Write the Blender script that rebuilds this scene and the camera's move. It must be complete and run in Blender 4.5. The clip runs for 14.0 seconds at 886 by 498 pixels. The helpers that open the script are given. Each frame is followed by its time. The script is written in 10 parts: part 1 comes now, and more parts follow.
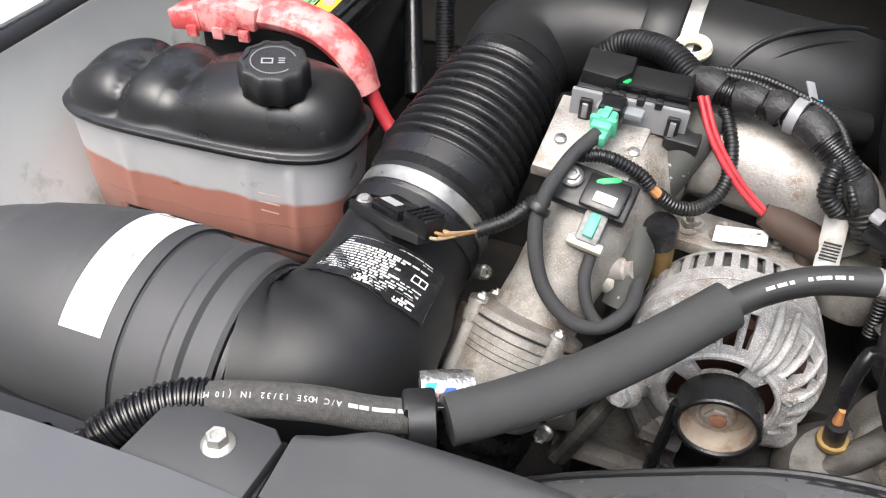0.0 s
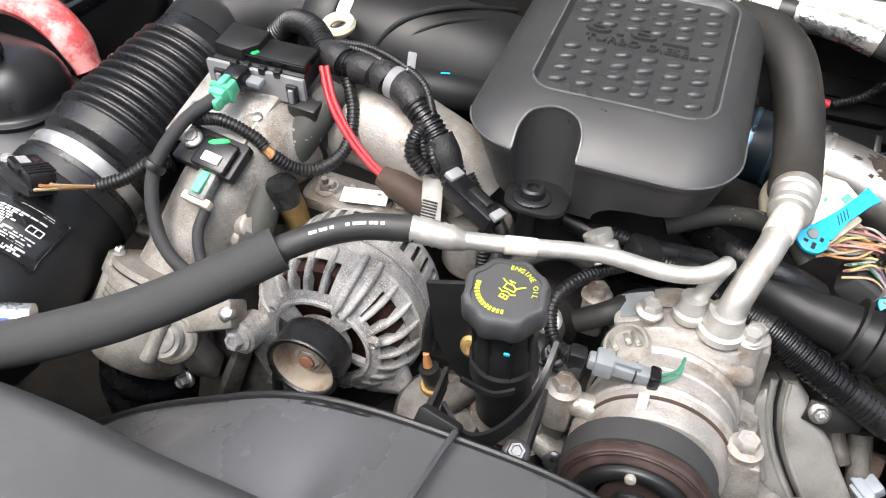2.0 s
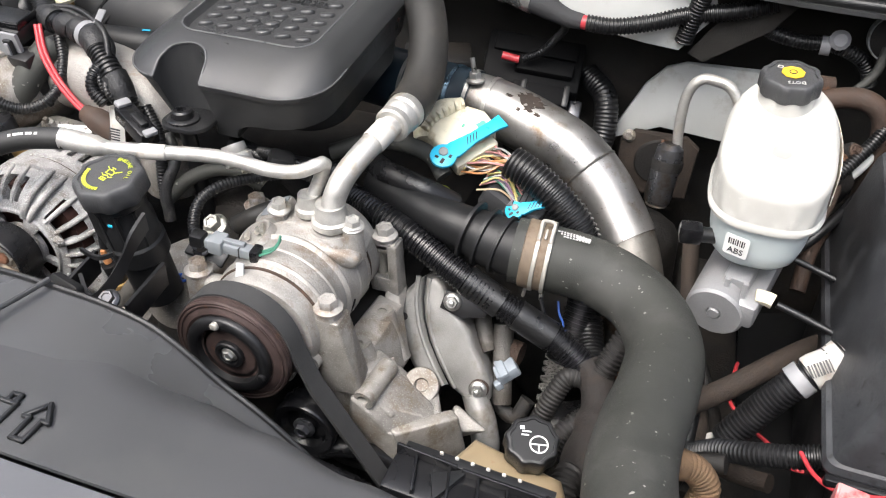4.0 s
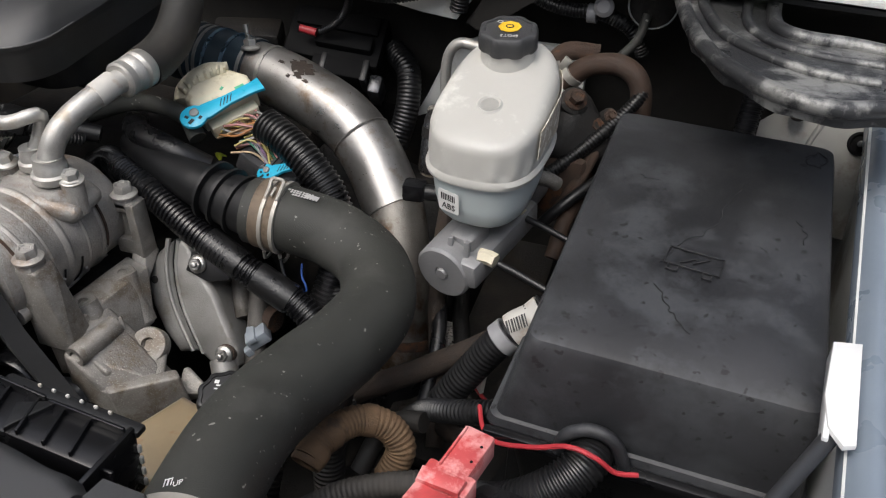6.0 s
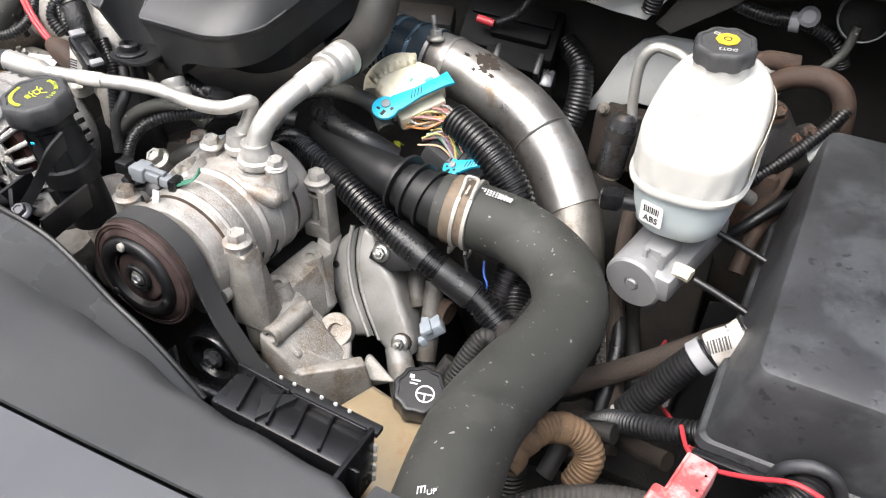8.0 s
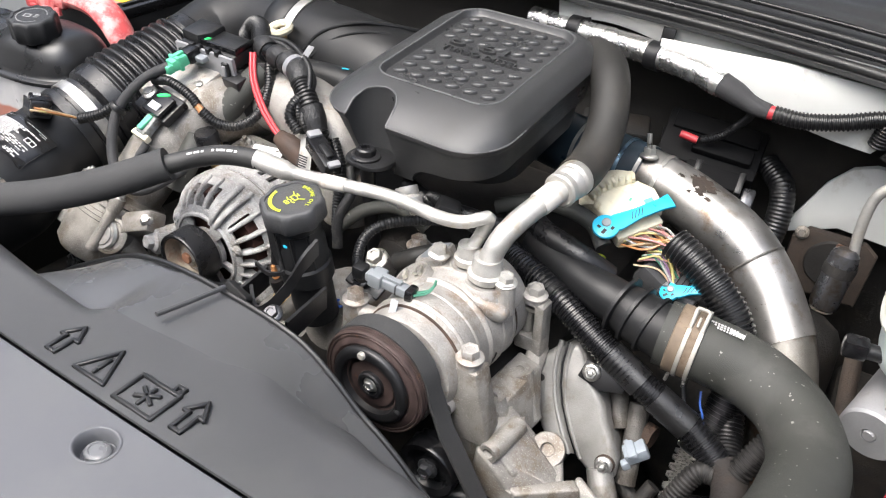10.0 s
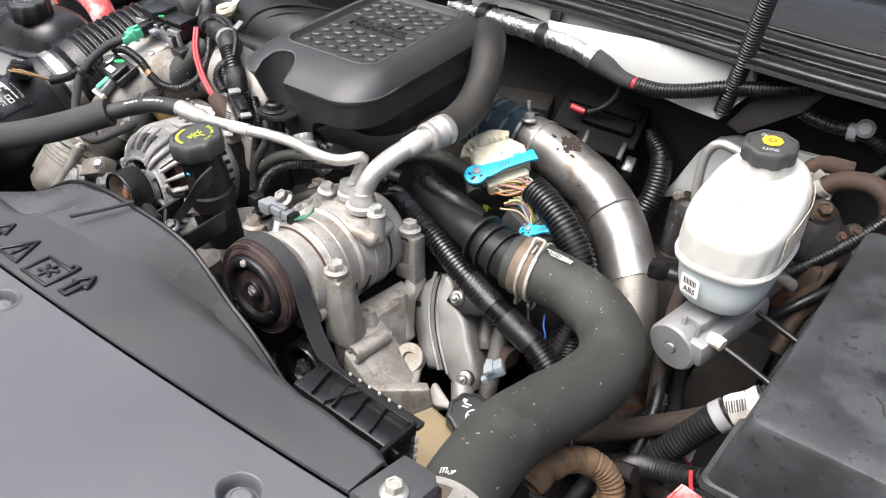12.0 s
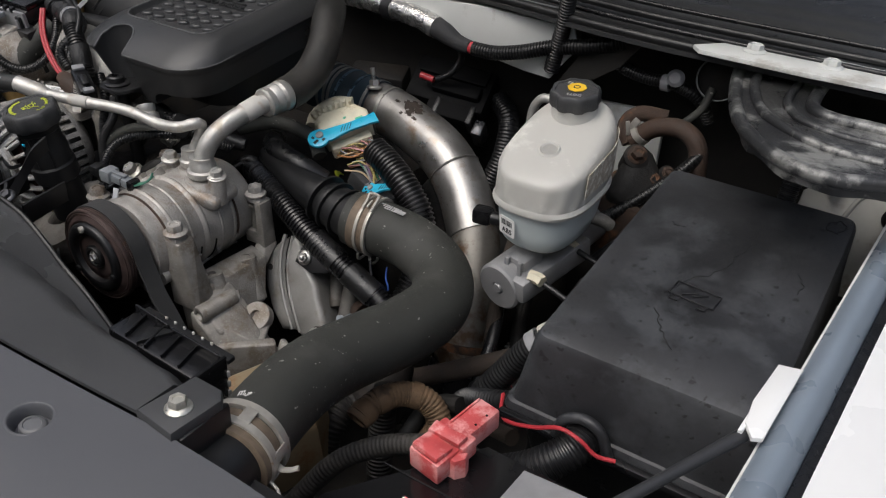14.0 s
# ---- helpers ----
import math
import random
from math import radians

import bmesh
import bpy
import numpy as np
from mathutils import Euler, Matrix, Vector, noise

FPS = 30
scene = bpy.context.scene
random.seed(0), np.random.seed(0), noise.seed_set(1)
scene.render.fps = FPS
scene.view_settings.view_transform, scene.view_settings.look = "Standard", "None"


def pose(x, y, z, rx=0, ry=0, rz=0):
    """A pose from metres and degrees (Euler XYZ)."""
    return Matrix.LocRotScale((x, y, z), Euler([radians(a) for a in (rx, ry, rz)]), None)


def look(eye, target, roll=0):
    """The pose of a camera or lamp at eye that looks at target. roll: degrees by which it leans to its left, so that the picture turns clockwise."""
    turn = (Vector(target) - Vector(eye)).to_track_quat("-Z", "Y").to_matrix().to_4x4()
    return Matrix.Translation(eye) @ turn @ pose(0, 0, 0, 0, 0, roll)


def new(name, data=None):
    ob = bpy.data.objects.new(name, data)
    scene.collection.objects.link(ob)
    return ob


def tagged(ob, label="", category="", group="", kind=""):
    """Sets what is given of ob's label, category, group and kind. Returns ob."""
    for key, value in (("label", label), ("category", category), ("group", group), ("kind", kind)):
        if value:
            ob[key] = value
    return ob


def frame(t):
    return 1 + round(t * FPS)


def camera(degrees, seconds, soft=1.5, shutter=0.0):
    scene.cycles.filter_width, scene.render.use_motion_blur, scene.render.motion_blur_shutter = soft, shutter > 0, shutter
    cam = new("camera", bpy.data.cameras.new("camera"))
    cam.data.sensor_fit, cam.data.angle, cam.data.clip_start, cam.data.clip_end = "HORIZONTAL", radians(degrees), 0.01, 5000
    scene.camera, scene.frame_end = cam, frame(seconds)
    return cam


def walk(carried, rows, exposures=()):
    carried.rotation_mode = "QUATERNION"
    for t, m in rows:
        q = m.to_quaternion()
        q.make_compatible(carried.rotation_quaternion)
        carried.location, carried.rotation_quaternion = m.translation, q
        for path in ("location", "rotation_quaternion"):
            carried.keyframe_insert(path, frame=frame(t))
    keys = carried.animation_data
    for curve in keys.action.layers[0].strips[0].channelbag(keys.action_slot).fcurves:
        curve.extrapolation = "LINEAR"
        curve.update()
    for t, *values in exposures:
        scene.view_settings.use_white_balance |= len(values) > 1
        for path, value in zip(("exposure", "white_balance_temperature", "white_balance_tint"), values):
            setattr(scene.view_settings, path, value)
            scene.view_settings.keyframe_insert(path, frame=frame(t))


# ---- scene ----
# K: metres per unit of the plan below
K = 0.9
cam = camera(56.6, 14.0, soft=1.15)
METRES, EYE, TILT, LEAN, TURN = 2.3 * K, 1.65 * K, -40.68, -3.14, 19.43
ROWS = [
    (0.0, 0.0, 0.0, 0.0, 0.0, 0.0, -0.0),
    (0.5, 0.0363, -0.0281, 0.0028, -1.34, -0.38, 0.01),
    (1.0, 0.0837, -0.0429, -0.0048, -1.19, 0.02, 0.04),
    (1.5, 0.1308, -0.0384, -0.0162, -0.1, 0.92, -0.08),
    (2.0, 0.1661, -0.0268, -0.0257, 0.58, 1.13, -0.39),
    (2.5, 0.211, -0.0334, -0.0368, 1.73, 1.57, -0.4),
    (3.0, 0.2555, -0.0491, -0.0555, 3.06, 2.09, -0.26),
    (3.5, 0.3089, -0.0701, -0.0759, 2.27, 2.9, 0.47),
    (4.0, 0.3425, -0.0938, -0.0934, 1.79, 3.89, 0.85),
    (6.5, 0.4931, -0.0674, -0.1445, 3.26, 5.32, -0.77),
    (7.0, 0.4889, -0.0754, -0.1522, 4.67, 4.11, -2.05),
    (7.5, 0.4713, -0.0846, -0.1372, 6.3, 3.27, -3.32),
    (8.0, 0.4226, -0.0867, -0.1116, 6.97, 3.18, -4.34),
    (8.5, 0.3572, -0.0788, -0.0789, 7.25, 3.12, -5.08),
    (11.0, 0.3858, -0.1196, -0.1059, 13.51, 6.76, -11.37),
    (11.5, 0.422, -0.1237, -0.1259, 13.66, 7.27, -11.71),
    (12.0, 0.4615, -0.1455, -0.1305, 14.56, 7.61, -11.61),
    (12.5, 0.4932, -0.1536, -0.1441, 14.58, 8.29, -10.85),
    (13.0, 0.513, -0.155, -0.1588, 12.45, 9.07, -9.36),
    (13.5, 0.5158, -0.1483, -0.1531, 11.73, 8.53, -8.75),
    (14.0, 0.5291, -0.1467, -0.1521, 10.82, 8.59, -8.18),
]
# poses where a stretch begins or ends: seconds, eye, target, roll
ENDS = [
    (4.2, (0.7949, -0.0291, 1.504), (0.2689, 1.4927, 0.3176), 1.59),
    (6.3, (1.0604, 0.0582, 1.42), (0.4913, 1.5921, 0.2696), 2.1),
    (8.7, (0.7232, 0.0232, 1.511), (-0.0005, 1.442, 0.3013), 2.89),
    (10.8, (0.8323, -0.0464, 1.5293), (-0.1135, 1.3297, 0.4285), 3.81),
]
walk(cam, sorted([(t, pose(0, 0, EYE, TILT, LEAN, TURN) @ pose(METRES * x, METRES * y, METRES * z, 90 + pitch, roll, yaw)) for t, x, y, z, yaw, pitch, roll in ROWS]
                 + [(t, look(eye, target, roll)) for t, eye, target, roll in ENDS], key=lambda row: row[0]),
     [(t, e + 0.43) for t, e in ((0.0, 0.82), (1.0, 0.9), (4.0, 0.85), (6.5, -0.4), (7.0, -0.18), (7.5, 0.75), (8.5, 1.0), (11.0, 0.94), (11.5, 0.9), (12.5, 0.9), (13.0, 0.55), (13.5, -0.1), (14.0, -0.62))])

# ---- light: a bright overcast day ----
world = bpy.data.worlds.new("overcast_sky")
scene.world = world
world.use_nodes = True
wn = world.node_tree
sky = wn.nodes.new("ShaderNodeTexSky")
sky.sky_type, sky.sun_disc = "NISHITA", False
sky.sun_elevation, sky.sun_rotation = radians(62), radians(200)
sky.air_density, sky.dust_density, sky.ozone_density = 1.0, 6.0, 1.0
hsv = wn.nodes.new("ShaderNodeHueSaturation")
hsv.inputs["Saturation"].default_value = 0.66
wn.links.new(sky.outputs[0], hsv.inputs["Color"])
tc = wn.nodes.new("ShaderNodeTexCoord")
xyz = wn.nodes.new("ShaderNodeSeparateXYZ")
wn.links.new(tc.outputs["Generated"], xyz.inputs[0])
lum = wn.nodes.new("ShaderNodeMapRange")
lum.inputs[1].default_value, lum.inputs[2].default_value, lum.inputs[3].default_value, lum.inputs[4].default_value = 0.0, 1.0, 0.35, 1.75
wn.links.new(xyz.outputs["Z"], lum.inputs[0])
cloud = wn.nodes.new("ShaderNodeMix")
cloud.data_type, cloud.blend_type = "RGBA", "MULTIPLY"
cloud.inputs[0].default_value = 1.0
wn.links.new(hsv.outputs[0], cloud.inputs[6])
wn.links.new(lum.outputs[0], cloud.inputs[7])
wn.links.new(cloud.outputs[2], wn.nodes["Background"].inputs[0])
wn.nodes["Background"].inputs[1].default_value = 0.13
sun = new("sun", bpy.data.lights.new("sun", "SUN"))
sun.data.energy, sun.data.angle, sun.data.color = 0.7, radians(45), (0.80, 0.92, 1.0)
sun.matrix_world = look((0.2, -1.6, 5.0), (0.3, 0.6, 1.0))

# ---- materials ----
def surface(name, color, rough=0.5, metal=0.0, vary=0.25, scale=60.0, bump=0.15, fine=900.0, stain=None, stain_at=0.55, stain_scale=18.0,
            speck=None, speck_at=0.68, speck_scale=350.0, coat=0.0, trans=0.0, sub=0.0, spec=0.5, rough_vary=0.12, mottle=0.0):
    """A node material: base colour with variation at two scales, stains and specks with shapes of their own, and fine relief."""
    m = bpy.data.materials.new(name)
    m.use_nodes = True
    t = m.node_tree
    n, link = t.nodes, t.links.new
    p = n["Principled BSDF"]
    co = n.new("ShaderNodeTexCoord")
    rnd = n.new("ShaderNodeObjectInfo")

    def noise_tex(s, detail=4.0, r=0.55):
        x = n.new("ShaderNodeTexNoise")
        x.inputs["Scale"].default_value, x.inputs["Detail"].default_value, x.inputs["Roughness"].default_value = s, detail, r
        link(co.outputs["Object"], x.inputs["Vector"])
        return x

    def ramp(src, a, b, lo=0.0, hi=1.0):
        x = n.new("ShaderNodeMapRange")
        x.inputs[1].default_value, x.inputs[2].default_value, x.inputs[3].default_value, x.inputs[4].default_value = a, b, lo, hi
        link(src, x.inputs[0])
        return x.outputs[0]

    def mix(fac, a, b, mode="MIX"):
        x = n.new("ShaderNodeMix")
        x.data_type, x.blend_type = "RGBA", mode
        if isinstance(fac, float):
            x.inputs[0].default_value = fac
        else:
            link(fac, x.inputs[0])
        for i, c in ((6, a), (7, b)):
            if isinstance(c, tuple):
                x.inputs[i].default_value = (*c, 1)
            else:
                link(c, x.inputs[i])
        return x.outputs[2]

    big, small = noise_tex(scale, 5.0), noise_tex(fine, 3.0, 0.65)
    dark = tuple(c * (1 - vary) for c in color)
    light = tuple(min(1.0, c * (1 + vary * 0.7)) for c in color)
    col = mix(ramp(big.outputs[0], 0.3, 0.7), dark, light)
    tone = n.new("ShaderNodeHueSaturation")
    link(ramp(rnd.outputs["Random"], 0, 1, 0.94, 1.06), tone.inputs["Value"])
    link(col, tone.inputs["Color"])
    col = tone.outputs[0]
    if mottle:
        grain = noise_tex(fine * 1.7, 4.0, 0.75)
        tint = n.new("ShaderNodeHueSaturation")
        link(ramp(grain.outputs[0], 0.34, 0.66, 1 - mottle, 1 + mottle), tint.inputs["Value"])
        link(col, tint.inputs["Color"])
        col = tint.outputs[0]
    if stain:
        st = noise_tex(stain_scale, 8.0, 0.68)
        col = mix(ramp(st.outputs[0], stain_at - 0.07, stain_at + 0.04), col, stain)
    if speck:
        sp = noise_tex(speck_scale, 2.0, 0.5)
        col = mix(ramp(sp.outputs[0], speck_at - 0.07, speck_at - 0.03), col, speck)
    link(col, p.inputs["Base Color"])
    link(ramp(big.outputs[0], 0.3, 0.7, max(0.02, rough - rough_vary), min(1.0, rough + rough_vary)), p.inputs["Roughness"])
    p.inputs["Metallic"].default_value = metal
    p.inputs["Specular IOR Level"].default_value = spec
    p.inputs["Coat Weight"].default_value = coat
    p.inputs["Transmission Weight"].default_value = trans
    if sub:
        p.inputs["Subsurface Weight"].default_value = sub
        p.inputs["Subsurface Radius"].default_value = (0.02, 0.02, 0.02)
    if bump:
        b = n.new("ShaderNodeBump")
        b.inputs["Strength"].default_value, b.inputs["Distance"].default_value = bump, 0.0018
        link(small.outputs[0], b.inputs["Height"])
        link(b.outputs[0], p.inputs["Normal"])
    return m


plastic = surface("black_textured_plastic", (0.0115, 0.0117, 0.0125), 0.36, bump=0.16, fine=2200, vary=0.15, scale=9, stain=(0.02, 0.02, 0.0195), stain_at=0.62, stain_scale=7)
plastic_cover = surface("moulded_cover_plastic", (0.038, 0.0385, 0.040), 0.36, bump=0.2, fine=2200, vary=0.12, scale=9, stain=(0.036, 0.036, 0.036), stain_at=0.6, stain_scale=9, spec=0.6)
radiator_plastic = surface("grained_radiator_cover_plastic", (0.052, 0.053, 0.056), 0.46, bump=0.3, fine=2600, vary=0.1, scale=7, stain=(0.060, 0.061, 0.063), stain_at=0.6, stain_scale=9, mottle=0.14)
plastic_matte = surface("matte_grained_plastic", (0.056, 0.0565, 0.059), 0.46, bump=0.3, fine=2600, vary=0.12, scale=7, stain=(0.075, 0.075, 0.074), stain_at=0.62, stain_scale=9, mottle=0.14)
panel_grey = surface("grey_sheen_plastic", (0.085, 0.087, 0.095), 0.42, bump=0.12, fine=2600, vary=0.1, scale=5, stain=(0.095, 0.097, 0.103), stain_at=0.6, stain_scale=8, mottle=0.14)
lid_plastic = surface("worn_black_lid_plastic", (0.016, 0.0162, 0.0172), 0.31, bump=0.1, fine=1800, vary=0.25, scale=14, stain=(0.018, 0.018, 0.019), stain_at=0.58, stain_scale=16)
duct_plastic = surface("smooth_duct_plastic", (0.0105, 0.0107, 0.0115), 0.47, bump=0.1, fine=2400, vary=0.2, scale=11, stain=(0.014, 0.014, 0.0136), stain_at=0.60, stain_scale=13, spec=0.36)
shroud_plastic = surface("satin_shroud_plastic", (0.072, 0.073, 0.076), 0.32, bump=0.14, fine=2600, vary=0.1, scale=6, stain=(0.064, 0.065, 0.067), stain_at=0.6, stain_scale=9, mottle=0.10, spec=0.75)
plastic_gloss = surface("semi_gloss_black_plastic", (0.0075, 0.0075, 0.0085), 0.24, bump=0.08, fine=1500, vary=0.2, scale=14)
rubber = surface("black_rubber", (0.0095, 0.0095, 0.0105), 0.29, bump=0.2, fine=1400, vary=0.2, scale=30)
rubber_worn = surface("worn_grey_rubber_hose", (0.037, 0.038, 0.0335), 0.62, bump=0.35, fine=1100, vary=0.18, scale=22, stain=(0.050, 0.050, 0.045), stain_at=0.6, stain_scale=16,
                      speck=(0.28, 0.28, 0.25), speck_at=0.77, speck_scale=150, mottle=0.14)
hose_brown = surface("dusty_brown_black_hose", (0.019, 0.018, 0.0165), 0.62, bump=0.3, fine=900, vary=0.3, scale=18, stain=(0.032, 0.028, 0.024), stain_at=0.58, stain_scale=14, mottle=0.14)
hose_dull = surface("dull_black_hose_rubber", (0.026, 0.026, 0.026), 0.55, bump=0.2, fine=1200, vary=0.2, scale=24, mottle=0.12)
foam = surface("closed_cell_foam_sleeve", (0.036, 0.0362, 0.037), 0.75, bump=0.4, fine=1600, vary=0.1, scale=25, mottle=0.14)
loom = surface("ribbed_loom_plastic", (0.0095, 0.0095, 0.0102), 0.38, bump=0.05, vary=0.25, scale=40, stain=(0.026, 0.0245, 0.022), stain_at=0.63, stain_scale=20)
loom_dirty = surface("dusty_loom_plastic", (0.0125, 0.0114, 0.0106), 0.62, bump=0.2, vary=0.3, scale=40, stain=(0.034, 0.026, 0.02), stain_at=0.6, stain_scale=25)
loom_dust = surface("dust_covered_loom", (0.034, 0.031, 0.028), 0.7, bump=0.2, vary=0.3, scale=30, stain=(0.052, 0.046, 0.04), stain_at=0.58, stain_scale=20)
tape = surface("cloth_tape", (0.03, 0.03, 0.032), 0.72, bump=0.5, fine=900, vary=0.25, scale=60, mottle=0.14)
tape_gloss = surface("vinyl_tape", (0.010, 0.010, 0.0105), 0.33, bump=0.3, fine=350, vary=0.2, scale=60)
band_tan = surface("aged_tan_band", (0.165, 0.125, 0.088), 0.7, bump=0.3, vary=0.3, scale=60, stain=(0.10, 0.07, 0.045), stain_at=0.60, stain_scale=50)
tape_tan = surface("heat_aged_tan_tape", (0.150, 0.092, 0.050), 0.8, bump=0.5, fine=500, vary=0.35, scale=60, stain=(0.06, 0.04, 0.028), stain_at=0.58, stain_scale=40)
casting = surface("dirty_cast_aluminium", (0.262, 0.246, 0.226), 0.5, metal=0.35, bump=0.5, fine=520, vary=0.35, scale=40, stain=(0.17, 0.14, 0.11), stain_at=0.57, stain_scale=26,
                  speck=(0.40, 0.385, 0.355), speck_at=0.69, speck_scale=900, mottle=0.14)
casting_grey = surface("smooth_grey_casting", (0.27, 0.262, 0.25), 0.46, metal=0.4, bump=0.28, fine=600, vary=0.22, scale=26, stain=(0.155, 0.13, 0.105), stain_at=0.61, stain_scale=17, mottle=0.10)
cylinder_grey = surface("smooth_cast_cylinder", (0.30, 0.30, 0.305), 0.45, metal=0.35, bump=0.3, fine=500, vary=0.12, scale=24, stain=(0.24, 0.225, 0.205), stain_at=0.64, stain_scale=20, mottle=0.08)
casting_dark = surface("oily_grey_casting", (0.115, 0.108, 0.10), 0.55, metal=0.25, bump=0.5, fine=500, vary=0.4, scale=34, stain=(0.05, 0.043, 0.036), stain_at=0.54, stain_scale=22, mottle=0.14)
casting_clean = surface("cast_aluminium", (0.37, 0.352, 0.328), 0.46, metal=0.38, bump=0.5, fine=380, vary=0.24, scale=30, stain=(0.24, 0.19, 0.15), stain_at=0.585, stain_scale=24,
                        speck=(0.46, 0.45, 0.43), speck_at=0.70, speck_scale=1300, mottle=0.12)
alu_salt = surface("salt_corroded_aluminium", (0.36, 0.352, 0.345), 0.55, metal=0.25, bump=0.8, fine=600, vary=0.35, scale=70, stain=(0.22, 0.2, 0.18), stain_at=0.58, stain_scale=40,
                   speck=(0.58, 0.58, 0.56), speck_at=0.66, speck_scale=900, mottle=0.24)
alu_tube = surface("dull_aluminium_tube", (0.52, 0.51, 0.485), 0.42, metal=0.6, bump=0.3, fine=800, vary=0.2, scale=60, stain=(0.42, 0.38, 0.32), stain_at=0.6, stain_scale=30, mottle=0.14)
steel_pipe = surface("polished_steel_pipe", (0.34, 0.33, 0.318), 0.38, metal=0.85, bump=0.14, fine=500, vary=0.25, scale=30, stain=(0.20, 0.15, 0.11), stain_at=0.60, stain_scale=14,
                     speck=(0.10, 0.08, 0.07), speck_at=0.76, speck_scale=420)
zinc = surface("zinc_plated_steel", (0.62, 0.6, 0.54), 0.35, metal=0.8, bump=0.15, vary=0.2, scale=90, mottle=0.2)
steel = surface("bare_steel", (0.5, 0.49, 0.47), 0.38, metal=0.9, bump=0.2, vary=0.25, scale=80)
clamp_steel = surface("spring_clamp_steel", (0.43, 0.41, 0.37), 0.48, metal=0.45, bump=0.2, vary=0.2, scale=70, stain=(0.3, 0.2, 0.12), stain_at=0.66, stain_scale=60)
rust = surface("rusty_steel", (0.055, 0.034, 0.024), 0.85, bump=0.7, fine=600, vary=0.5, scale=60, stain=(0.15, 0.065, 0.03), stain_at=0.60, stain_scale=30)
rust_pulley = surface("rust_tinted_pulley", (0.075, 0.052, 0.048), 0.42, metal=0.4, bump=0.2, vary=0.45, scale=50, stain=(0.16, 0.075, 0.035), stain_at=0.68, stain_scale=30)
brown_rubber = surface("aged_brown_rubber", (0.052, 0.030, 0.020), 0.7, bump=0.4, vary=0.35, scale=40, stain=(0.05, 0.035, 0.028), stain_at=0.56, stain_scale=25)
hub_tan = surface("dusty_tan_hub", (0.28, 0.235, 0.19), 0.6, metal=0.2, bump=0.3, vary=0.25, scale=60, stain=(0.2, 0.13, 0.09), stain_at=0.58, stain_scale=50)
copper = surface("copper_winding", (0.048, 0.020, 0.015), 0.5, metal=0.6, vary=0.4, scale=300)
red_plastic = surface("faded_red_plastic", (0.55, 0.080, 0.082), 0.42, bump=0.15, vary=0.25, scale=40, stain=(0.70, 0.30, 0.29), stain_at=0.52, stain_scale=30)
red_wire = surface("red_wire_insulation", (0.42, 0.035, 0.045), 0.42, bump=0.05, vary=0.15, scale=50)
green_plastic = surface("green_plastic", (0.10, 0.48, 0.28), 0.42, bump=0.05, vary=0.12, scale=80)
green_paint = surface("bright_green_paint", (0.02, 0.5, 0.12), 0.4, bump=0.1, vary=0.15, scale=80)
blue_plastic = surface("turquoise_plastic", (0.02, 0.4, 0.6), 0.36, bump=0.05, vary=0.1, scale=60)
cream = surface("cream_plastic", (0.66, 0.61, 0.47), 0.48, bump=0.1, vary=0.12, scale=60, stain=(0.45, 0.38, 0.25), stain_at=0.6, stain_scale=45)
grey_plastic = surface("grey_plastic", (0.25, 0.25, 0.26), 0.45, bump=0.1, vary=0.12, scale=50)
bluegrey = surface("blue_grey_plastic", (0.20, 0.215, 0.228), 0.42, bump=0.1, vary=0.15, scale=50)
tank_white = surface("milky_white_plastic", (0.535, 0.528, 0.495), 0.38, bump=0.1, vary=0.05, scale=14, sub=0.35, stain=(0.68, 0.675, 0.63), stain_at=0.6, stain_scale=14)
tank_low = surface("fluid_filled_white_plastic", (0.6, 0.66, 0.66), 0.36, bump=0.1, vary=0.06, scale=12, sub=0.25)
tan_tank = surface("yellowed_translucent_plastic", (0.29, 0.225, 0.14), 0.4, bump=0.1, vary=0.15, scale=20, sub=0.3, stain=(0.24, 0.13, 0.06), stain_at=0.6, stain_scale=18)


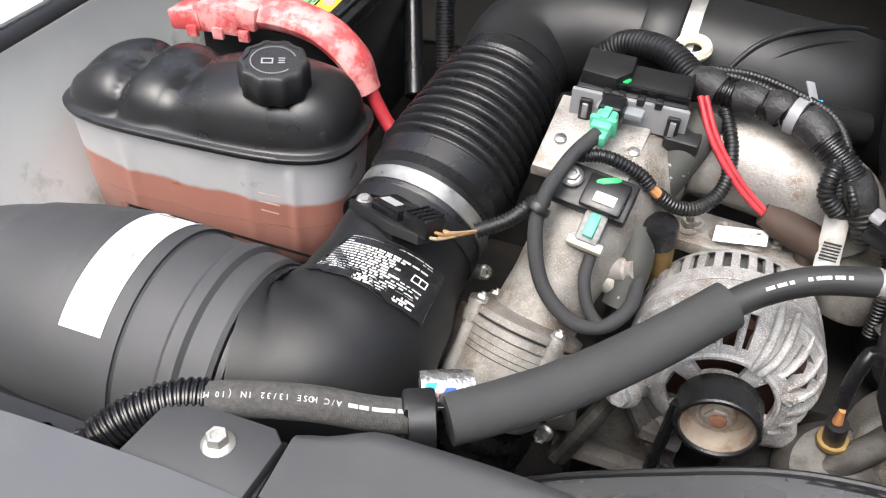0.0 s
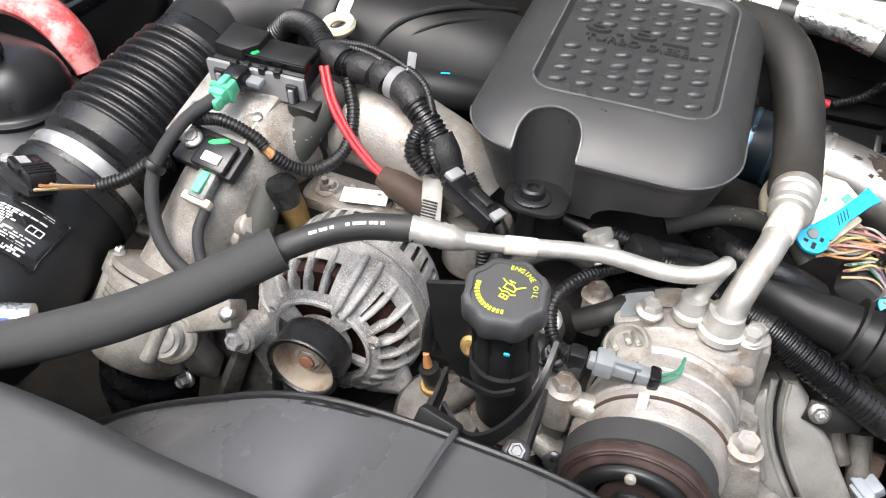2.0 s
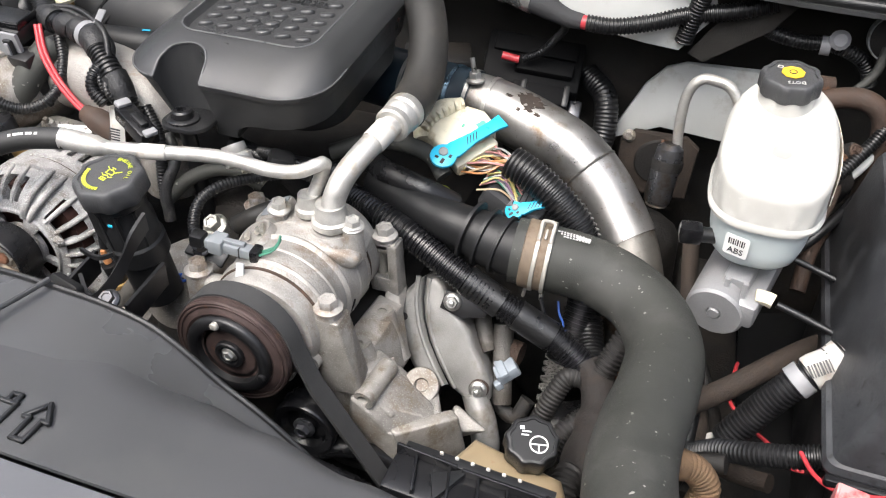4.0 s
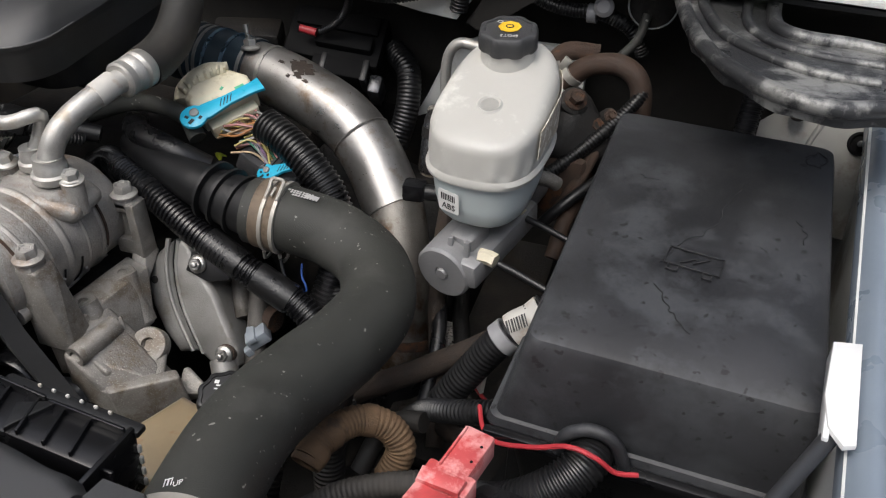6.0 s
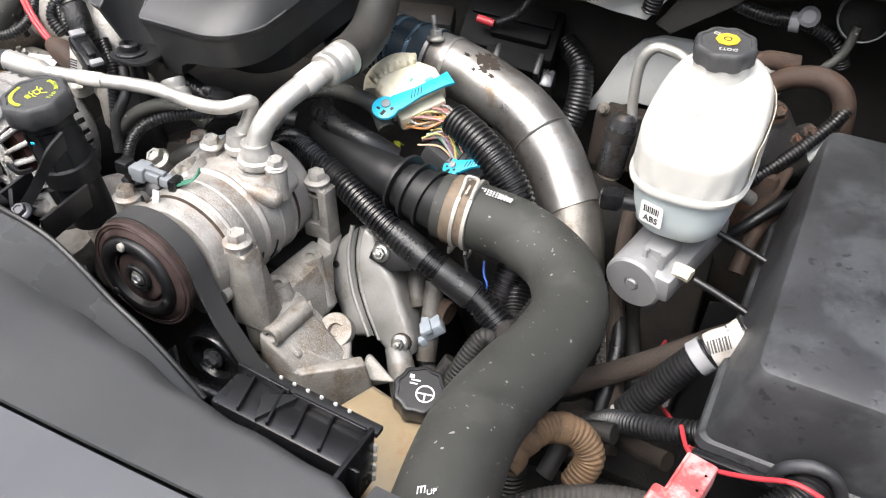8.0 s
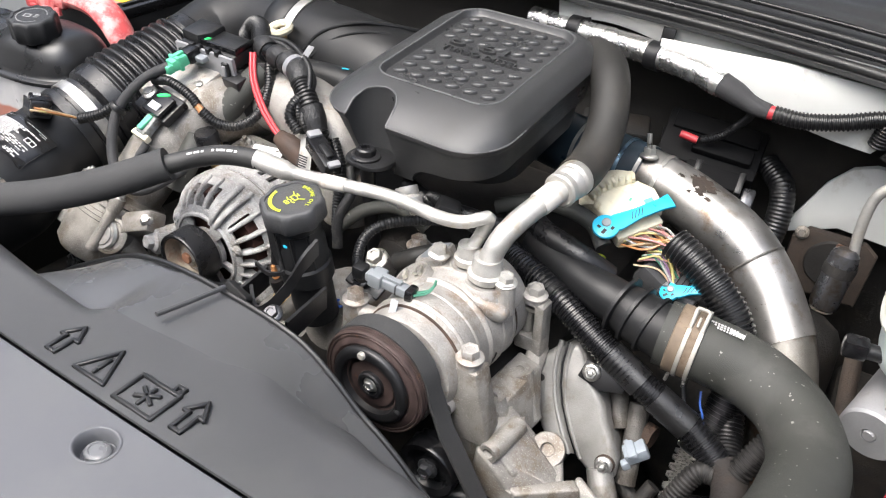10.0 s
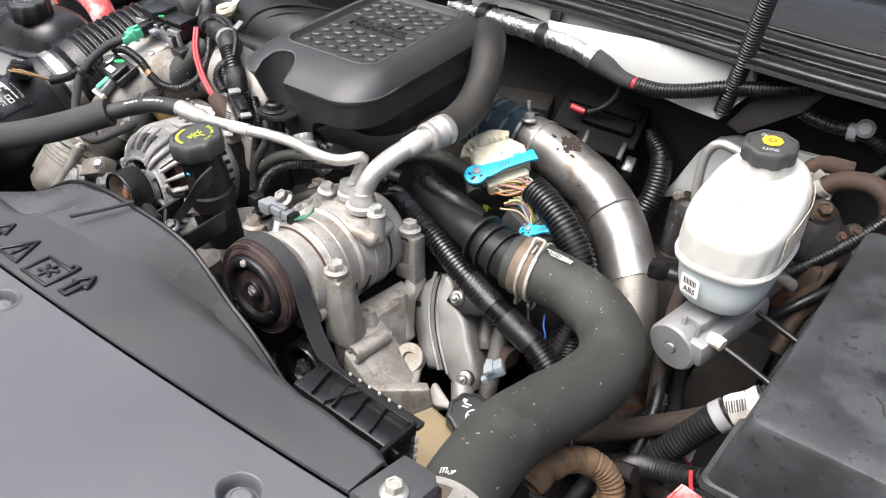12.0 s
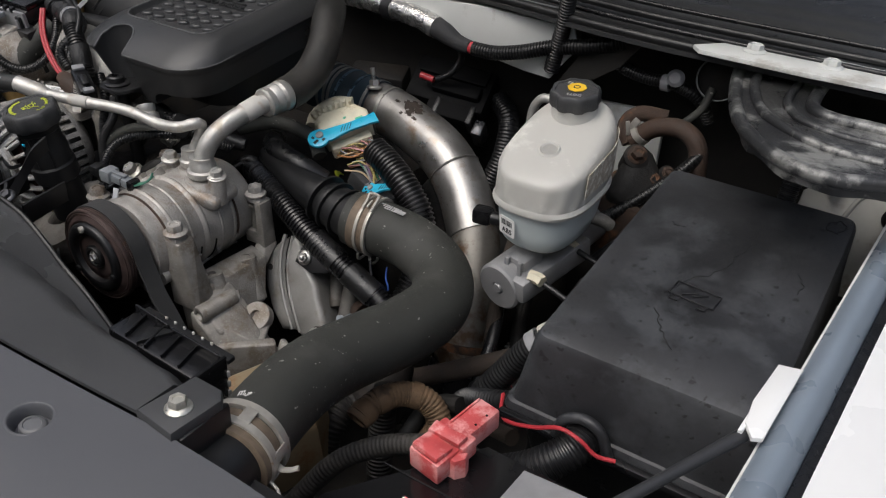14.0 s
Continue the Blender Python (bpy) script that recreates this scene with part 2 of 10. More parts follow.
def coolant_mix():
    """Milky plastic with coolant standing behind it up to a soft, uneven level."""
    m = surface("milky_plastic_over_coolant", (0.46, 0.46, 0.465), 0.36, bump=0.1, vary=0.06, scale=14, sub=0.3)
    n, link = m.node_tree.nodes, m.node_tree.links.new
    p = n["Principled BSDF"]
    old = p.inputs["Base Color"].links[0].from_socket
    co = n.new("ShaderNodeTexCoord")
    xyz = n.new("ShaderNodeSeparateXYZ")
    link(co.outputs["Object"], xyz.inputs[0])
    nz = n.new("ShaderNodeTexNoise")
    nz.inputs["Scale"].default_value = 22
    link(co.outputs["Object"], nz.inputs["Vector"])
    off = n.new("ShaderNodeMath")
    off.operation = "MULTIPLY_ADD"
    link(nz.outputs[0], off.inputs[0])
    off.inputs[1].default_value = 0.012
    link(xyz.outputs["Z"], off.inputs[2])
    fac = n.new("ShaderNodeMapRange")
    fac.interpolation_type = "SMOOTHSTEP"
    fac.inputs[1].default_value, fac.inputs[2].default_value = 0.0835, 0.0900
    link(off.outputs[0], fac.inputs[0])
    deep = n.new("ShaderNodeMapRange")
    deep.inputs[1].default_value, deep.inputs[2].default_value = 0.02, 0.085
    link(off.outputs[0], deep.inputs[0])
    pink = n.new("ShaderNodeMix")
    pink.data_type = "RGBA"
    link(deep.outputs[0], pink.inputs[0])
    pink.inputs[6].default_value = (0.37, 0.185, 0.15, 1)
    pink.inputs[7].default_value = (0.37, 0.160, 0.12, 1)
    mx = n.new("ShaderNodeMix")
    mx.data_type = "RGBA"
    link(fac.outputs[0], mx.inputs[0])
    link(pink.outputs[2], mx.inputs[6])
    link(old, mx.inputs[7])
    link(mx.outputs[2], p.inputs["Base Color"])
    return m


tank_mix = coolant_mix()
body_white = surface("white_body_paint", (0.86, 0.865, 0.86), 0.3, bump=0.0, vary=0.03, scale=4, coat=0.6)
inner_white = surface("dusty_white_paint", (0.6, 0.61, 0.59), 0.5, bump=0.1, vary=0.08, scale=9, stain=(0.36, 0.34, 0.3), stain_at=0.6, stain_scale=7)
rail_grey = surface("grey_blue_rail_finish", (0.2, 0.24, 0.29), 0.3, bump=0.05, vary=0.12, scale=12, coat=0.3)
black_metal = surface("black_painted_steel", (0.01, 0.01, 0.011), 0.4, bump=0.1, vary=0.2, scale=30)
grey_scuff = surface("grey_scuffed_steel", (0.060, 0.060, 0.060), 0.32, metal=0.4, bump=0.3, vary=0.4, scale=26, stain=(0.26, 0.26, 0.25), stain_at=0.61, stain_scale=24)
worn_black = surface("scuffed_black_steel", (0.045, 0.046, 0.049), 0.36, metal=0.4, bump=0.3, vary=0.3, scale=30, stain=(0.28, 0.28, 0.27), stain_at=0.575, stain_scale=20)
# near black: the deep bay's shade is put into this grime colour
grime_shade = surface("oily_grime_with_shade", (0.0095, 0.0085, 0.0078), 0.7, bump=0.6, fine=300, vary=0.5, scale=25, stain=(0.020, 0.0155, 0.012), stain_at=0.56, stain_scale=14, mottle=0.14)
insulation = surface("firewall_insulation", (0.031, 0.0285, 0.0255), 0.8, bump=0.5, fine=500, vary=0.4, scale=14, stain=(0.036, 0.032, 0.028), stain_at=0.57, stain_scale=9, mottle=0.14)
fuse_black = surface("dusty_black_lid", (0.032, 0.033, 0.0365), 0.40, bump=0.3, fine=1600, vary=0.5, scale=8, stain=(0.054, 0.057, 0.062), stain_at=0.56, stain_scale=13,
                     speck=(0.014, 0.014, 0.0155), speck_at=0.715, speck_scale=120, mottle=0.24)
shelf_paint = surface("dusty_primer_paint", (0.36, 0.355, 0.325), 0.7, bump=0.2, vary=0.2, scale=14, stain=(0.24, 0.22, 0.19), stain_at=0.58, stain_scale=18)
lid_line_dark = surface("dark_lid_lines", (0.021, 0.021, 0.0225), 0.6, bump=0.1, vary=0.2)
plug_grey = surface("soiled_grey_plastic", (0.22, 0.23, 0.23), 0.5, bump=0.1, vary=0.2, scale=80, stain=(0.12, 0.11, 0.09), stain_at=0.58, stain_scale=70)
tape_dull = surface("wrinkled_dull_tape", (0.017, 0.017, 0.018), 0.5, bump=0.7, fine=260, vary=0.35, scale=60, stain=(0.05, 0.048, 0.044), stain_at=0.6, stain_scale=35)
rust_bright = surface("orange_rust", (0.20, 0.09, 0.05), 0.8, bump=0.5, vary=0.4, scale=90)
fan_grey = surface("dusty_grey_fan_plate", (0.105, 0.107, 0.098), 0.55, metal=0.3, bump=0.4, vary=0.4, scale=40, stain=(0.06, 0.055, 0.05), stain_at=0.57, stain_scale=30)
frost_tie = surface("clear_nylon_tie", (0.42, 0.44, 0.46), 0.4, bump=0.05, vary=0.1, scale=60, sub=0.2)
gunmetal = surface("dark_plated_steel", (0.09, 0.092, 0.10), 0.32, metal=0.7, bump=0.1, vary=0.25, scale=60, stain=(0.05, 0.04, 0.032), stain_at=0.58, stain_scale=30)
plug_pale = surface("pale_blue_grey_plug", (0.25, 0.28, 0.315), 0.45, bump=0.05, vary=0.12, scale=60)
blue_mark = surface("blue_paint_mark", (0.03, 0.09, 0.35), 0.6, bump=0.1, vary=0.2, scale=80)
steel_blue = surface("heat_blued_steel", (0.16, 0.25, 0.34), 0.3, metal=0.8, bump=0.1, vary=0.3, scale=40)
dull_pipe = surface("dull_stained_shaded_pipe", (0.22, 0.208, 0.19), 0.45, metal=0.7, bump=0.3, fine=500, vary=0.3, scale=25, stain=(0.10, 0.065, 0.04), stain_at=0.55, stain_scale=14)
clip_grey = surface("worn_grey_clip_plastic", (0.12, 0.122, 0.128), 0.33, bump=0.2, fine=900, vary=0.2, scale=60)
rust_dark = surface("dark_flaked_rust", (0.034, 0.024, 0.018), 0.85, bump=0.6, fine=500, vary=0.5, scale=80)
mark_pink = surface("pale_moulded_mark", (0.52, 0.36, 0.31), 0.5, bump=0.0, vary=0.1)
paper = surface("white_paper_label", (0.82, 0.82, 0.8), 0.55, bump=0.02, vary=0.04, scale=30)
paper_dirty = surface("soiled_paper_label", (0.52, 0.505, 0.475), 0.65, bump=0.1, vary=0.12, scale=40, stain=(0.42, 0.36, 0.3), stain_at=0.6, stain_scale=60)
label_beige = surface("worn_beige_label", (0.47, 0.41, 0.33), 0.6, bump=0.2, vary=0.2, scale=60, stain=(0.72, 0.70, 0.64), stain_at=0.55, stain_scale=120)
ink = surface("black_ink", (0.03, 0.03, 0.032), 0.5, bump=0.0, vary=0.1)
ink_white = surface("white_ink", (0.75, 0.75, 0.73), 0.5, bump=0.0, vary=0.1)
ink_pale = surface("pale_grey_ink", (0.5, 0.5, 0.49), 0.5, bump=0.0, vary=0.15)
loom_tape = surface("dusty_brown_tape", (0.0135, 0.0105, 0.0092), 0.8, bump=0.6, fine=320, vary=0.35, scale=50, stain=(0.028, 0.021, 0.017), stain_at=0.6, stain_scale=25)
ink_grey = surface("grey_ink", (0.32, 0.32, 0.32), 0.5, bump=0.0, vary=0.1)
pale_green = surface("pale_green_print", (0.2, 0.45, 0.2), 0.5, bump=0.0, vary=0.1)
cap_plastic = surface("dusty_cap_plastic", (0.024, 0.0245, 0.026), 0.45, bump=0.2, fine=2000, vary=0.15, scale=20)
ink_yellow = surface("yellow_green_ink", (0.62, 0.7, 0.06), 0.5, bump=0.0, vary=0.1)
yellow = surface("yellow_plastic", (0.78, 0.5, 0.03), 0.45, bump=0.05, vary=0.1)
label_black = surface("glossy_black_label", (0.015, 0.015, 0.016), 0.22, bump=0.0, vary=0.15, scale=30)
foil = surface("crinkled_foil_wrap", (0.75, 0.74, 0.72), 0.25, metal=0.95, bump=1.0, fine=160, vary=0.12, scale=60)
case_black = surface("dull_black_case", (0.006, 0.006, 0.0065), 0.72, bump=0.1, vary=0.2, scale=16, spec=0.12)
silicone = surface("dark_blue_silicone", (0.014, 0.027, 0.040), 0.38, bump=0.1, vary=0.2, scale=40)
sensor_brass = surface("brass_fitting", (0.45, 0.3, 0.12), 0.45, metal=0.7, bump=0.2, vary=0.3, scale=70)
weave = surface("braided_hose_cover", (0.085, 0.082, 0.078), 0.8, bump=0.9, fine=800, vary=0.4, scale=260)
gap_speckle = surface("pale_ground_speckle", (0.40, 0.38, 0.35), 0.8, bump=0.8, fine=300, vary=0.4, scale=90, speck=(0.16, 0.15, 0.14), speck_at=0.62, speck_scale=260)
asphalt = surface("asphalt", (0.07, 0.07, 0.07), 0.85, bump=0.6, fine=200, vary=0.25, scale=3)
dark_surround = surface("dark_surround_ring", (0.035, 0.045, 0.025), 0.9, bump=0.3, fine=20, vary=0.5, scale=2)
glass_dark = surface("windshield_glass", (0.02, 0.025, 0.028), 0.06, bump=0.0, vary=0.05, scale=2, coat=0.5)
prop_black = surface("satin_black_rod", (0.035, 0.036, 0.039), 0.38, bump=0.1, vary=0.2, scale=20)
# paler than the cover: its edge highlights are painted with this
edge_highlight = surface("pale_edge_highlight", (0.095, 0.096, 0.099), 0.34, bump=0.1, vary=0.2, scale=40)
wires = {c: surface("wire_" + c, v, 0.45, bump=0.0, vary=0.1) for c, v in
         (("tan", (0.42, 0.31, 0.19)), ("orange", (0.42, 0.19, 0.075)), ("yellow", (0.43, 0.36, 0.14)), ("grey", (0.30, 0.30, 0.29)), ("pink", (0.44, 0.21, 0.20)), ("green", (0.04, 0.17, 0.11)), ("purple", (0.17, 0.10, 0.17)))}

# ---- shape tools ----
ORG = {}


def thing(name, base, label, category, group="", kind=""):
    ob = tagged(new(name), label, category, group, kind)
    ob.empty_display_size = 0.02
    ob.location = Vector(base) * K
    ORG[ob] = Vector(base) * K
    return ob


def mesh_of(bm, name, material, origin, angle=38):
    for v in bm.verts:
        v.co = v.co * K - origin
    bmesh.ops.recalc_face_normals(bm, faces=bm.faces)
    me = bpy.data.meshes.new(name)
    bm.to_mesh(me)
    bm.free()
    me.materials.append(material)
    me.polygons.foreach_set("use_smooth", [True] * len(me.polygons))
    me.set_sharp_from_angle(angle=radians(angle))
    return me


def part(name, bm, material, parent, label="", angle=38):
    ob = new(name, mesh_of(bm, name, material, ORG[parent], angle))
    ob.parent = parent
    ORG[ob] = ORG[parent]
    return tagged(ob, label)


def solo(name, bm, material, label, category, group="", kind="", base=None, angle=38):
    if base is None:
        lo = [min(v.co[i] for v in bm.verts) for i in range(3)]
        hi = [max(v.co[i] for v in bm.verts) for i in range(3)]
        base = ((lo[0] + hi[0]) / 2, (lo[1] + hi[1]) / 2, lo[2])
    o = Vector(base) * K
    ob = new(name, mesh_of(bm, name, material, o, angle))
    ob.location = o
    ORG[ob] = o
    return tagged(ob, label, category, group, kind)


def B():
    return bmesh.new()


def aim(p, d, spin=0.0):
    """A pose at p whose z axis points along d."""
    return Matrix.Translation(p) @ Vector(d).to_track_quat("Z", "Y").to_matrix().to_4x4() @ pose(0, 0, 0, 0, 0, spin)


def frame_m(p, x, y):
    """A pose at p with its x axis along x and y roughly along y."""
    x = Vector(x).normalized()
    z = x.cross(Vector(y)).normalized()
    y = z.cross(x)
    m = Matrix((x, y, z)).transposed().to_4x4()
    m.translation = p
    return m


def rings(bm, loops, closed=True, cap0=True, cap1=True):
    rows = [[bm.verts.new(p) for p in loop] for loop in loops]
    n = len(rows[0])
    for a, b in zip(rows, rows[1:]):
        for i in range(n if closed else n - 1):
            j = (i + 1) % n
            bm.faces.new((a[i], a[j], b[j], b[i]))
    if closed and cap0:
        bm.faces.new(rows[0][::-1])
    if closed and cap1:
        bm.faces.new(rows[-1])
    return bm


def spline(pts, per=8):
    p = [Vector(q) for q in pts]
    if len(p) == 2:
        return [p[0].lerp(p[1], i / per) for i in range(per + 1)]
    q = [p[0] * 2 - p[1]] + p + [p[-1] * 2 - p[-2]]
    out = []
    for i in range(1, len(q) - 2):
        a, b, c, d = q[i - 1:i + 3]
        for k in range(per):
            t = k / per
            out.append(0.5 * (2 * b + (c - a) * t + (2 * a - 5 * b + 4 * c - d) * t * t + (3 * b - a - 3 * c + d) * t ** 3))
    return out + [p[-1]]


def arc_points(pts, step):
    """The path walked at even steps, with the share of the length at each."""
    path = spline(pts, 14)
    s = [0.0]
    for a, b in zip(path, path[1:]):
        s.append(s[-1] + (b - a).length)
    n = max(2, int(s[-1] / step))
    out, j = [], 0
    for i in range(n + 1):
        w = s[-1] * i / n
        while j < len(s) - 2 and s[j + 1] < w:
            j += 1
        f = (w - s[j]) / max(1e-9, s[j + 1] - s[j])
        out.append((path[j].lerp(path[j + 1], f), w / s[-1], w))
    return out


def tube(pts, r, seg=16, step=0.006, ribs=None, bm=None, cap=True, wob=0.0, flat=1.0):
    """A pipe along a path. r: a radius, or one for each point. ribs: (pitch, depth)."""
    bm = bm or B()
    if ribs:
        step = ribs[0] / 4
    path = arc_points(pts, step)
    rs = [r] * len(pts) if isinstance(r, (int, float)) else list(r)
    tan = [(path[min(i + 1, len(path) - 1)][0] - path[max(i - 1, 0)][0]).normalized() for i in range(len(path))]
    side = tan[0].orthogonal().normalized()
    if abs(tan[0].z) < 0.9:
        side = tan[0].cross(Vector((0, 0, 1))).normalized()
    loops = []
    for i, (p, u, w) in enumerate(path):
        side = (side - tan[i] * side.dot(tan[i])).normalized()
        up = tan[i].cross(side)
        f = u * (len(rs) - 1)
        k = min(int(f), len(rs) - 2)
        e = f - k
        e = e * e * (3 - 2 * e)
        rad = rs[k] * (1 - e) + rs[k + 1] * e
        if ribs and i % 4 in (2, 3):
            rad -= ribs[1]
        if wob:
            rad *= 1 + wob * noise.noise(p * 45)
        loops.append([p + (side * math.cos(a) + up * math.sin(a) * flat) * rad for a in (2 * math.pi * j / seg for j in range(seg))])
    return rings(bm, loops, True, cap, cap)


def lathe(prof, m, seg=32, ripple=None, bm=None, cap0=True, cap1=True):
    """A turned shape: (radius, height) rows about the z axis of the pose m. ripple(angle) scales the radius."""
    bm = bm or B()
    loops = []
    for r, z in prof:
        loops.append([m @ Vector((r * (ripple(a) if ripple else 1) * math.cos(a), r * (ripple(a) if ripple else 1) * math.sin(a), z)) for a in (2 * math.pi * i / seg for i in range(seg))])
    return rings(bm, loops, True, cap0, cap1)


def box(size, m, bev=0.002, bm=None, seg=2):
    out = bm or B()
    t = B()
    bmesh.ops.create_cube(t, size=1)
    for v in t.verts:
        v.co = Vector((v.co.x * size[0], v.co.y * size[1], v.co.z * size[2]))
    if bev:
        bmesh.ops.bevel(t, geom=list(t.edges), offset=bev, segments=seg, affect="EDGES", profile=0.5)
    return join(out, t, m)


def join(out, t, m=None):
    """Adds the bmesh t, moved by m, to out."""
    vs = {v: out.verts.new(m @ v.co if m else v.co) for v in t.verts}
    for f in t.faces:
        out.faces.new([vs[v] for v in f.verts])
    t.free()
    return out


def slab(outline, h, m, bev=0.002, bm=None, seg=2):
    """A flat shape with an outline in x and y, from z = 0 to h, with rounded edges."""
    t = B()
    f = t.faces.new([t.verts.new((x, y, 0)) for x, y in outline])
    r = bmesh.ops.extrude_face_region(t, geom=[f])
    for v in r["geom"]:
        if isinstance(v, bmesh.types.BMVert):
            v.co.z += h
    if bev:
        bmesh.ops.bevel(t, geom=[e for e in t.edges if abs(e.verts[0].co.z - h) < 1e-6 and abs(e.verts[1].co.z - h) < 1e-6], offset=bev, segments=seg, affect="EDGES", profile=0.5)
    return join(bm or B(), t, m)


def rrect(w, h, r, n=6):
    """A rounded rectangle's outline about the origin."""
    out = []
    for cx, cy, a0 in ((w / 2 - r, h / 2 - r, 0), (-w / 2 + r, h / 2 - r, 90), (-w / 2 + r, -h / 2 + r, 180), (w / 2 - r, -h / 2 + r, 270)):
        for i in range(n + 1):
            a = radians(a0 + 90 * i / n)
            out.append((cx + r * math.cos(a), cy + r * math.sin(a)))
    return out


def hull(balls, bm=None, sub=2):
    """A rounded cast lump: the skin round balls of (place, radius)."""
    t = B()
    for p, r in balls:
        bmesh.ops.create_icosphere(t, subdivisions=sub, radius=r, matrix=Matrix.Translation(p))
    h = bmesh.ops.convex_hull(t, input=t.verts)
    junk = [g for g in h["geom_interior"] if isinstance(g, bmesh.types.BMVert)] + [g for g in h["geom_unused"] if isinstance(g, bmesh.types.BMVert)]
    bmesh.ops.delete(t, geom=list(set(junk)), context="VERTS")
    loose = [v for v in t.verts if not v.link_faces]
    bmesh.ops.delete(t, geom=loose, context="VERTS")
    return join(bm or B(), t)


def hexbolt(p, d, r=0.008, h=0.009, washer=True, stud=0.0, spin=10):
    """A flanged hex head at p, pointing along d."""
    m = aim(p, d, spin)
    bm = B()
    if washer:
        lathe([(r * 1.42, -0.002), (r * 1.45, 0.0008), (r * 1.3, 0.002), (r * 1.0, 0.0035)], m, 20, bm=bm)
    lathe([(r, 0.001), (r, h * 0.85), (r * 0.88, h), (r * 0.6, h), (r * 0.52, h - 0.0012)], m, 6, bm=bm)
    if stud:
        lathe([(r * 0.42, h - 0.002), (r * 0.42, h + stud * 0.9), (r * 0.34, h + stud)], m, 12, bm=bm)
    return bm


def bars(rows, m, lift, bm=None, thick=0.0004):
    """Flat bars (x, y, width, height) on the xy plane of m."""
    bm = bm or B()
    for x, y, w, h in rows:
        box((w, h, thick), m @ pose(x, y, lift), 0, bm)
    return bm


def words(text, size, m, depth=0.0004):
    """Built-in lettering as a mesh, centred on m."""
    cu = bpy.data.curves.new("lettering", "FONT")
    cu.body, cu.size, cu.extrude, cu.align_x, cu.align_y, cu.resolution_u = text, size, depth, "CENTER", "CENTER", 2
    ob = bpy.data.objects.new("lettering", cu)
    me = ob.to_mesh()
    bm = B()
    bm.from_mesh(me)
    ob.to_mesh_clear()
    bpy.data.objects.remove(ob)
    bpy.data.curves.remove(cu)
    bmesh.ops.transform(bm, matrix=m, verts=bm.verts)
    return bm


def sheet(fx, nu, nv, thick=0.003, down=(0, 0, -1)):
    """A curved panel: fx(u, v) for u and v from 0 to 1, with thickness."""
    bm = B()
    d = Vector(down) * thick
    top = [[bm.verts.new(fx(i / nu, j / nv)) for i in range(nu + 1)] for j in range(nv + 1)]
    low = [[bm.verts.new(v.co + d) for v in row] for row in top]
    for j in range(nv):
        for i in range(nu):
            bm.faces.new((top[j][i], top[j][i + 1], top[j + 1][i + 1], top[j + 1][i]))
            bm.faces.new((low[j][i], low[j + 1][i], low[j + 1][i + 1], low[j][i + 1]))
    for i in range(nu):
        bm.faces.new((top[0][i], low[0][i], low[0][i + 1], top[0][i + 1]))
        bm.faces.new((top[nv][i], top[nv][i + 1], low[nv][i + 1], low[nv][i]))
    for j in range(nv):
        bm.faces.new((top[j][0], top[j + 1][0], low[j + 1][0], low[j][0]))
        bm.faces.new((top[j][nu], low[j][nu], low[j + 1][nu], top[j + 1][nu]))
    return bm


def pw(x, table):
    """A smooth value at x from rows of (x, value)."""
    if x <= table[0][0]:
        return table[0][1]
    for (a, fa), (b, fb) in zip(table, table[1:]):
        if x <= b:
            t = (x - a) / (b - a)
            t = t * t * (3 - 2 * t)
            return fa + (fb - fa) * t
    return table[-1][1]


def pc(x, table):
    """A value at x on one smooth curve through rows of (x, value)."""
    if x <= table[0][0]:
        return table[0][1]
    if x >= table[-1][0]:
        return table[-1][1]
    k = max(i for i in range(len(table) - 1) if table[i][0] <= x)

    def slope(i):
        a, b = table[max(0, i - 1)], table[min(len(table) - 1, i + 1)]
        return (b[1] - a[1]) / (b[0] - a[0])

    (x0, y0), (x1, y1) = table[k], table[k + 1]
    h = x1 - x0
    t = (x - x0) / h
    return y0 * (1 + 2 * t) * (1 - t) ** 2 + slope(k) * h * t * (1 - t) ** 2 + y1 * t * t * (3 - 2 * t) + slope(k + 1) * h * t * t * (t - 1)


def slotted(outer, inner, m, seg, is_open):
    """A turned shell with windows through it: outer and inner are rows of (radius, height); is_open(i, j) says where a cell is cut out."""
    bm = B()
    grid = []
    for prof in (outer, inner):
        grid.append([[bm.verts.new(m @ Vector((r * math.cos(2 * math.pi * i / seg), r * math.sin(2 * math.pi * i / seg), z))) for i in range(seg)] for r, z in prof])
    o, n = grid
    rows_ = len(outer) - 1
    cut_ = [[is_open(i, j) for i in range(seg)] for j in range(rows_)]
    for j in range(rows_):
        for i in range(seg):
            k = (i + 1) % seg
            if cut_[j][i]:
                continue
            bm.faces.new((o[j][i], o[j][k], o[j + 1][k], o[j + 1][i]))
            bm.faces.new((n[j][i], n[j + 1][i], n[j + 1][k], n[j][k]))
            if cut_[j][k]:
                bm.faces.new((o[j][k], n[j][k], n[j + 1][k], o[j + 1][k]))
            if cut_[j][i - 1]:
                bm.faces.new((o[j][i], o[j + 1][i], n[j + 1][i], n[j][i]))
            if j == 0 or cut_[j - 1][i]:
                bm.faces.new((o[j][i], n[j][i], n[j][k], o[j][k]))
            if j == rows_ - 1 or cut_[j + 1][i]:
                bm.faces.new((o[j + 1][i], o[j + 1][k], n[j + 1][k], n[j + 1][i]))
    return bm


def conduit(name, pts, r, label, pitch=0.0045, depth=None, material=None, category="wire loom", seg=14):
    return solo(name, tube(pts, r, seg, ribs=(pitch, depth or r * 0.14)), material or loom, label, category)


def cable(name, pts, r, label, material, category="wire", seg=10, wob=0.0):
    return solo(name, tube(pts, r, seg, wob=wob), material, label, category)


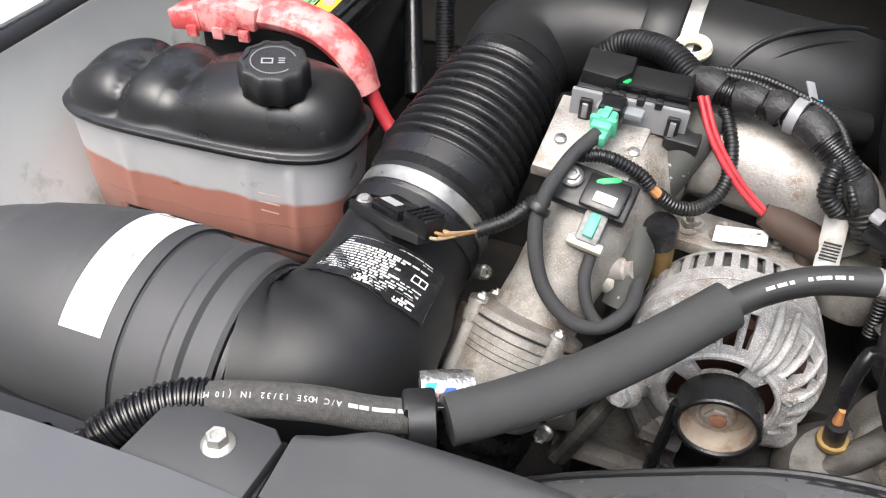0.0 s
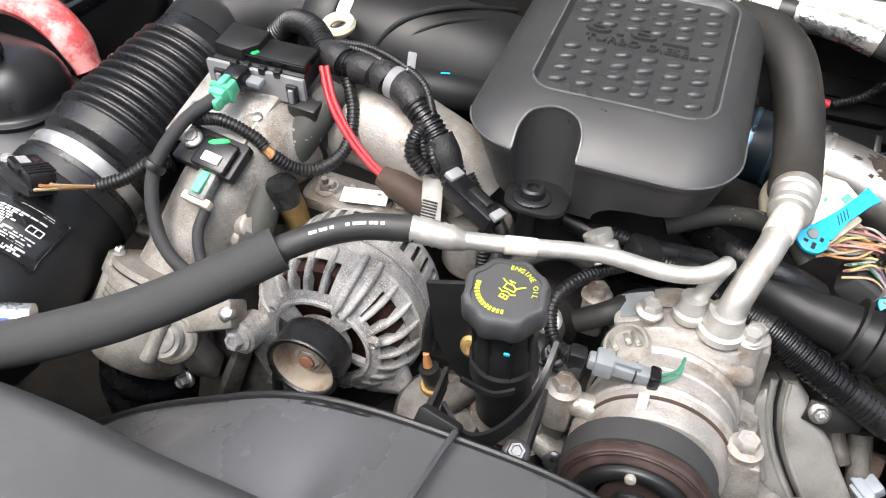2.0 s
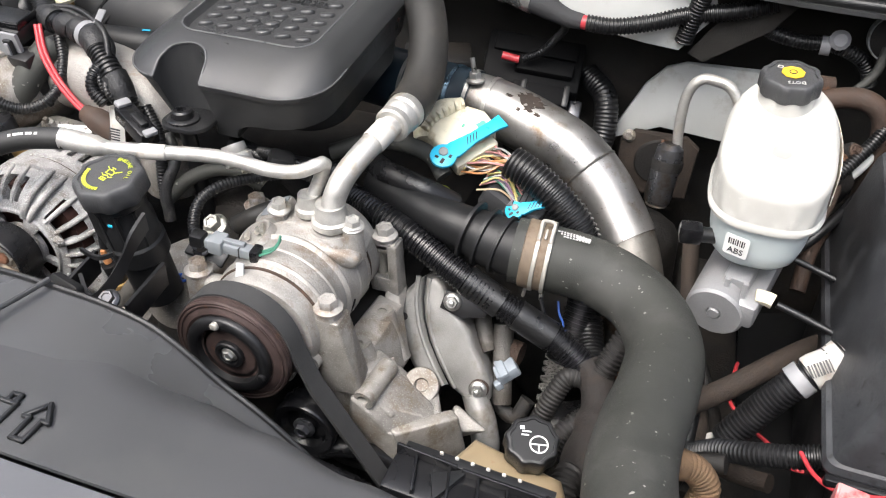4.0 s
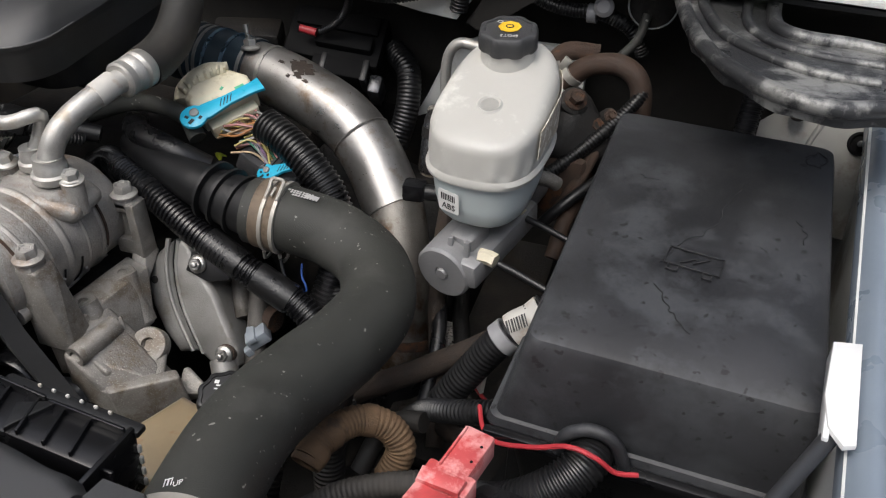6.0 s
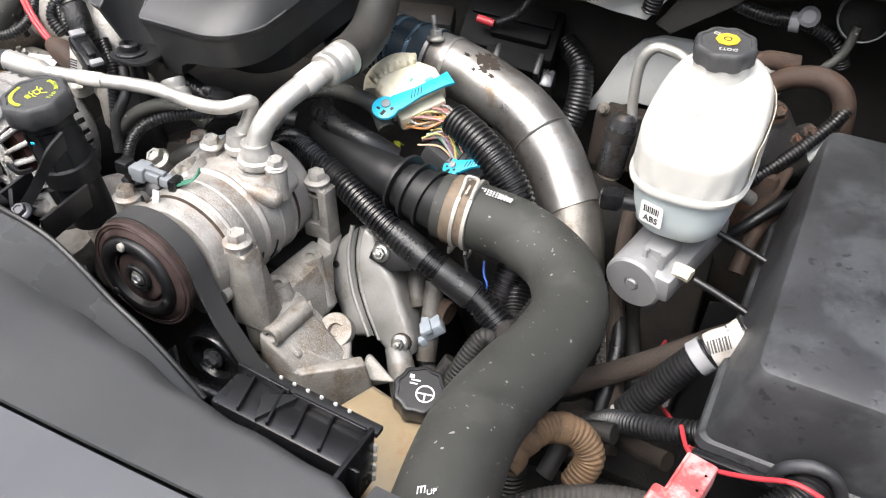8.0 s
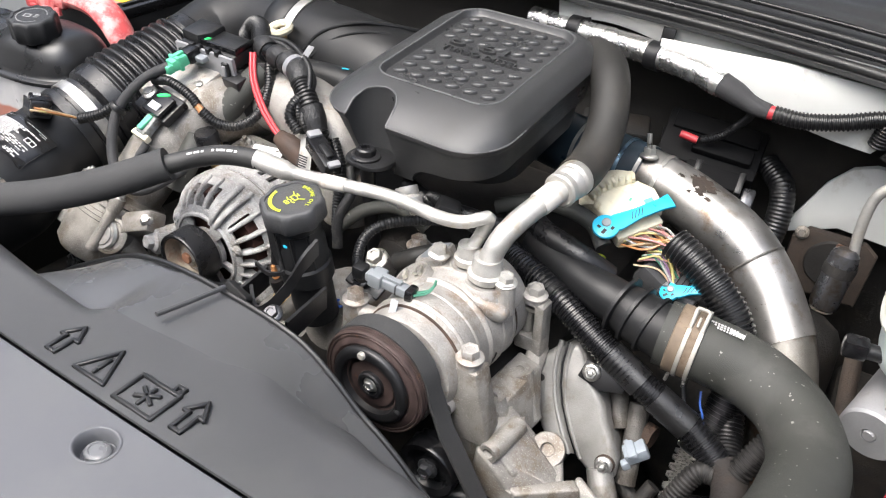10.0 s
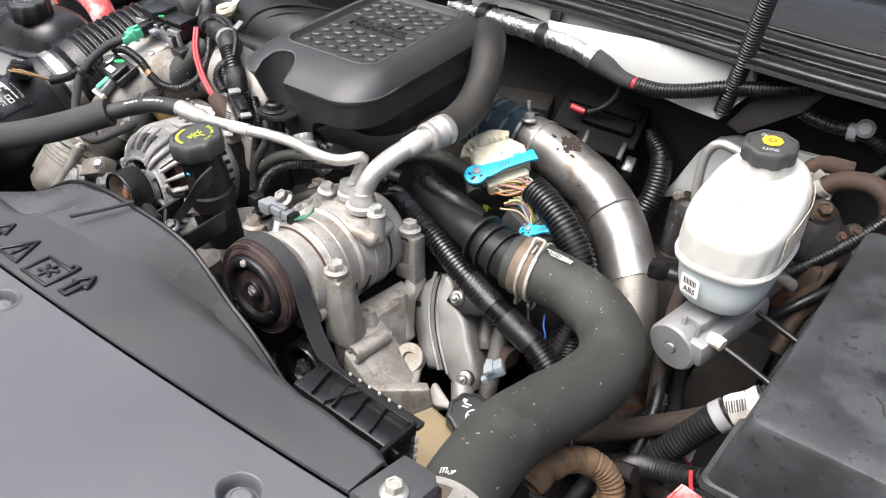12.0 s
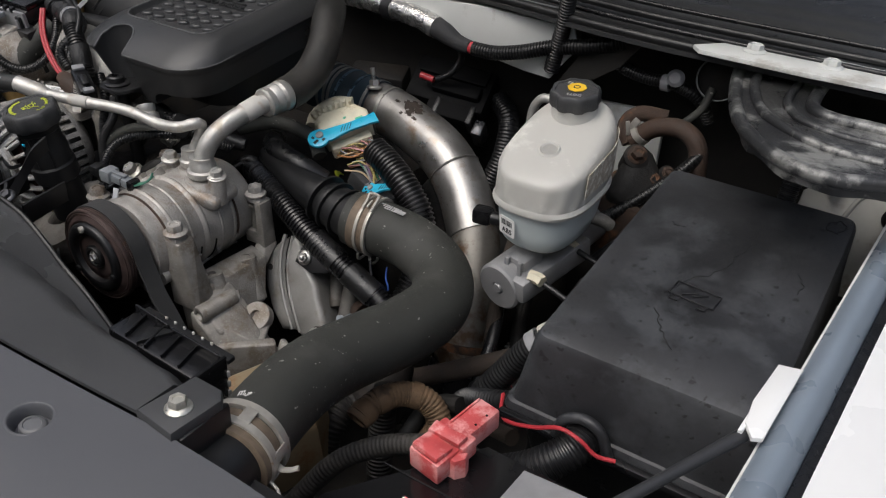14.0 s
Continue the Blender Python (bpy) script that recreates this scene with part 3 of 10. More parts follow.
def carve(ob, cutters, angle):
    """Cuts the cutters out of a part and drops them."""
    for c in cutters:
        m = ob.modifiers.new("cut", "BOOLEAN")
        m.operation = "DIFFERENCE"
        m.solver = "EXACT"
        m.object = c
    bpy.context.view_layer.update()
    me = bpy.data.meshes.new_from_object(ob.evaluated_get(bpy.context.evaluated_depsgraph_get()))
    ob.modifiers.clear()
    ob.data = me
    me.polygons.foreach_set("use_smooth", [True] * len(me.polygons))
    me.set_sharp_from_angle(angle=radians(angle))
    for c in cutters:
        bpy.data.objects.remove(c)


# ---- the setting: ground and the truck's engine bay ----
g = B()
bmesh.ops.create_grid(g, x_segments=8, y_segments=8, size=2500)
solo("ground", g, asphalt, "grey asphalt ground under the truck", "ground", kind="structure", base=(0, 0, 0))

# bay floor: depth shade comes from its near-black colour
bay = B()
box((2.2, 1.2, 0.04), pose(0.28, 0.85, 0.58), 0.005, bay)
solo("floor", bay, grime_shade, "dark bottom of the engine bay, shade in its colour", "floor", kind="structure")
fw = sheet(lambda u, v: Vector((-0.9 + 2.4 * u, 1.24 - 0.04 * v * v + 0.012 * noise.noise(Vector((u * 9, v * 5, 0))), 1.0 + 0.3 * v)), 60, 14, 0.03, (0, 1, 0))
# lower firewall as a blacker panel, deep shade put in by colour
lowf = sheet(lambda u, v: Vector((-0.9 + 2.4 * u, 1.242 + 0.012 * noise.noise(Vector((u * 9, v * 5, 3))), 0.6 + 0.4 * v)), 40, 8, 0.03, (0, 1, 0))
solo("wall_rear_low", lowf, grime_shade, "lower firewall coloured near black for its deep shade", "wall", kind="structure")
solo("wall_rear", fw, insulation, "black padded firewall at the back of the engine bay", "wall", kind="structure")
cw = sheet(lambda u, v: Vector((0.30 + 0.52 * u, 1.120 + 0.012 * v - 0.01 * u, 1.330 - (0.050 - 0.012 * math.sin(u * 9)) * v - 0.004 * u)), 40, 6, 0.004, (0, 1, 0))
solo("trim", cw, inner_white, "dusty white painted cowl panel behind the engine", "panel", kind="structure")

# inner fenders
lf = sheet(lambda u, v: Vector((-0.745 + 0.085 * v ** 1.4 + 0.012 * math.sin(u * 7) * v, 0.25 + 1.05 * u, 1.176 - 0.27 * v)), 40, 16, 0.006, (-1, 0, 0))
solo("wall_right_side", lf, inner_white, "dusty white painted inner fender beside the coolant tank", "inner fender", kind="structure")
# lower fender panels change from white to near black to carry the shade
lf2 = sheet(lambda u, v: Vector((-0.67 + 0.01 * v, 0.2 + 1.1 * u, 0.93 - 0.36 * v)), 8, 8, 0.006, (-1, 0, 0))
solo("wall_right_low", lf2, grime_shade, "lower inner fender coloured dark for the bay's shade", "inner fender", kind="structure")
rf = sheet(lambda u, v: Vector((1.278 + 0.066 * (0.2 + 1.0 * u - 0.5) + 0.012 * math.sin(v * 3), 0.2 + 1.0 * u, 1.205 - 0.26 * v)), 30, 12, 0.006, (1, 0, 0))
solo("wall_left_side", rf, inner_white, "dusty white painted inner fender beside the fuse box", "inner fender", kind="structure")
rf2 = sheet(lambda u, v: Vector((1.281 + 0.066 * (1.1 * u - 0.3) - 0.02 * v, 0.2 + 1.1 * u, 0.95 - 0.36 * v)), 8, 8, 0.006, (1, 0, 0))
solo("wall_left_low", rf2, grime_shade, "lower inner fender coloured dark for the bay's shade", "inner fender", kind="structure")
front = sheet(lambda u, v: Vector((-0.75 + 2.1 * u, 0.29, 1.12 - 0.54 * v)), 8, 6, 0.05, (0, -1, 0))
solo("wall_front", front, black_metal, "black radiator support at the front of the engine bay", "radiator support", kind="structure")


def fender(name, sx, x0, z0, label, lean=0.0):
    """A front fender: inner rail, dark seal groove and the painted top that curves down outside."""
    f = thing(name, (x0 + sx * 0.2, 0.7, 0.4), label, "fender")
    rail = sheet(lambda u, v: Vector((x0 + sx * (0.034 * v) + lean * (1.6 * u - 0.6), -0.1 + 1.6 * u, z0 + 0.012 * math.sin(math.pi * v) - 0.018 * (u - 0.4) ** 2)), 30, 8, 0.02)
    part("rail", rail, rail_grey if sx > 0 else plastic, f, "smooth grey rail along the bay" if sx > 0 else "black seal rail along the bay", 60)
    seal = sheet(lambda u, v: Vector((x0 + sx * (0.0345 + 0.010 * v) + lean * (1.6 * u - 0.6), -0.1 + 1.6 * u, z0 - 0.008)), 12, 2, 0.02)
    part("seal", seal, rubber, f, "dark rubber seal")
    top = sheet(lambda u, v: Vector((x0 + sx * (0.045 + 0.33 * math.sin(v * 1.5)) + lean * (1.9 * u - 0.8), -0.3 + 1.9 * u, z0 + 0.004 - 0.02 * (u - 0.4) ** 2 - 0.5 * (1 - math.cos(v * 1.45)))), 24, 14, 0.004)
    part("outer_skin", top, body_white, f, "glossy white paint", 60)
    return f


fender("fender", 1, 1.278, 1.203, "white painted front fender with a smooth grey inner rail", 0.066)
fender("fender", -1, -0.745, 1.176, "white painted front fender beside the coolant tank")

# cowl trim, wiper cowl and windshield
cowl = thing("wiper_cowl", (0.35, 1.3, 1.3), "black plastic wiper cowl with ribbed seals below the windshield", "cowl")


def cowl_y(x):
    return pw(x, [(0.5, 0.0), (1.0, 1.0)])


for k, (y, z, r) in enumerate(((1.112, 1.328, 0.0070), (1.136, 1.338, 0.0040), (1.166, 1.343, 0.0055), (1.200, 1.350, 0.0035))):
    part("seal_strip", tube([(x, y - 0.055 * cowl_y(x), z - 0.002 * cowl_y(x)) for x in (-0.9, -0.3, 0.2, 0.5, 0.7, 0.85, 1.0, 1.35)], r, 10, 0.05), rubber if k % 2 else plastic, cowl)
pan = sheet(lambda u, v: Vector((-0.95 + 2.5 * u, 1.105 - 0.055 * cowl_y(-0.95 + 2.5 * u) * (1 - v) + 0.27 * v, 1.322 - 0.002 * cowl_y(-0.95 + 2.5 * u) * (1 - v) + 0.040 * v + 0.0016 * math.sin(v * 40))), 40, 30, 0.006)
part("panel", pan, plastic_cover, cowl, "dusty black ribbed panel")
wsg = sheet(lambda u, v: Vector((-0.95 + 2.5 * u, 1.36 + 0.5 * v, 1.36 + 0.42 * v)), 10, 10, 0.006)
solo("window_1", wsg, glass_dark, "dark windshield glass above the cowl", "windshield", kind="structure")

hd = thing("hood", (0.3, 1.34, 1.40), "white hood standing open over the engine bay", "hood")


def hood_at(u, v, lift):
    """The open hood: u across, v from the hinge up to its front edge."""
    a = radians(60)
    y, z = 1.34 - 1.22 * v * math.cos(a), 1.40 + 1.22 * v * math.sin(a)
    bow = 0.05 * math.sin(math.pi * u) + 0.03 * math.sin(math.pi * v)
    return Vector((-0.62 + 1.84 * u, y + (bow + lift) * math.sin(a), z + (bow + lift) * math.cos(a)))


part("skin", sheet(lambda u, v: hood_at(u, v, 0.02), 20, 16, 0.003, (0, 0.5, 0.5)), body_white, hd, "white painted outer skin")
part("inner_frame", sheet(lambda u, v: hood_at(u, v, 0.0), 20, 16, 0.003, (0, 0.5, 0.5)), inner_white, hd, "white painted inner panel")
for v0 in (0.12, 0.45, 0.85):
    part("cross_rib", tube([hood_at(u, v0, -0.01) for u in (0.08, 0.3, 0.5, 0.7, 0.92)], 0.022, 10, 0.04, flat=0.5), inner_white, hd)
for u0 in (0.12, 0.5, 0.88):
    part("long_rib", tube([hood_at(u0, v, -0.01) for v in (0.08, 0.3, 0.6, 0.9)], 0.022, 10, 0.04, flat=0.5), inner_white, hd)

# flange with two bolts at the driver's end of the cowl
fl = thing("cowl_flange", (1.1, 1.06, 1.32), "white painted cowl end flange with two bolts", "bracket")
part("plate", slab([(1.015, 1.045), (1.028, 1.028), (1.15, 1.024), (1.256, 1.028), (1.36, 1.024), (1.36, 1.10), (1.20, 1.104), (1.057, 1.092)], 0.006, pose(0, 0, 1.329), 0.002), inner_white, fl)
for p in ((1.090, 1.068, 1.335), (1.186, 1.068, 1.335)):
    part("bolt", hexbolt(p, (0, 0, 1), 0.0105, 0.010), inner_white, fl)

# ---- radiator covers across the front ----
def cz(x):
    return 1.164 + 0.024 * min(1.0, ((x - 0.3) / 0.55) ** 2)


REAR = [(-0.30, 0.285), (-0.2, 0.296), (-0.178, 0.314), (-0.13, 0.336), (0.0, 0.338), (0.12, 0.334), (0.20, 0.332), (0.24, 0.334), (0.36, 0.342), (0.42, 0.360), (0.50, 0.364), (0.56, 0.360), (0.66, 0.336), (0.72, 0.325), (0.81, 0.312), (0.835, 0.30)]


def rear_panel(u, v):
    x = -0.185 + 1.02 * u
    y0, y1 = 0.247, pw(x, REAR)
    w = 1 - (1 - v) ** 1.0
    hump = 0.012 * math.exp(-((x + 0.04) / 0.12) ** 2)
    drop = max(0.0, (w - 0.72) / 0.28) ** 2 * pw(x, [(-0.19, 0.022), (0.19, 0.022), (0.225, 0.0), (0.38, 0.0), (0.5, 0.012), (0.56, 0.026), (0.9, 0.022)])
    plate = pw(x, [(0.36, 0.0), (0.5, -0.016 * w), (0.9, 0)])
    return Vector((x, y0 + (y1 - y0) * w, cz(x) + hump * (0.3 + 0.7 * w) - drop + plate))


rc = thing("radiator_cover", (0.32, 0.29, 1.15), "matte black plastic radiator cover with embossed warning symbols", "radiator cover")
part("panel", sheet(rear_panel, 110, 26, 0.004), radiator_plastic, rc, "", 50)


def tab(x0, x1, y0, y1, z, bolt):
    t = thing("cover_bracket", ((x0 + x1) / 2, (y0 + y1) / 2, z - 0.03), "black plastic corner bracket held by a zinc flange bolt", "bracket", "corner brackets of the radiator cover")
    part("plate", slab([(x0, y0), (x1, y0 - 0.004), (x1 + 0.004, y1 - 0.01), (x1 - 0.006, y1), (x0 + 0.008, y1)], 0.010, pose(0, 0, z - 0.010), 0.004), radiator_plastic, t)
    part("skirt", box((0.006, y1 - y0 - 0.004, 0.05), pose(x1 + 0.001, (y0 + y1) / 2, z - 0.035), 0.002), plastic, t)
    part("bolt", hexbolt(bolt, (0, 0, 1), 0.0082, 0.0105), zinc, t, "zinc plated flange bolt")
    return t


tab(0.838, 0.884, 0.245, 0.303, 1.192, (0.866, 0.266, 1.192))
tab(-0.292, -0.196, 0.247, 0.303, 1.178, (-0.232, 0.276, 1.178))

fp = thing("grille_cover", (0.3, 0.0, 1.0), "wide grey plastic grille cover with recessed push clips", "grille cover")


def front_panel(u, v):
    x = -1.0 + 2.6 * u
    y = -0.35 + 0.594 * v
    e = max(0.0, abs(x - 0.3) - 0.62)
    return Vector((x, y - 0.4 * e * e, cz(x) - 0.004 - 0.22 * (0.244 - y) ** 2 - 0.12 * e * e))


grille_panel = part("panel", sheet(front_panel, 90, 24, 0.004), panel_grey, fp, "", 60)
CLIPS = ((0.358, 0.213), (0.763, 0.197), (-0.06, 0.213))
CLIP_HOLES = []
for x, y in CLIPS:
    CLIP_HOLES.append(part("cut", rings(B(), [[Vector((x + 0.0195 * math.cos(a), y + 0.0175 * math.sin(a), z)) for a in (2 * math.pi * k / 32 for k in range(32))] for z in (1.10, 1.25)]), plastic, fp))
    z = cz(x) - 0.004 - 0.22 * (0.244 - y) ** 2
    tilt_ = pose(x, y, z, math.degrees(math.atan(0.44 * (0.244 - y))), 0, 0) @ Matrix.Diagonal((1.0, 0.90, 1.0, 1.0))
    c = part("clip_recess", lathe([(0.0222, 0.0010), (0.0206, 0.0016), (0.0190, 0.0006), (0.0172, -0.0060), (0.0160, -0.0125), (0.0120, -0.0135), (0.0005, -0.0135)], tilt_, 36, cap0=False), panel_grey, fp, "rounded recess in the panel", 60)
    part("push_clip", lathe([(0.0128, -0.0130), (0.0126, -0.0075), (0.0110, -0.0058), (0.0085, -0.0052), (0.0078, -0.0062), (0.0005, -0.0058)], tilt_, 10), clip_grey, c, "worn grey push clip")


carve(grille_panel, CLIP_HOLES, 60)


def symbol(parent, strokes, x, y, s, w=0.0042):
    """Raised line drawing: strokes are chains of (x, y) in units of s about (x, y)."""
    bm = B()
    for st in strokes:
        for (ax, ay), (bx, by) in zip(st, st[1:]):
            a = Vector((x + ax * s, y + ay * s, 0))
            b = Vector((x + bx * s, y + by * s, 0))
            d = b - a
            mid = (a + b) / 2
            mid.z = cz(mid.x) + 0.0012
            box((d.length + w, w, 0.004), Matrix.Translation(mid) @ pose(0, 0, 0, 0, 0, math.degrees(math.atan2(d.y, d.x))), 0.001, bm, 1)
    part("embossed_symbol", bm, plastic, parent, "raised line symbol")


arrow = [[(-0.3, -1), (0.3, -1), (0.3, 0.1), (0.62, 0.1), (0, 1), (-0.62, 0.1), (-0.3, 0.1), (-0.3, -1)]]
symbol(rc, arrow, 0.232, 0.279, 0.019)
symbol(rc, [[(-1, -0.9), (1, -0.9), (0, 1), (-1, -0.9)], [(0, 0.3), (0, -0.3)], [(0, -0.5), (0, -0.6)]], 0.288, 0.277, 0.020)
symbol(rc, [[(-1, -0.7), (1, -0.7), (1, 0.7), (-1, 0.7), (-1, -0.7)], [(0.55, 0.7), (0.55, 1.05), (0.9, 1.05), (0.9, 0.7)], [(-0.4, -0.2), (0.4, 0.25)], [(-0.4, 0.25), (0.4, -0.2)], [(0, -0.4), (0, 0.4)]], 0.351, 0.272, 0.024)
symbol(rc, arrow, 0.401, 0.279, 0.019)

# fan shroud arching behind the cover
RIM = [(-0.14, 0.95), (-0.06, 1.012), (-0.01, 1.052), (0.08, 1.108), (0.14, 1.140), (0.20, 1.155), (0.28, 1.157), (0.38, 1.147), (0.43, 1.124), (0.47, 1.096), (0.52, 1.068), (0.58, 1.02)]


def shroud_at(u, v):
    x = -0.14 + 0.72 * u
    z = pc(x, RIM)
    w = v * v * (3 - 2 * v) * 0.6 + 0.4 * v
    top = min(cz(x) - pw(x, [(-0.10, 0.026), (0.02, 0.018), (0.10, 0.022), (0.19, 0.027), (0.235, 0.001), (0.38, 0.001), (0.46, 0.012)]), z + 0.035)
    return Vector((x, pw(x, [(0.18, 0.316), (0.235, 0.332)]) + pw(x, [(0.18, 0.107), (0.235, 0.091)]) * v - 0.012 * max(0.0, x - 0.4) / 0.18 * v, top * (1 - w) + z * w))


sh = thing("fan_shroud", (0.2, 0.36, 0.9), "black plastic fan shroud arching behind the radiator", "fan shroud")
part("arch", sheet(shroud_at, 70, 10, 0.004), shroud_plastic, sh, "", 50)
part("rim", tube([shroud_at(i / 20, 1.0) + Vector((0, 0.002, 0.002)) for i in range(21)], 0.0032, 8, 0.012), plastic, sh)
part("rib", tube([(0.279, 0.345, 1.176), (0.283, 0.385, 1.170), (0.288, 0.425, 1.166)], 0.0028, 8), radiator_plastic, sh)
part("lower_wall", sheet(lambda u, v: shroud_at(u, 1.0) + Vector((0, 0.0, -0.25 * v)), 40, 4, 0.004, (0, -1, 0)), plastic, sh)

# dark ring added far round the truck, never in view, to block low sky light
bk = B()
rings(bk, [[Vector((0.3 + 14 * math.cos(a), 0.5 + 14 * math.sin(a), z)) for a in (2 * math.pi * i / 48 for i in range(48))] for z in (0.01, 3.0, 6.5)], True, False, False)
solo("backdrop", bk, dark_surround, "unseen dark ring added round the truck to block low sky light", "backdrop", kind="structure")

# ---- passenger side: coolant tank, battery, air cleaner and intake tube ----
tank = thing("coolant_reservoir", (-0.5, 0.72, 0.98), "milky coolant reservoir half full of pink coolant under a black lid", "coolant tank")
RA, RB = Vector((-0.632, 0.717, 0)), Vector((-0.382, 0.722, 0))


def tank_ring(z, grow, lobes=0.0, n=96):
    """An oblong outline along the tank with three waists in its sides."""
    ax = (RB - RA)
    length, ax = ax.length, ax.normalized()
    sd = Vector((-ax.y, ax.x, 0))
    out = []
    for i in range(n):
        a = 2 * math.pi * i / n
        c, s = math.cos(a), math.sin(a)
        px = math.copysign(abs(c) ** 0.55, c) * (length / 2 + 0.055 + grow)
        py = math.copysign(abs(s) ** 0.62, s) * (0.078 + grow)
        u = (px / (length / 2 + 0.06) + 1) / 2
        py *= 1 - lobes * sum(math.exp(-((u - w) / 0.045) ** 2) for w in (0.20, 0.42, 0.68))
        p = (RA + RB) / 2 + ax * px + sd * py
        out.append(p + Vector((0, 0, z - 0.004 + 0.030 * (p.x + 0.37))))
    return out


def tank_wall(z, g):
    """One level of the tank's wall, with soft upright ribs on its long sides."""
    out = []
    for p in tank_ring(z, g, 0.0, 200):
        rib = sum(math.exp(-((p.x - w) / 0.006) ** 2) for w in (-0.585, -0.503, -0.428, -0.375))
        out.append(p + Vector((0, -0.0035 * rib if p.y < 0.7 else 0.0035 * rib, 0)))
    return out


part("lower_body", rings(B(), [tank_wall(z, g) for z, g in ((0.97, -0.02), (0.985, -0.008), (1.03, -0.004), (1.040, -0.003))]), tank_mix, tank, "pink coolant showing through the plastic", 60)
part("upper_body", rings(B(), [tank_wall(z, g) for z, g in ((1.0405, -0.003), (1.07, -0.002), (1.10, 0.0), (1.119, 0.001))] + [tank_ring(z, g, 0.0, 200) for z, g in ((1.127, 0.003), (1.134, 0.005))]), tank_mix, tank, "milky upper wall above the coolant", 60)
LIDP = [(0.006, 1.1345), (0.007, 1.137), (0.007, 1.1405), (0.0045, 1.142), (0.001, 1.1425), (-0.002, 1.144), (-0.003, 1.150), (-0.004, 1.158), (-0.007, 1.167), (-0.012, 1.176), (-0.019, 1.184), (-0.028, 1.190), (-0.038, 1.194), (-0.050, 1.1965), (-0.062, 1.198), (-0.074, 1.1985)]
lid = []
for k, (g, z) in enumerate(LIDP):
    ring = []
    for p in tank_ring(z, g, 0.0, 240):
        cross = math.exp(-abs(p.x + 0.592) / 0.012) + math.exp(-abs(p.x + 0.524) / 0.013)
        along = math.exp(-abs(p.y - 0.700) / 0.012) * pw(p.x, [(-0.66, 1.0), (-0.56, 0.8), (-0.50, 0.0)])
        dome = 0.008 * pw(p.x, [(-0.50, 0.0), (-0.44, 1.0)]) - 0.014 * pw(p.x, [(-0.69, 1.0), (-0.60, 0.0)])
        up_ = max(0.0, min(1.0, (z - 1.146) / 0.04))
        edge_in = max(0.0, min(1.0, (z - 1.1415) / 0.012)) * (1 - up_ * 0.6)
        q = p + Vector((0, (0.011 if p.y < 0.722 else -0.011) * cross * edge_in, (dome - 0.017 * cross - 0.009 * along) * up_))
        ring.append(q)
    lid.append(ring)
part("lid", rings(B(), lid), lid_plastic, tank, "semi gloss black lid", 60)
part("level_mark", bars([(0, 0, 0.026, 0.0012), (-0.008, 0.012, 0.010, 0.0016), (0.008, 0.012, 0.012, 0.0016), (0.0, -0.012, 0.022, 0.0016)], frame_m((-0.40, 0.6395, 1.075), (1, 0.02, 0), (0, 0, 1)), 0), mark_pink, tank, "pale moulded level marks")


def knurl(n, depth):
    return lambda a: 1 + depth * (math.cos(n * a) * 0.5 + 0.5 * (1 if math.cos(n * a) > 0.2 else -1) * 0.6)


def screw_cap(parent, p, d, r, h, lobes=10, material=plastic, name="cap", label="black ribbed screw cap"):
    m = aim(p, d)
    return part(name, lathe([(r * 0.93, 0), (r, 0.003), (r, h - 0.006), (r * 0.95, h - 0.001), (r * 0.9, h), (r * 0.8, h), (r * 0.78, h - 0.0015), (0.0005, h - 0.0012)], m, 80, knurl(lobes, 0.05)), material, parent, label, 45)


cap = screw_cap(tank, (-0.408, 0.690, 1.195), (0.05, -0.12, 1), 0.037, 0.036, 10, cap_plastic)
mcap = aim((-0.408, 0.690, 1.195), (0.05, -0.12, 1)) @ pose(0, 0, 0.0355, 0, 0, 0)
part("lettering", bars([(math.cos(a) * 0.0235, math.sin(a) * 0.0235, 0.0013, 0.0016) for a in (radians(d) for d in range(20, 320, 7))] +
                       [(-0.006, 0.002, 0.011, 0.0015), (-0.006, -0.006, 0.011, 0.0015), (-0.0115, -0.002, 0.0015, 0.0095), (-0.0005, -0.002, 0.0015, 0.0095), (0.009, 0.003, 0.007, 0.0014), (0.009, -0.001, 0.006, 0.0014), (0.009, -0.005, 0.007, 0.0014)], mcap, 0), ink_grey, cap, "pale moulded lettering")

bat = thing("battery", (-0.45, 0.96, 0.95), "black car battery with a coloured label and a red terminal cover", "battery", "batteries")
mb = pose(-0.497, 0.96, 1.085, 0, 0, 90)
part("case", box((0.26, 0.19, 0.20), mb, 0.006), plastic, bat)
part("lid", box((0.264, 0.194, 0.02), mb @ pose(0, 0, 0.105), 0.004), plastic_gloss, bat)
part("handle", box((0.012, 0.17, 0.012), mb @ pose(0.09, 0, 0.121), 0.003), plastic, bat)
ml = pose(-0.455, 0.910, 1.085, 0, 0, 2)
lb = part("label", box((0.064, 0.15, 0.0006), ml @ pose(0, 0.02, 0.1155), 0), label_black, bat, "printed label in green, yellow and red")
part("label_band", box((0.026, 0.070, 0.0006), ml @ pose(-0.016, -0.004, 0.1162), 0), pale_green, lb, "green field")
part("label_band", box((0.024, 0.085, 0.0006), ml @ pose(0.012, 0.004, 0.1162), 0), yellow, lb, "yellow field")
part("label_band", box((0.014, 0.040, 0.0006), ml @ pose(0.010, -0.004, 0.1168, 0, 0, 10), 0), red_plastic, lb, "red print")
part("label_band", box((0.050, 0.010, 0.0006), ml @ pose(-0.002, -0.045, 0.1168), 0), red_plastic, lb, "red print")
part("print_line", bars([(-0.026 + 0.005 * k, -0.004, 0.0022, 0.050 - 0.012 * (k % 3)) for k in range(5)], ml @ pose(0, 0, 0.1168), 0), ink, lb, "rows of dark print too small to read")
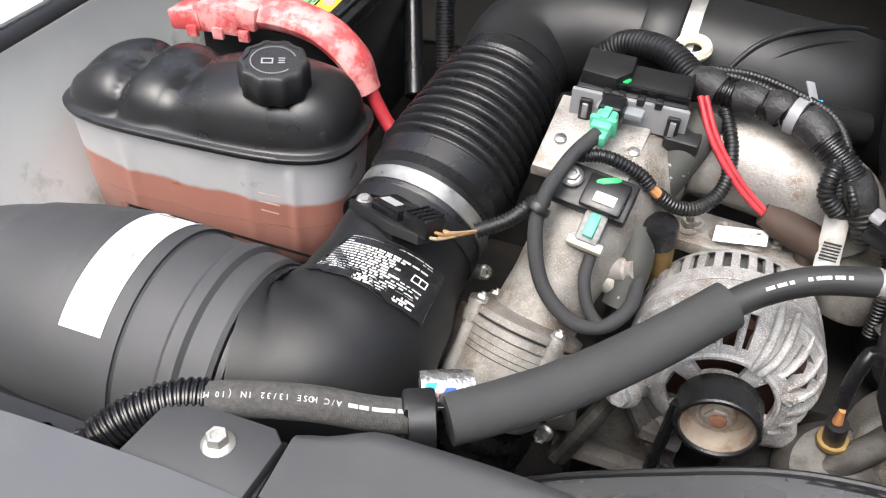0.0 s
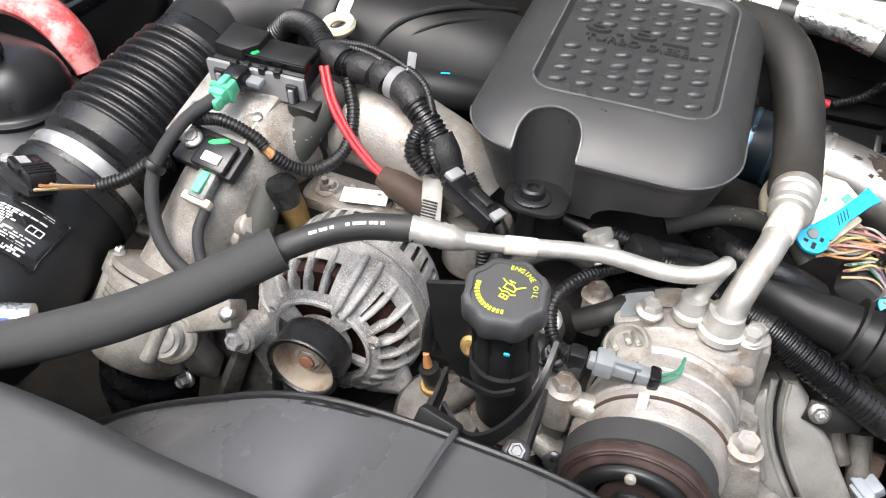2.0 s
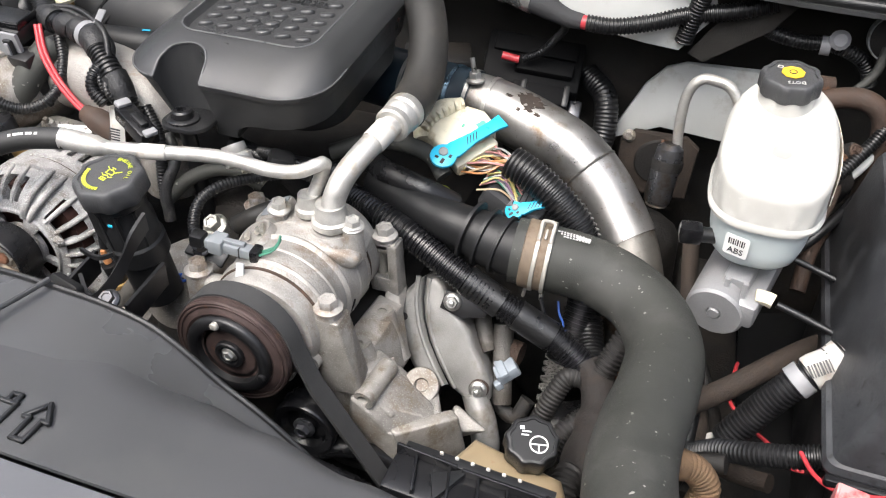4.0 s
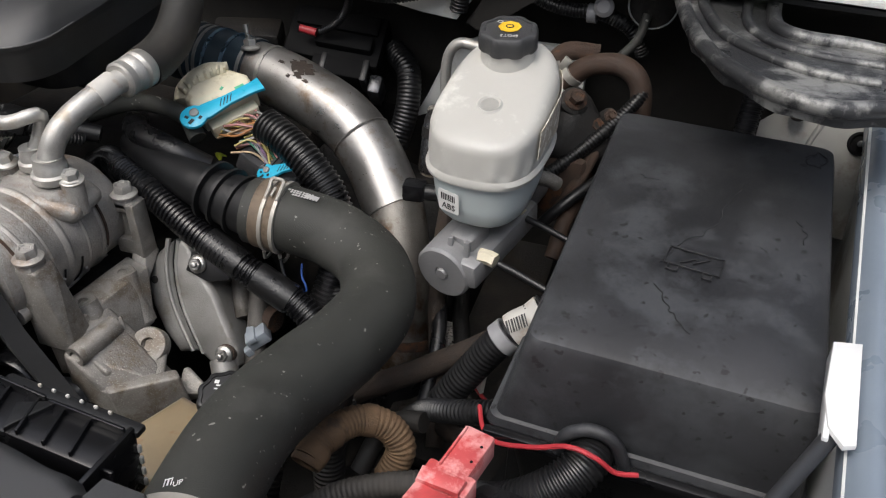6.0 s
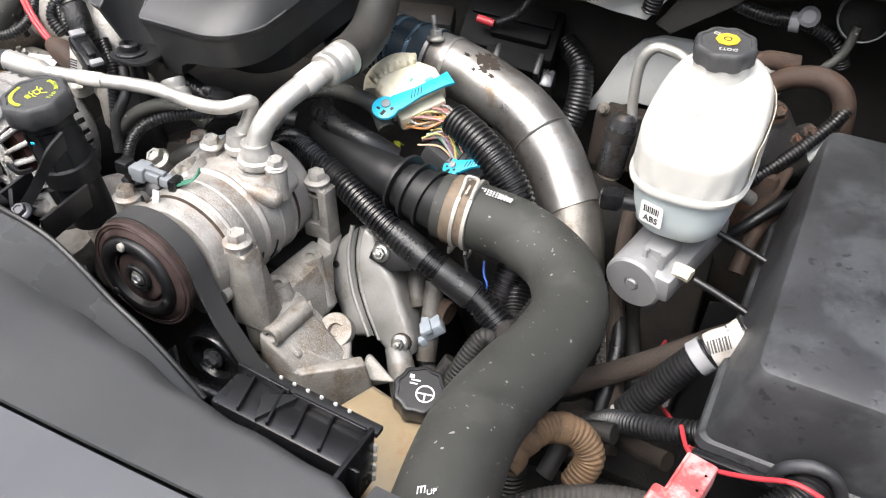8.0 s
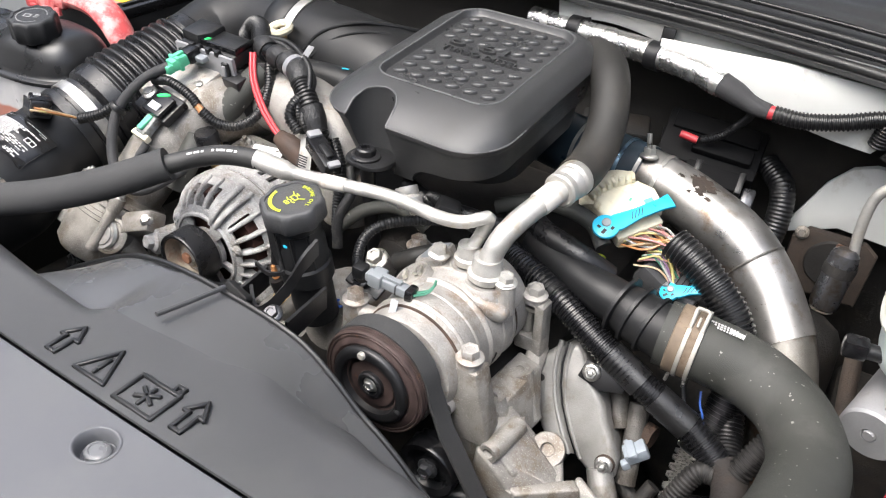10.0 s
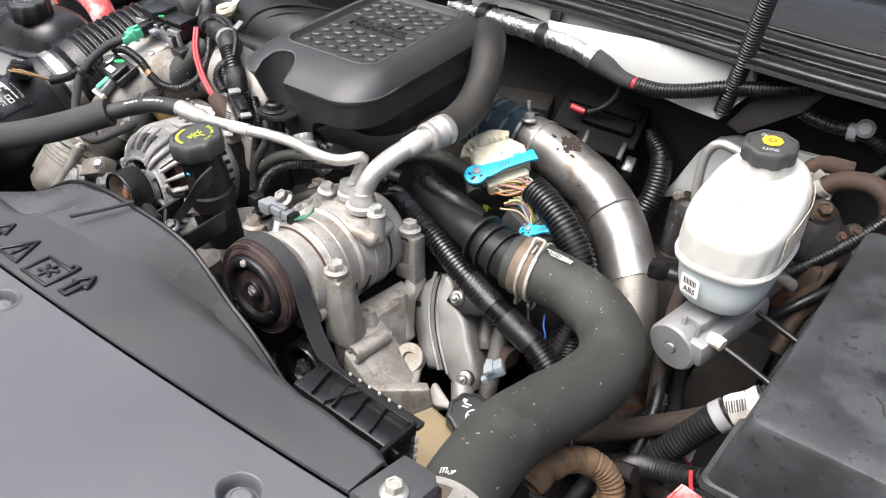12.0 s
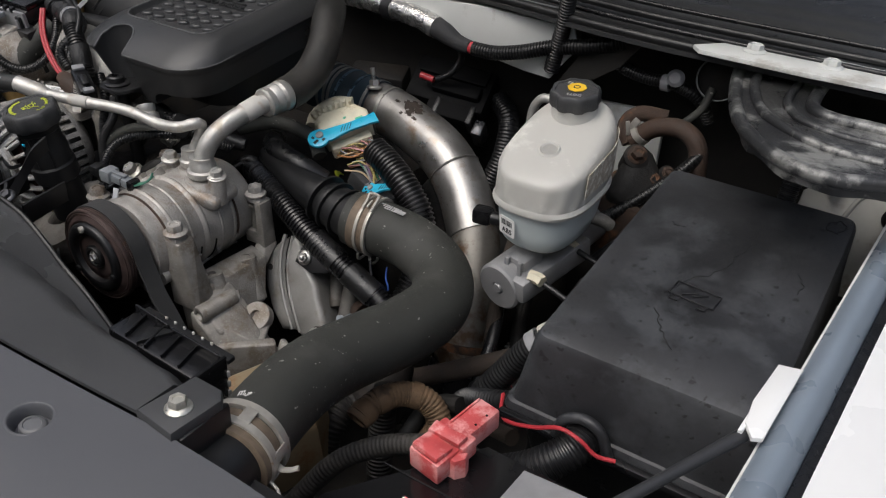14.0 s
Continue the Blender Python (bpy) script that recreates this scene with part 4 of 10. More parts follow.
part("label_band", box((0.052, 0.030, 0.0006), ml @ pose(-0.002, 0.066, 0.1162), 0), paper, lb, "white field")
part("lid_rib", box((0.16, 0.006, 0.006), mb @ pose(-0.02, -0.082, 0.117), 0.001), plastic, bat)
RC = [(-0.535, 0.828, 1.200), (-0.50, 0.828, 1.206), (-0.455, 0.826, 1.208), (-0.41, 0.822, 1.200), (-0.372, 0.816, 1.175), (-0.352, 0.812, 1.140)]
red = solo("terminal_cover", tube(RC, [0.030, 0.030, 0.029, 0.028, 0.026, 0.020], 14, 0.008, flat=0.62), red_plastic, "faded red plastic battery cable cover", "terminal cover")
part("clip_block", box((0.060, 0.062, 0.034), pose(-0.545, 0.828, 1.196, 0, -6, -4), 0.004), red_plastic, red)
part("clip_block", box((0.048, 0.046, 0.026), pose(-0.592, 0.822, 1.186, 0, -10, -6), 0.004), red_plastic, red)
part("clip_block", box((0.030, 0.055, 0.030), pose(-0.505, 0.822, 1.208, 0, 4, -2), 0.005), red_plastic, red)
part("rib", box((0.004, 0.050, 0.030), pose(-0.571, 0.822, 1.196, 0, -8, -6), 0.001), red_plastic, red)
for k in range(3):
    part("tab", box((0.014, 0.006, 0.014), pose(-0.58 + 0.036 * k, 0.795, 1.178 + 0.004 * k, 0, -6, 0), 0.001), red_plastic, red)
cable("battery_cable", [(-0.352, 0.812, 1.145), (-0.33, 0.808, 1.11), (-0.28, 0.79, 1.06)], 0.009, "red battery cable below its cover", red_wire, "cable")
cable("vent_tube", [(-0.42, 1.12, 1.22), (-0.39, 1.06, 1.13), (-0.35, 0.97, 1.05)], 0.014, "black vertical tube beside the battery", plastic_gloss, "tube", 14)
conduit("wire_loom", [(-0.34, 1.05, 1.28), (-0.33, 1.02, 1.2), (-0.31, 0.98, 1.1)], 0.013, "black ribbed loom behind the battery")

# air cleaner: a drum on its side
AY, AZ, AR = 0.435, 1.052, 0.116
air = thing("air_cleaner", (-0.47, AY, 0.93), "round black plastic air cleaner housing with a white label", "air cleaner")
drum = lathe([(0.02, -0.36), (0.05, -0.345), (0.072, -0.31), (0.088, -0.262), (0.0985, -0.222), (0.1005, -0.22), (AR - 0.006, -0.175), (AR - 0.002, -0.145), (AR, -0.13), (AR, -0.052), (AR - 0.003, -0.048), (AR - 0.004, -0.012), (AR - 0.0015, -0.008), (AR - 0.0015, 0.004), (AR - 0.006, 0.008), (AR - 0.007, 0.030), (AR - 0.010, 0.034), (AR - 0.016, 0.034)],
             aim((-0.33, AY, AZ), (1, 0, 0)), 72)
part("drum", drum, plastic_matte, air, "", 30)


def on_drum(x, a, lift=0.0, r=AR):
    """A point on the drum: a degrees from the top towards the front."""
    return Vector((x, AY - (r + lift) * math.sin(radians(a)), AZ + (r + lift) * math.cos(radians(a))))


def wrap(x0, x1, a0, a1, lift, thick=0.0006, skew=0.0):
    return sheet(lambda u, v: on_drum(x0 + (x1 - x0) * u + skew * v, a0 + (a1 - a0) * v, lift), 4, 24, thick)


part("raised_band", wrap(-0.452, -0.380, -60, 76, 0.0014, 0.003), plastic_matte, air, "", 50)
lab = part("label", wrap(-0.436, -0.395, -40, 43, 0.0022), paper, air, "white paper label with barcode")
for i in range(14):
    x = -0.426 + i * 0.0022
    part("barcode_bar", wrap(x, x + (0.0011 if i % 3 else 0.0016), -39, -35, 0.0029, 0.0004), ink, lab)
part("print_line", wrap(-0.432, -0.415, -33, -31, 0.0029, 0.0004), ink_grey, lab)
part("print_mark", wrap(-0.409, -0.405, 4, 8, 0.0029, 0.0004), ink_grey, lab)
seal_ring = lathe([(0.094, 0.0), (0.104, 0.0), (0.104, 0.006), (0.094, 0.006)], aim((-0.294, AY, AZ), (1, 0, 0)), 64)
part("outlet_seal", seal_ring, rubber, air)
tray = sheet(lambda u, v: Vector((-0.52 + 0.25 * u, 0.555 + 0.03 * v, 1.098 - 0.03 * v)), 10, 3, 0.004)
part("rear_flange", tray, plastic, air)
base_tray = sheet(lambda u, v: Vector((-0.66 + 0.44 * u, 0.265 + 0.09 * v, 1.08 - 0.02 * v)), 8, 4, 0.004)
solo("support_tray", base_tray, plastic, "black plastic tray in front of the air cleaner", "tray")
cl = thing("retainer_clip", (-0.375, 0.255, 1.11), "black plastic retainer with a cross head screw", "clip")
part("base", slab(rrect(0.05, 0.034, 0.01), 0.012, pose(-0.378, 0.262, 1.108, 0, 0, -20), 0.004), plastic, cl)
part("screw", lathe([(0.010, 0), (0.010, 0.003), (0.008, 0.0045), (0.0005, 0.0045)], pose(-0.378, 0.262, 1.120), 20), black_metal, cl)
part("slot", bars([(0, 0, 0.012, 0.0022), (0, 0, 0.0022, 0.012)], pose(-0.378, 0.262, 1.1245, 0, 0, 25), 0.0003), plastic_matte, cl)

# elbow and sensor tube
elb = thing("intake_elbow", (-0.2, 0.5, 1.0), "black plastic air intake elbow with a printed notice", "intake tube")
EL = [(-0.296, 0.432, 1.058), (-0.267, 0.439, 1.060), (-0.238, 0.460, 1.070), (-0.222, 0.511, 1.086), (-0.218, 0.566, 1.104), (-0.2155, 0.606, 1.1165)]
ER = [0.100, 0.096, 0.088, 0.078, 0.0705, 0.068]
part("duct", tube(EL, ER, 48, 0.008), duct_plastic, elb, "", 60)
part("sensor_boss", box((0.062, 0.050, 0.018), pose(-0.222, 0.565, 1.158, -20, -12, -28), 0.004), plastic, elb)


EPATH = arc_points(EL, 0.003)
NC = [Vector(p) for p in ((-0.262, 0.482, 1.140), (-0.190, 0.490, 1.107), (-0.180, 0.541, 1.125), (-0.246, 0.531, 1.166))]


def on_elbow(u, v, lift):
    """A place on the skin of the elbow within the notice: u across, v along."""
    q = NC[0].lerp(NC[1], u).lerp(NC[3].lerp(NC[2], u), v)
    c, share, _ = min(EPATH, key=lambda e: (e[0] - q).length)
    f = share * 5
    k = min(int(f), 4)
    e = f - k
    e = e * e * (3 - 2 * e)
    return c + (q - c).normalized() * (ER[k] * (1 - e) + ER[k + 1] * e + lift)


notice = part("notice", sheet(lambda u, v: on_elbow(u, v, 0.0026), 24, 20, 0.0006), label_black, elb, "black notice with white print")
random.seed(5)
lines = B()
for row in range(17):
    v = 0.06 + row * 0.0535
    u = 0.07
    while u < 0.86:
        w = random.uniform(0.02, 0.07)
        if not (6 < row < 13 and u + w > 0.72) and not (row < 2 and u < 0.45) and u + w < 0.95:
            join(lines, sheet(lambda a, b: on_elbow(u + w * a, v + 0.017 * b, 0.0030), 2, 1, 0.0002))
        u += w + 0.012
part("print_line", lines, ink_pale, notice, "rows of small white print too small to read")
bk_ = B()
for a, b in (((0.80, 0.52), (0.90, 0.52)), ((0.80, 0.61), (0.90, 0.61)), ((0.80, 0.52), (0.80, 0.61)), ((0.90, 0.52), (0.90, 0.61)), ((0.85, 0.52), (0.85, 0.61))):
    join(bk_, tube([on_elbow(*a, 0.0034), on_elbow((a[0] + b[0]) / 2, (a[1] + b[1]) / 2, 0.0034), on_elbow(*b, 0.0034)], 0.0006, 5))
edge_ = [on_elbow(u, v, 0.0028) for u, v in [(k / 8, 0.0) for k in range(9)] + [(1.0, k / 6) for k in range(1, 7)] + [(1 - k / 8, 1.0) for k in range(1, 9)] + [(0.0, 1 - k / 6) for k in range(1, 7)]]
part("border", tube(edge_, 0.0004, 5, 0.003), label_black, notice, "pale edge of the notice")
part("book_symbol", bk_, ink_white, notice, "white booklet symbol")

maf = thing("airflow_sensor", (-0.22, 0.56, 1.17), "black air flow sensor plugged with a wire loom", "sensor")
mm = pose(-0.213, 0.553, 1.177, -14, -10, -30)
part("body", slab([(-0.050, -0.018), (0.016, -0.020), (0.046, -0.012), (0.046, 0.014), (-0.010, 0.020), (-0.040, 0.014)], 0.010, mm @ pose(0, 0, -0.006), 0.002), plastic, maf)
part("housing", box((0.040, 0.030, 0.012), mm @ pose(-0.004, 0.002, 0.008), 0.003), plastic_gloss, maf)
part("label", box((0.022, 0.010, 0.0006), mm @ pose(-0.006, -0.002, 0.0145), 0), ink_grey, maf, "small grey barcode")
plug = part("plug", box((0.034, 0.024, 0.018), mm @ pose(0.038, 0.0, 0.010), 0.003), plastic_gloss, maf)
for k in range(4):
    part("rib", box((0.003, 0.026, 0.003), mm @ pose(0.028 + k * 0.007, 0, 0.0195), 0.001), plastic_gloss, plug)
for x, y in ((-0.040, -0.008), (-0.016, 0.020)):
    part("screw", hexbolt(mm @ Vector((x, y, 0.004)), (0.1, -0.2, 1), 0.0055, 0.005), steel, maf, "steel screw")
for k, c in enumerate(("tan", "orange", "yellow", "tan", "orange")):
    cable("sensor_wire", [mm @ Vector((0.06, -0.010 + 0.005 * k, 0.006 + 0.004 * (k % 2))), mm @ Vector((0.072, -0.008 + 0.004 * k, 0.010 + 0.003 * (k % 2))), (-0.137, 0.568, 1.175)], 0.0016, "thin coloured sensor wire", wires[c], "wire", 6)
conduit("wire_loom", [(-0.140, 0.566, 1.175), (-0.115, 0.582, 1.184), (-0.098, 0.60, 1.196), (-0.09, 0.615, 1.19)], 0.0075, "thin black ribbed loom to the air flow sensor", 0.004)

# hose clamp, bellows and upper elbow
CL, CU = Vector((-0.216, 0.613, 1.118)), Vector((-0.186, 0.815, 1.190))
bel = thing("intake_bellows", (-0.2, 0.7, 1.05), "ribbed black rubber intake bellows", "intake hose")
prof = []
n = 0
L = (CU - CL).length
prof += [(0.0685, 0.0), (0.070, 0.004), (0.070, 0.030), (0.066, 0.032), (0.074, 0.040), (0.076, 0.062)]
s = 0.066
while s < L - 0.018:
    f = (s - 0.066) / (L - 0.084)
    R = 0.079 - 0.011 * f
    prof += [(R - 0.0085, s), (R - 0.0080, s + 0.0022), (R - 0.0045, s + 0.0036), (R - 0.0012, s + 0.0055), (R, s + 0.0078), (R - 0.0012, s + 0.0100), (R - 0.0045, s + 0.0118), (R - 0.0080, s + 0.0130)]
    s += 0.0140
prof += [(0.064, L - 0.006), (0.062, L + 0.012)]
k0 = 6
part("lower_collar", lathe(prof[:k0], aim(CL, CU - CL), 72), rubber, bel, "smooth lower collar", 30)
part("bellows", lathe(prof[k0 - 1:-2], aim(CL, CU - CL), 72), rubber, bel, "ribbed middle", 70)
part("upper_collar", lathe(prof[-3:], aim(CL, CU - CL), 72), rubber, bel, "", 30)
hc = thing("hose_clamp", (-0.206, 0.645, 1.06), "bright steel band clamp on the intake hose", "hose clamp", "hose clamps")
part("band", lathe([(0.0712, 0.006), (0.0722, 0.006), (0.0722, 0.022), (0.0712, 0.022)], aim(CL, CU - CL), 64), steel, hc)
part("screw", tube([(-0.160, 0.622, 1.078), (-0.146, 0.638, 1.060)], 0.0075, 10), steel, hc)
part("screw_head", hexbolt((-0.143, 0.634, 1.066), (0.5, -0.7, 0.4), 0.006, 0.006), zinc, hc)
lip = lathe([(0.066, -0.018), (0.0735, -0.018), (0.0735, -0.002), (0.066, -0.002)], aim(CL, CU - CL), 64)
part("tube_lip", lip, plastic, elb)
up = thing("intake_crossover", (-0.05, 0.9, 1.15), "large black plastic intake duct crossing behind the engine", "intake duct")
UE = [CU + Vector((0.001, 0.008, 0.003)), (-0.177, 0.875, 1.208), (-0.125, 0.905, 1.222), (-0.055, 0.905, 1.226), (0.0, 0.897, 1.228)]
part("elbow", tube(UE, [0.062, 0.064, 0.066, 0.066, 0.066], 48, 0.008), duct_plastic, up, "", 60)
part("duct", tube([(0.0, 0.897, 1.228), (0.05, 0.893, 1.226), (0.13, 0.895, 1.215), (0.22, 0.925, 1.185), (0.30, 0.96, 1.15)], [0.068, 0.071, 0.076, 0.078, 0.07], 48, 0.008), duct_plastic, up, "", 60)
part("raised_rib", tube([(0.040, 0.826, 1.246), (0.061, 0.841, 1.273), (0.085, 0.858, 1.286), (0.115, 0.875, 1.293), (0.150, 0.908, 1.287), (0.175, 0.940, 1.276)], 0.0032, 8), duct_plastic, up)
part("raised_rib", tube([(0.056, 0.823, 1.240), (0.080, 0.838, 1.265), (0.112, 0.855, 1.282), (0.15, 0.880, 1.284), (0.190, 0.915, 1.272)], 0.0024, 8), duct_plastic, up)
part("joint_collar", lathe([(0.070, -0.05), (0.0715, -0.048), (0.0715, -0.012), (0.070, -0.010)], aim((0.0, 0.897, 1.228), (1, -0.06, 0)), 56, cap0=False, cap1=False), duct_plastic, up, "raised joint collar")
part("label_plate", box((0.06, 0.02, 0.003), pose(-0.055, 0.93, 1.288, -8, 0, -8), 0.001), plastic_gloss, up)
part("lower_flange", tube([(-0.02, 0.81, 1.215), (0.05, 0.80, 1.225), (0.13, 0.812, 1.225), (0.19, 0.835, 1.215)], [0.018, 0.022, 0.022, 0.018], 14), duct_plastic, up)
part("chalk_mark", box((0.010, 0.003, 0.0008), pose(0.135, 0.81, 1.248, 0, 0, 20), 0), blue_plastic, up, "blue paint mark")
hc2 = thing("hose_clamp", (0.0, 0.9, 1.16), "bright steel band clamp on the intake duct", "hose clamp", "hose clamps")
part("band", lathe([(0.0685, -0.008), (0.0705, -0.008), (0.0705, 0.008), (0.0685, 0.008)], aim((0.0, 0.897, 1.228), (1, -0.06, 0)), 64), steel, hc2)
dip = thing("dipstick", (0.002, 0.822, 1.2), "oil dipstick with a yellow ring handle", "dipstick")
part("tube", tube([(0.004, 0.822, 1.262), (0.002, 0.828, 1.2), (-0.002, 0.832, 1.12)], 0.008, 12), sensor_brass, dip)
part("ring_handle", lathe([(0.011, -0.004), (0.018, -0.005), (0.020, 0), (0.018, 0.005), (0.011, 0.004), (0.009, 0.0), (0.011, -0.004)], aim((0.004, 0.820, 1.272), (-0.1, -0.25, 1)), 28, cap0=False, cap1=False), cream, dip, "cream yellow ring")

# dark shape added to fill the black area left of the drum
lc = thing("dark_filler_shell", (-0.63, 0.36, 0.95), "dark plastic shape added to fill the black beside the air cleaner", "lamp housing")
part("shell", hull([((-0.66, 0.42, 1.06), 0.03), ((-0.60, 0.36, 1.05), 0.03), ((-0.64, 0.30, 1.04), 0.04), ((-0.66, 0.50, 1.02), 0.03), ((-0.62, 0.40, 0.95), 0.04)]), plastic, lc)
part("rib", tube([(-0.655, 0.46, 1.096), (-0.61, 0.42, 1.092), (-0.58, 0.36, 1.085)], 0.006, 8), plastic_gloss, lc)

# ---- engine, middle ----
# block in the same near-black colour, shade below the accessories included
blk = thing("engine_block", (0.3, 0.85, 0.6), "dark grimy engine block below the accessories, deep shade in its colour", "engine")
part("block", box((0.55, 0.55, 0.36), pose(0.26, 0.93, 0.80), 0.03), grime_shade, blk)
part("front_face", box((0.50, 0.06, 0.30), pose(0.27, 0.645, 0.82), 0.02), grime_shade, blk)
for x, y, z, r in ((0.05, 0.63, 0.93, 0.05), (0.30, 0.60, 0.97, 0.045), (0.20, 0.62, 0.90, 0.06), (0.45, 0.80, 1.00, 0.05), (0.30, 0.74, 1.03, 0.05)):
    part("housing", lathe([(r * 0.5, -0.07), (r, -0.05), (r, 0.03), (r * 0.8, 0.045), (r * 0.4, 0.05)], aim((x, y, z), (0, -1, 0.25)), 28), grime_shade, blk)

# air inlet casting with its sensor
inl = thing("inlet_casting", (-0.06, 0.6, 0.95), "dirty cast aluminium air inlet elbow", "engine casting")
part("neck", tube([(0.0, 0.77, 1.17), (-0.028, 0.70, 1.172), (-0.05, 0.645, 1.140), (-0.070, 0.597, 1.088), (-0.082, 0.565, 1.050)], [0.050, 0.052, 0.049, 0.043, 0.043], 36, 0.006, wob=0.02), casting, inl, "", 60)
FC, FA = Vector((-0.084, 0.573, 1.066)), Vector((-0.173, -0.605, -0.777)).normalized()
mfl = aim(FC, FA)
part("flange", lathe([(0.046, -0.014), (0.057, -0.009), (0.0605, -0.008), (0.0605, -0.001), (0.0590, 0.0)], mfl, 44), casting, inl)
part("flange_gasket", lathe([(0.0585, 0.0002), (0.0592, 0.0006), (0.0592, 0.0014), (0.0585, 0.0018)], mfl, 44), grime_shade, inl, "dark gasket line")
part("body", lathe([(0.0590, 0.002), (0.0605, 0.003), (0.0605, 0.010), (0.0570, 0.012), (0.0560, 0.060), (0.0545, 0.085), (0.046, 0.095)], mfl, 44), casting, inl)
for z in (0.020, 0.027, 0.033):
    part("fine_line", lathe([(0.0562, z - 0.0006), (0.0574, z), (0.0562, z + 0.0006)], mfl, 44), grime_shade, inl, "fine dirt line")
for q in (Vector((-0.068, 0.560, 1.077)), Vector((-0.134, 0.619, 1.052)), Vector((-0.118, 0.555, 1.085))):
    e_ = (q - FC) - FA * (q - FC).dot(FA)
    e_ = e_.normalized() * 0.0555
    part("bolt_column", tube([FC + e_ + FA * 0.004, FC + e_ + FA * 0.040, FC + e_ * 0.98 + FA * 0.072], [0.0080, 0.0075, 0.0090], 14), casting, inl)
    part("column_ear", lathe([(0.0105, -0.009), (0.0105, 0.010), (0.0095, 0.012)], aim(FC + e_, FA), 20), casting, inl)
    part("stud", hexbolt(FC + e_ - FA * 0.009, -FA, 0.0062, 0.007, stud=0.003), steel, inl)
part("side_plate", slab([(-0.030, -0.012), (0.034, -0.014), (0.040, 0.0), (0.030, 0.014), (-0.026, 0.012)], 0.006, frame_m(FC + Vector((-0.062, -0.012, -0.022)), FA, Vector((0.45, -0.55, 0.32))), 0.002), casting, inl)
part("lower_hose", tube([(-0.092, 0.540, 0.995), (-0.10, 0.535, 0.96), (-0.11, 0.54, 0.90)], [0.053, 0.054, 0.05], 32, ribs=(0.022, 0.004)), rubber, inl, "black ribbed hose below the casting")
part("side_boss", lathe([(0.026, -0.03), (0.026, 0.008), (0.022, 0.010), (0.020, 0.006), (0.013, 0.006), (0.012, 0.010), (0.001, 0.010)], aim((-0.044, 0.520, 1.044), (0.25, -0.75, 0.6)), 28), casting, inl)
part("bolted_block", box((0.060, 0.030, 0.030), frame_m((-0.008, 0.545, 1.066), (0.85, 0.1, 0.35), (-0.3, 0.6, 0.7)), 0.004), casting, inl)
part("bolted_block", box((0.030, 0.030, 0.060), frame_m((-0.030, 0.535, 1.010), (0.9, 0.1, 0.2), (-0.1, 0.9, 0.3)), 0.006), casting, inl)
part("block_bolt", hexbolt((0.012, 0.538, 1.083), (0.3, -0.5, 0.8), 0.0062, 0.008), steel, inl)
part("block_bolt", hexbolt((-0.038, 0.518, 0.985), (-0.2, -0.9, 0.3), 0.0070, 0.012), steel, inl)
part("plug_disc", lathe([(0.0215, 0.0), (0.0225, 0.003), (0.0200, 0.006), (0.0150, 0.0055), (0.0145, 0.0075), (0.0005, 0.0080)], aim((-0.052, 0.514, 1.046), (0.1, -0.78, 0.6)), 32), steel, inl, "pressed steel plug")
part("bolt_boss", lathe([(0.012, -0.02), (0.012, 0.004), (0.009, 0.006), (0.009, 0.012), (0.0005, 0.012)], aim((-0.004, 0.615, 1.135), (0.8, -0.3, 0.5)), 18), casting_clean, inl)
part("top_plate", slab([(-0.062, -0.05), (0.030, -0.05), (0.034, 0.045), (-0.062, 0.045)], 0.014, pose(-0.048, 0.694, 1.209, 20, 0, -4), 0.004), casting_clean, inl)
for p in ((-0.094, 0.680, 1.2185), (-0.024, 0.684, 1.2195)):
    part("rivet", lathe([(0.006, 0), (0.006, 0.003), (0.004, 0.0045)], aim(p, (0, -0.3, 1)), 14), steel, inl)
part("fitting", tube([(-0.02, 0.615, 1.118), (0.008, 0.605, 1.112)], 0.012, 12), casting, inl)

mod = thing("glow_plug_module", (-0.04, 0.74, 1.22), "black control module on a grey clip bracket", "control module")
m0 = pose(-0.039, 0.740, 1.250, 10, 0, 0) @ Matrix.Diagonal((0.78, 0.86, 0.92, 1.0))
part("bracket", slab([(-0.072, -0.034), (0.072, -0.034), (0.072, -0.028), (-0.072, -0.028)], 0.036, m0 @ pose(0, 0, -0.020), 0.002), grey_plastic, mod, "grey plastic bracket")
part("body", box((0.138, 0.060, 0.022), m0 @ pose(0, 0.004, 0.004), 0.004), plastic, mod)
part("plug", slab([(-0.030, -0.022), (0.014, -0.026), (0.030, -0.008), (0.030, 0.022), (-0.030, 0.024)], 0.016, m0 @ pose(-0.036, 0.004, 0.015), 0.004), plastic, mod)
part("plug", box((0.085, 0.040, 0.008), m0 @ pose(0.024, 0.004, 0.018), 0.003), plastic, mod)
part("cover_edge", box((0.092, 0.004, 0.012), m0 @ pose(0.022, -0.018, 0.018), 0.001), plastic_gloss, mod)
part("cover_edge", box((0.004, 0.040, 0.010), m0 @ pose(0.066, 0.004, 0.020), 0.001), plastic_gloss, mod)
part("paint_dot", lathe([(0.006, 0), (0.0045, 0.0015), (0.0005, 0.002)], m0 @ pose(-0.012, -0.010, 0.0222), 12, lambda a: 1 + 0.3 * math.sin(3 * a)), green_paint, mod, "green paint dot")
for x in (-0.052, 0.056):
    part("latch", box((0.016, 0.006, 0.030), m0 @ pose(x, -0.037, -0.006), 0.002), plastic, mod)
    part("latch_pin", box((0.007, 0.004, 0.018), m0 @ pose(x, -0.041, -0.004), 0.001), grey_plastic, mod)
for x in (-0.03, -0.012, 0.012, 0.034):
    part("hinge_lug", box((0.010, 0.010, 0.010), m0 @ pose(x, -0.030, 0.016), 0.002), plastic, mod)
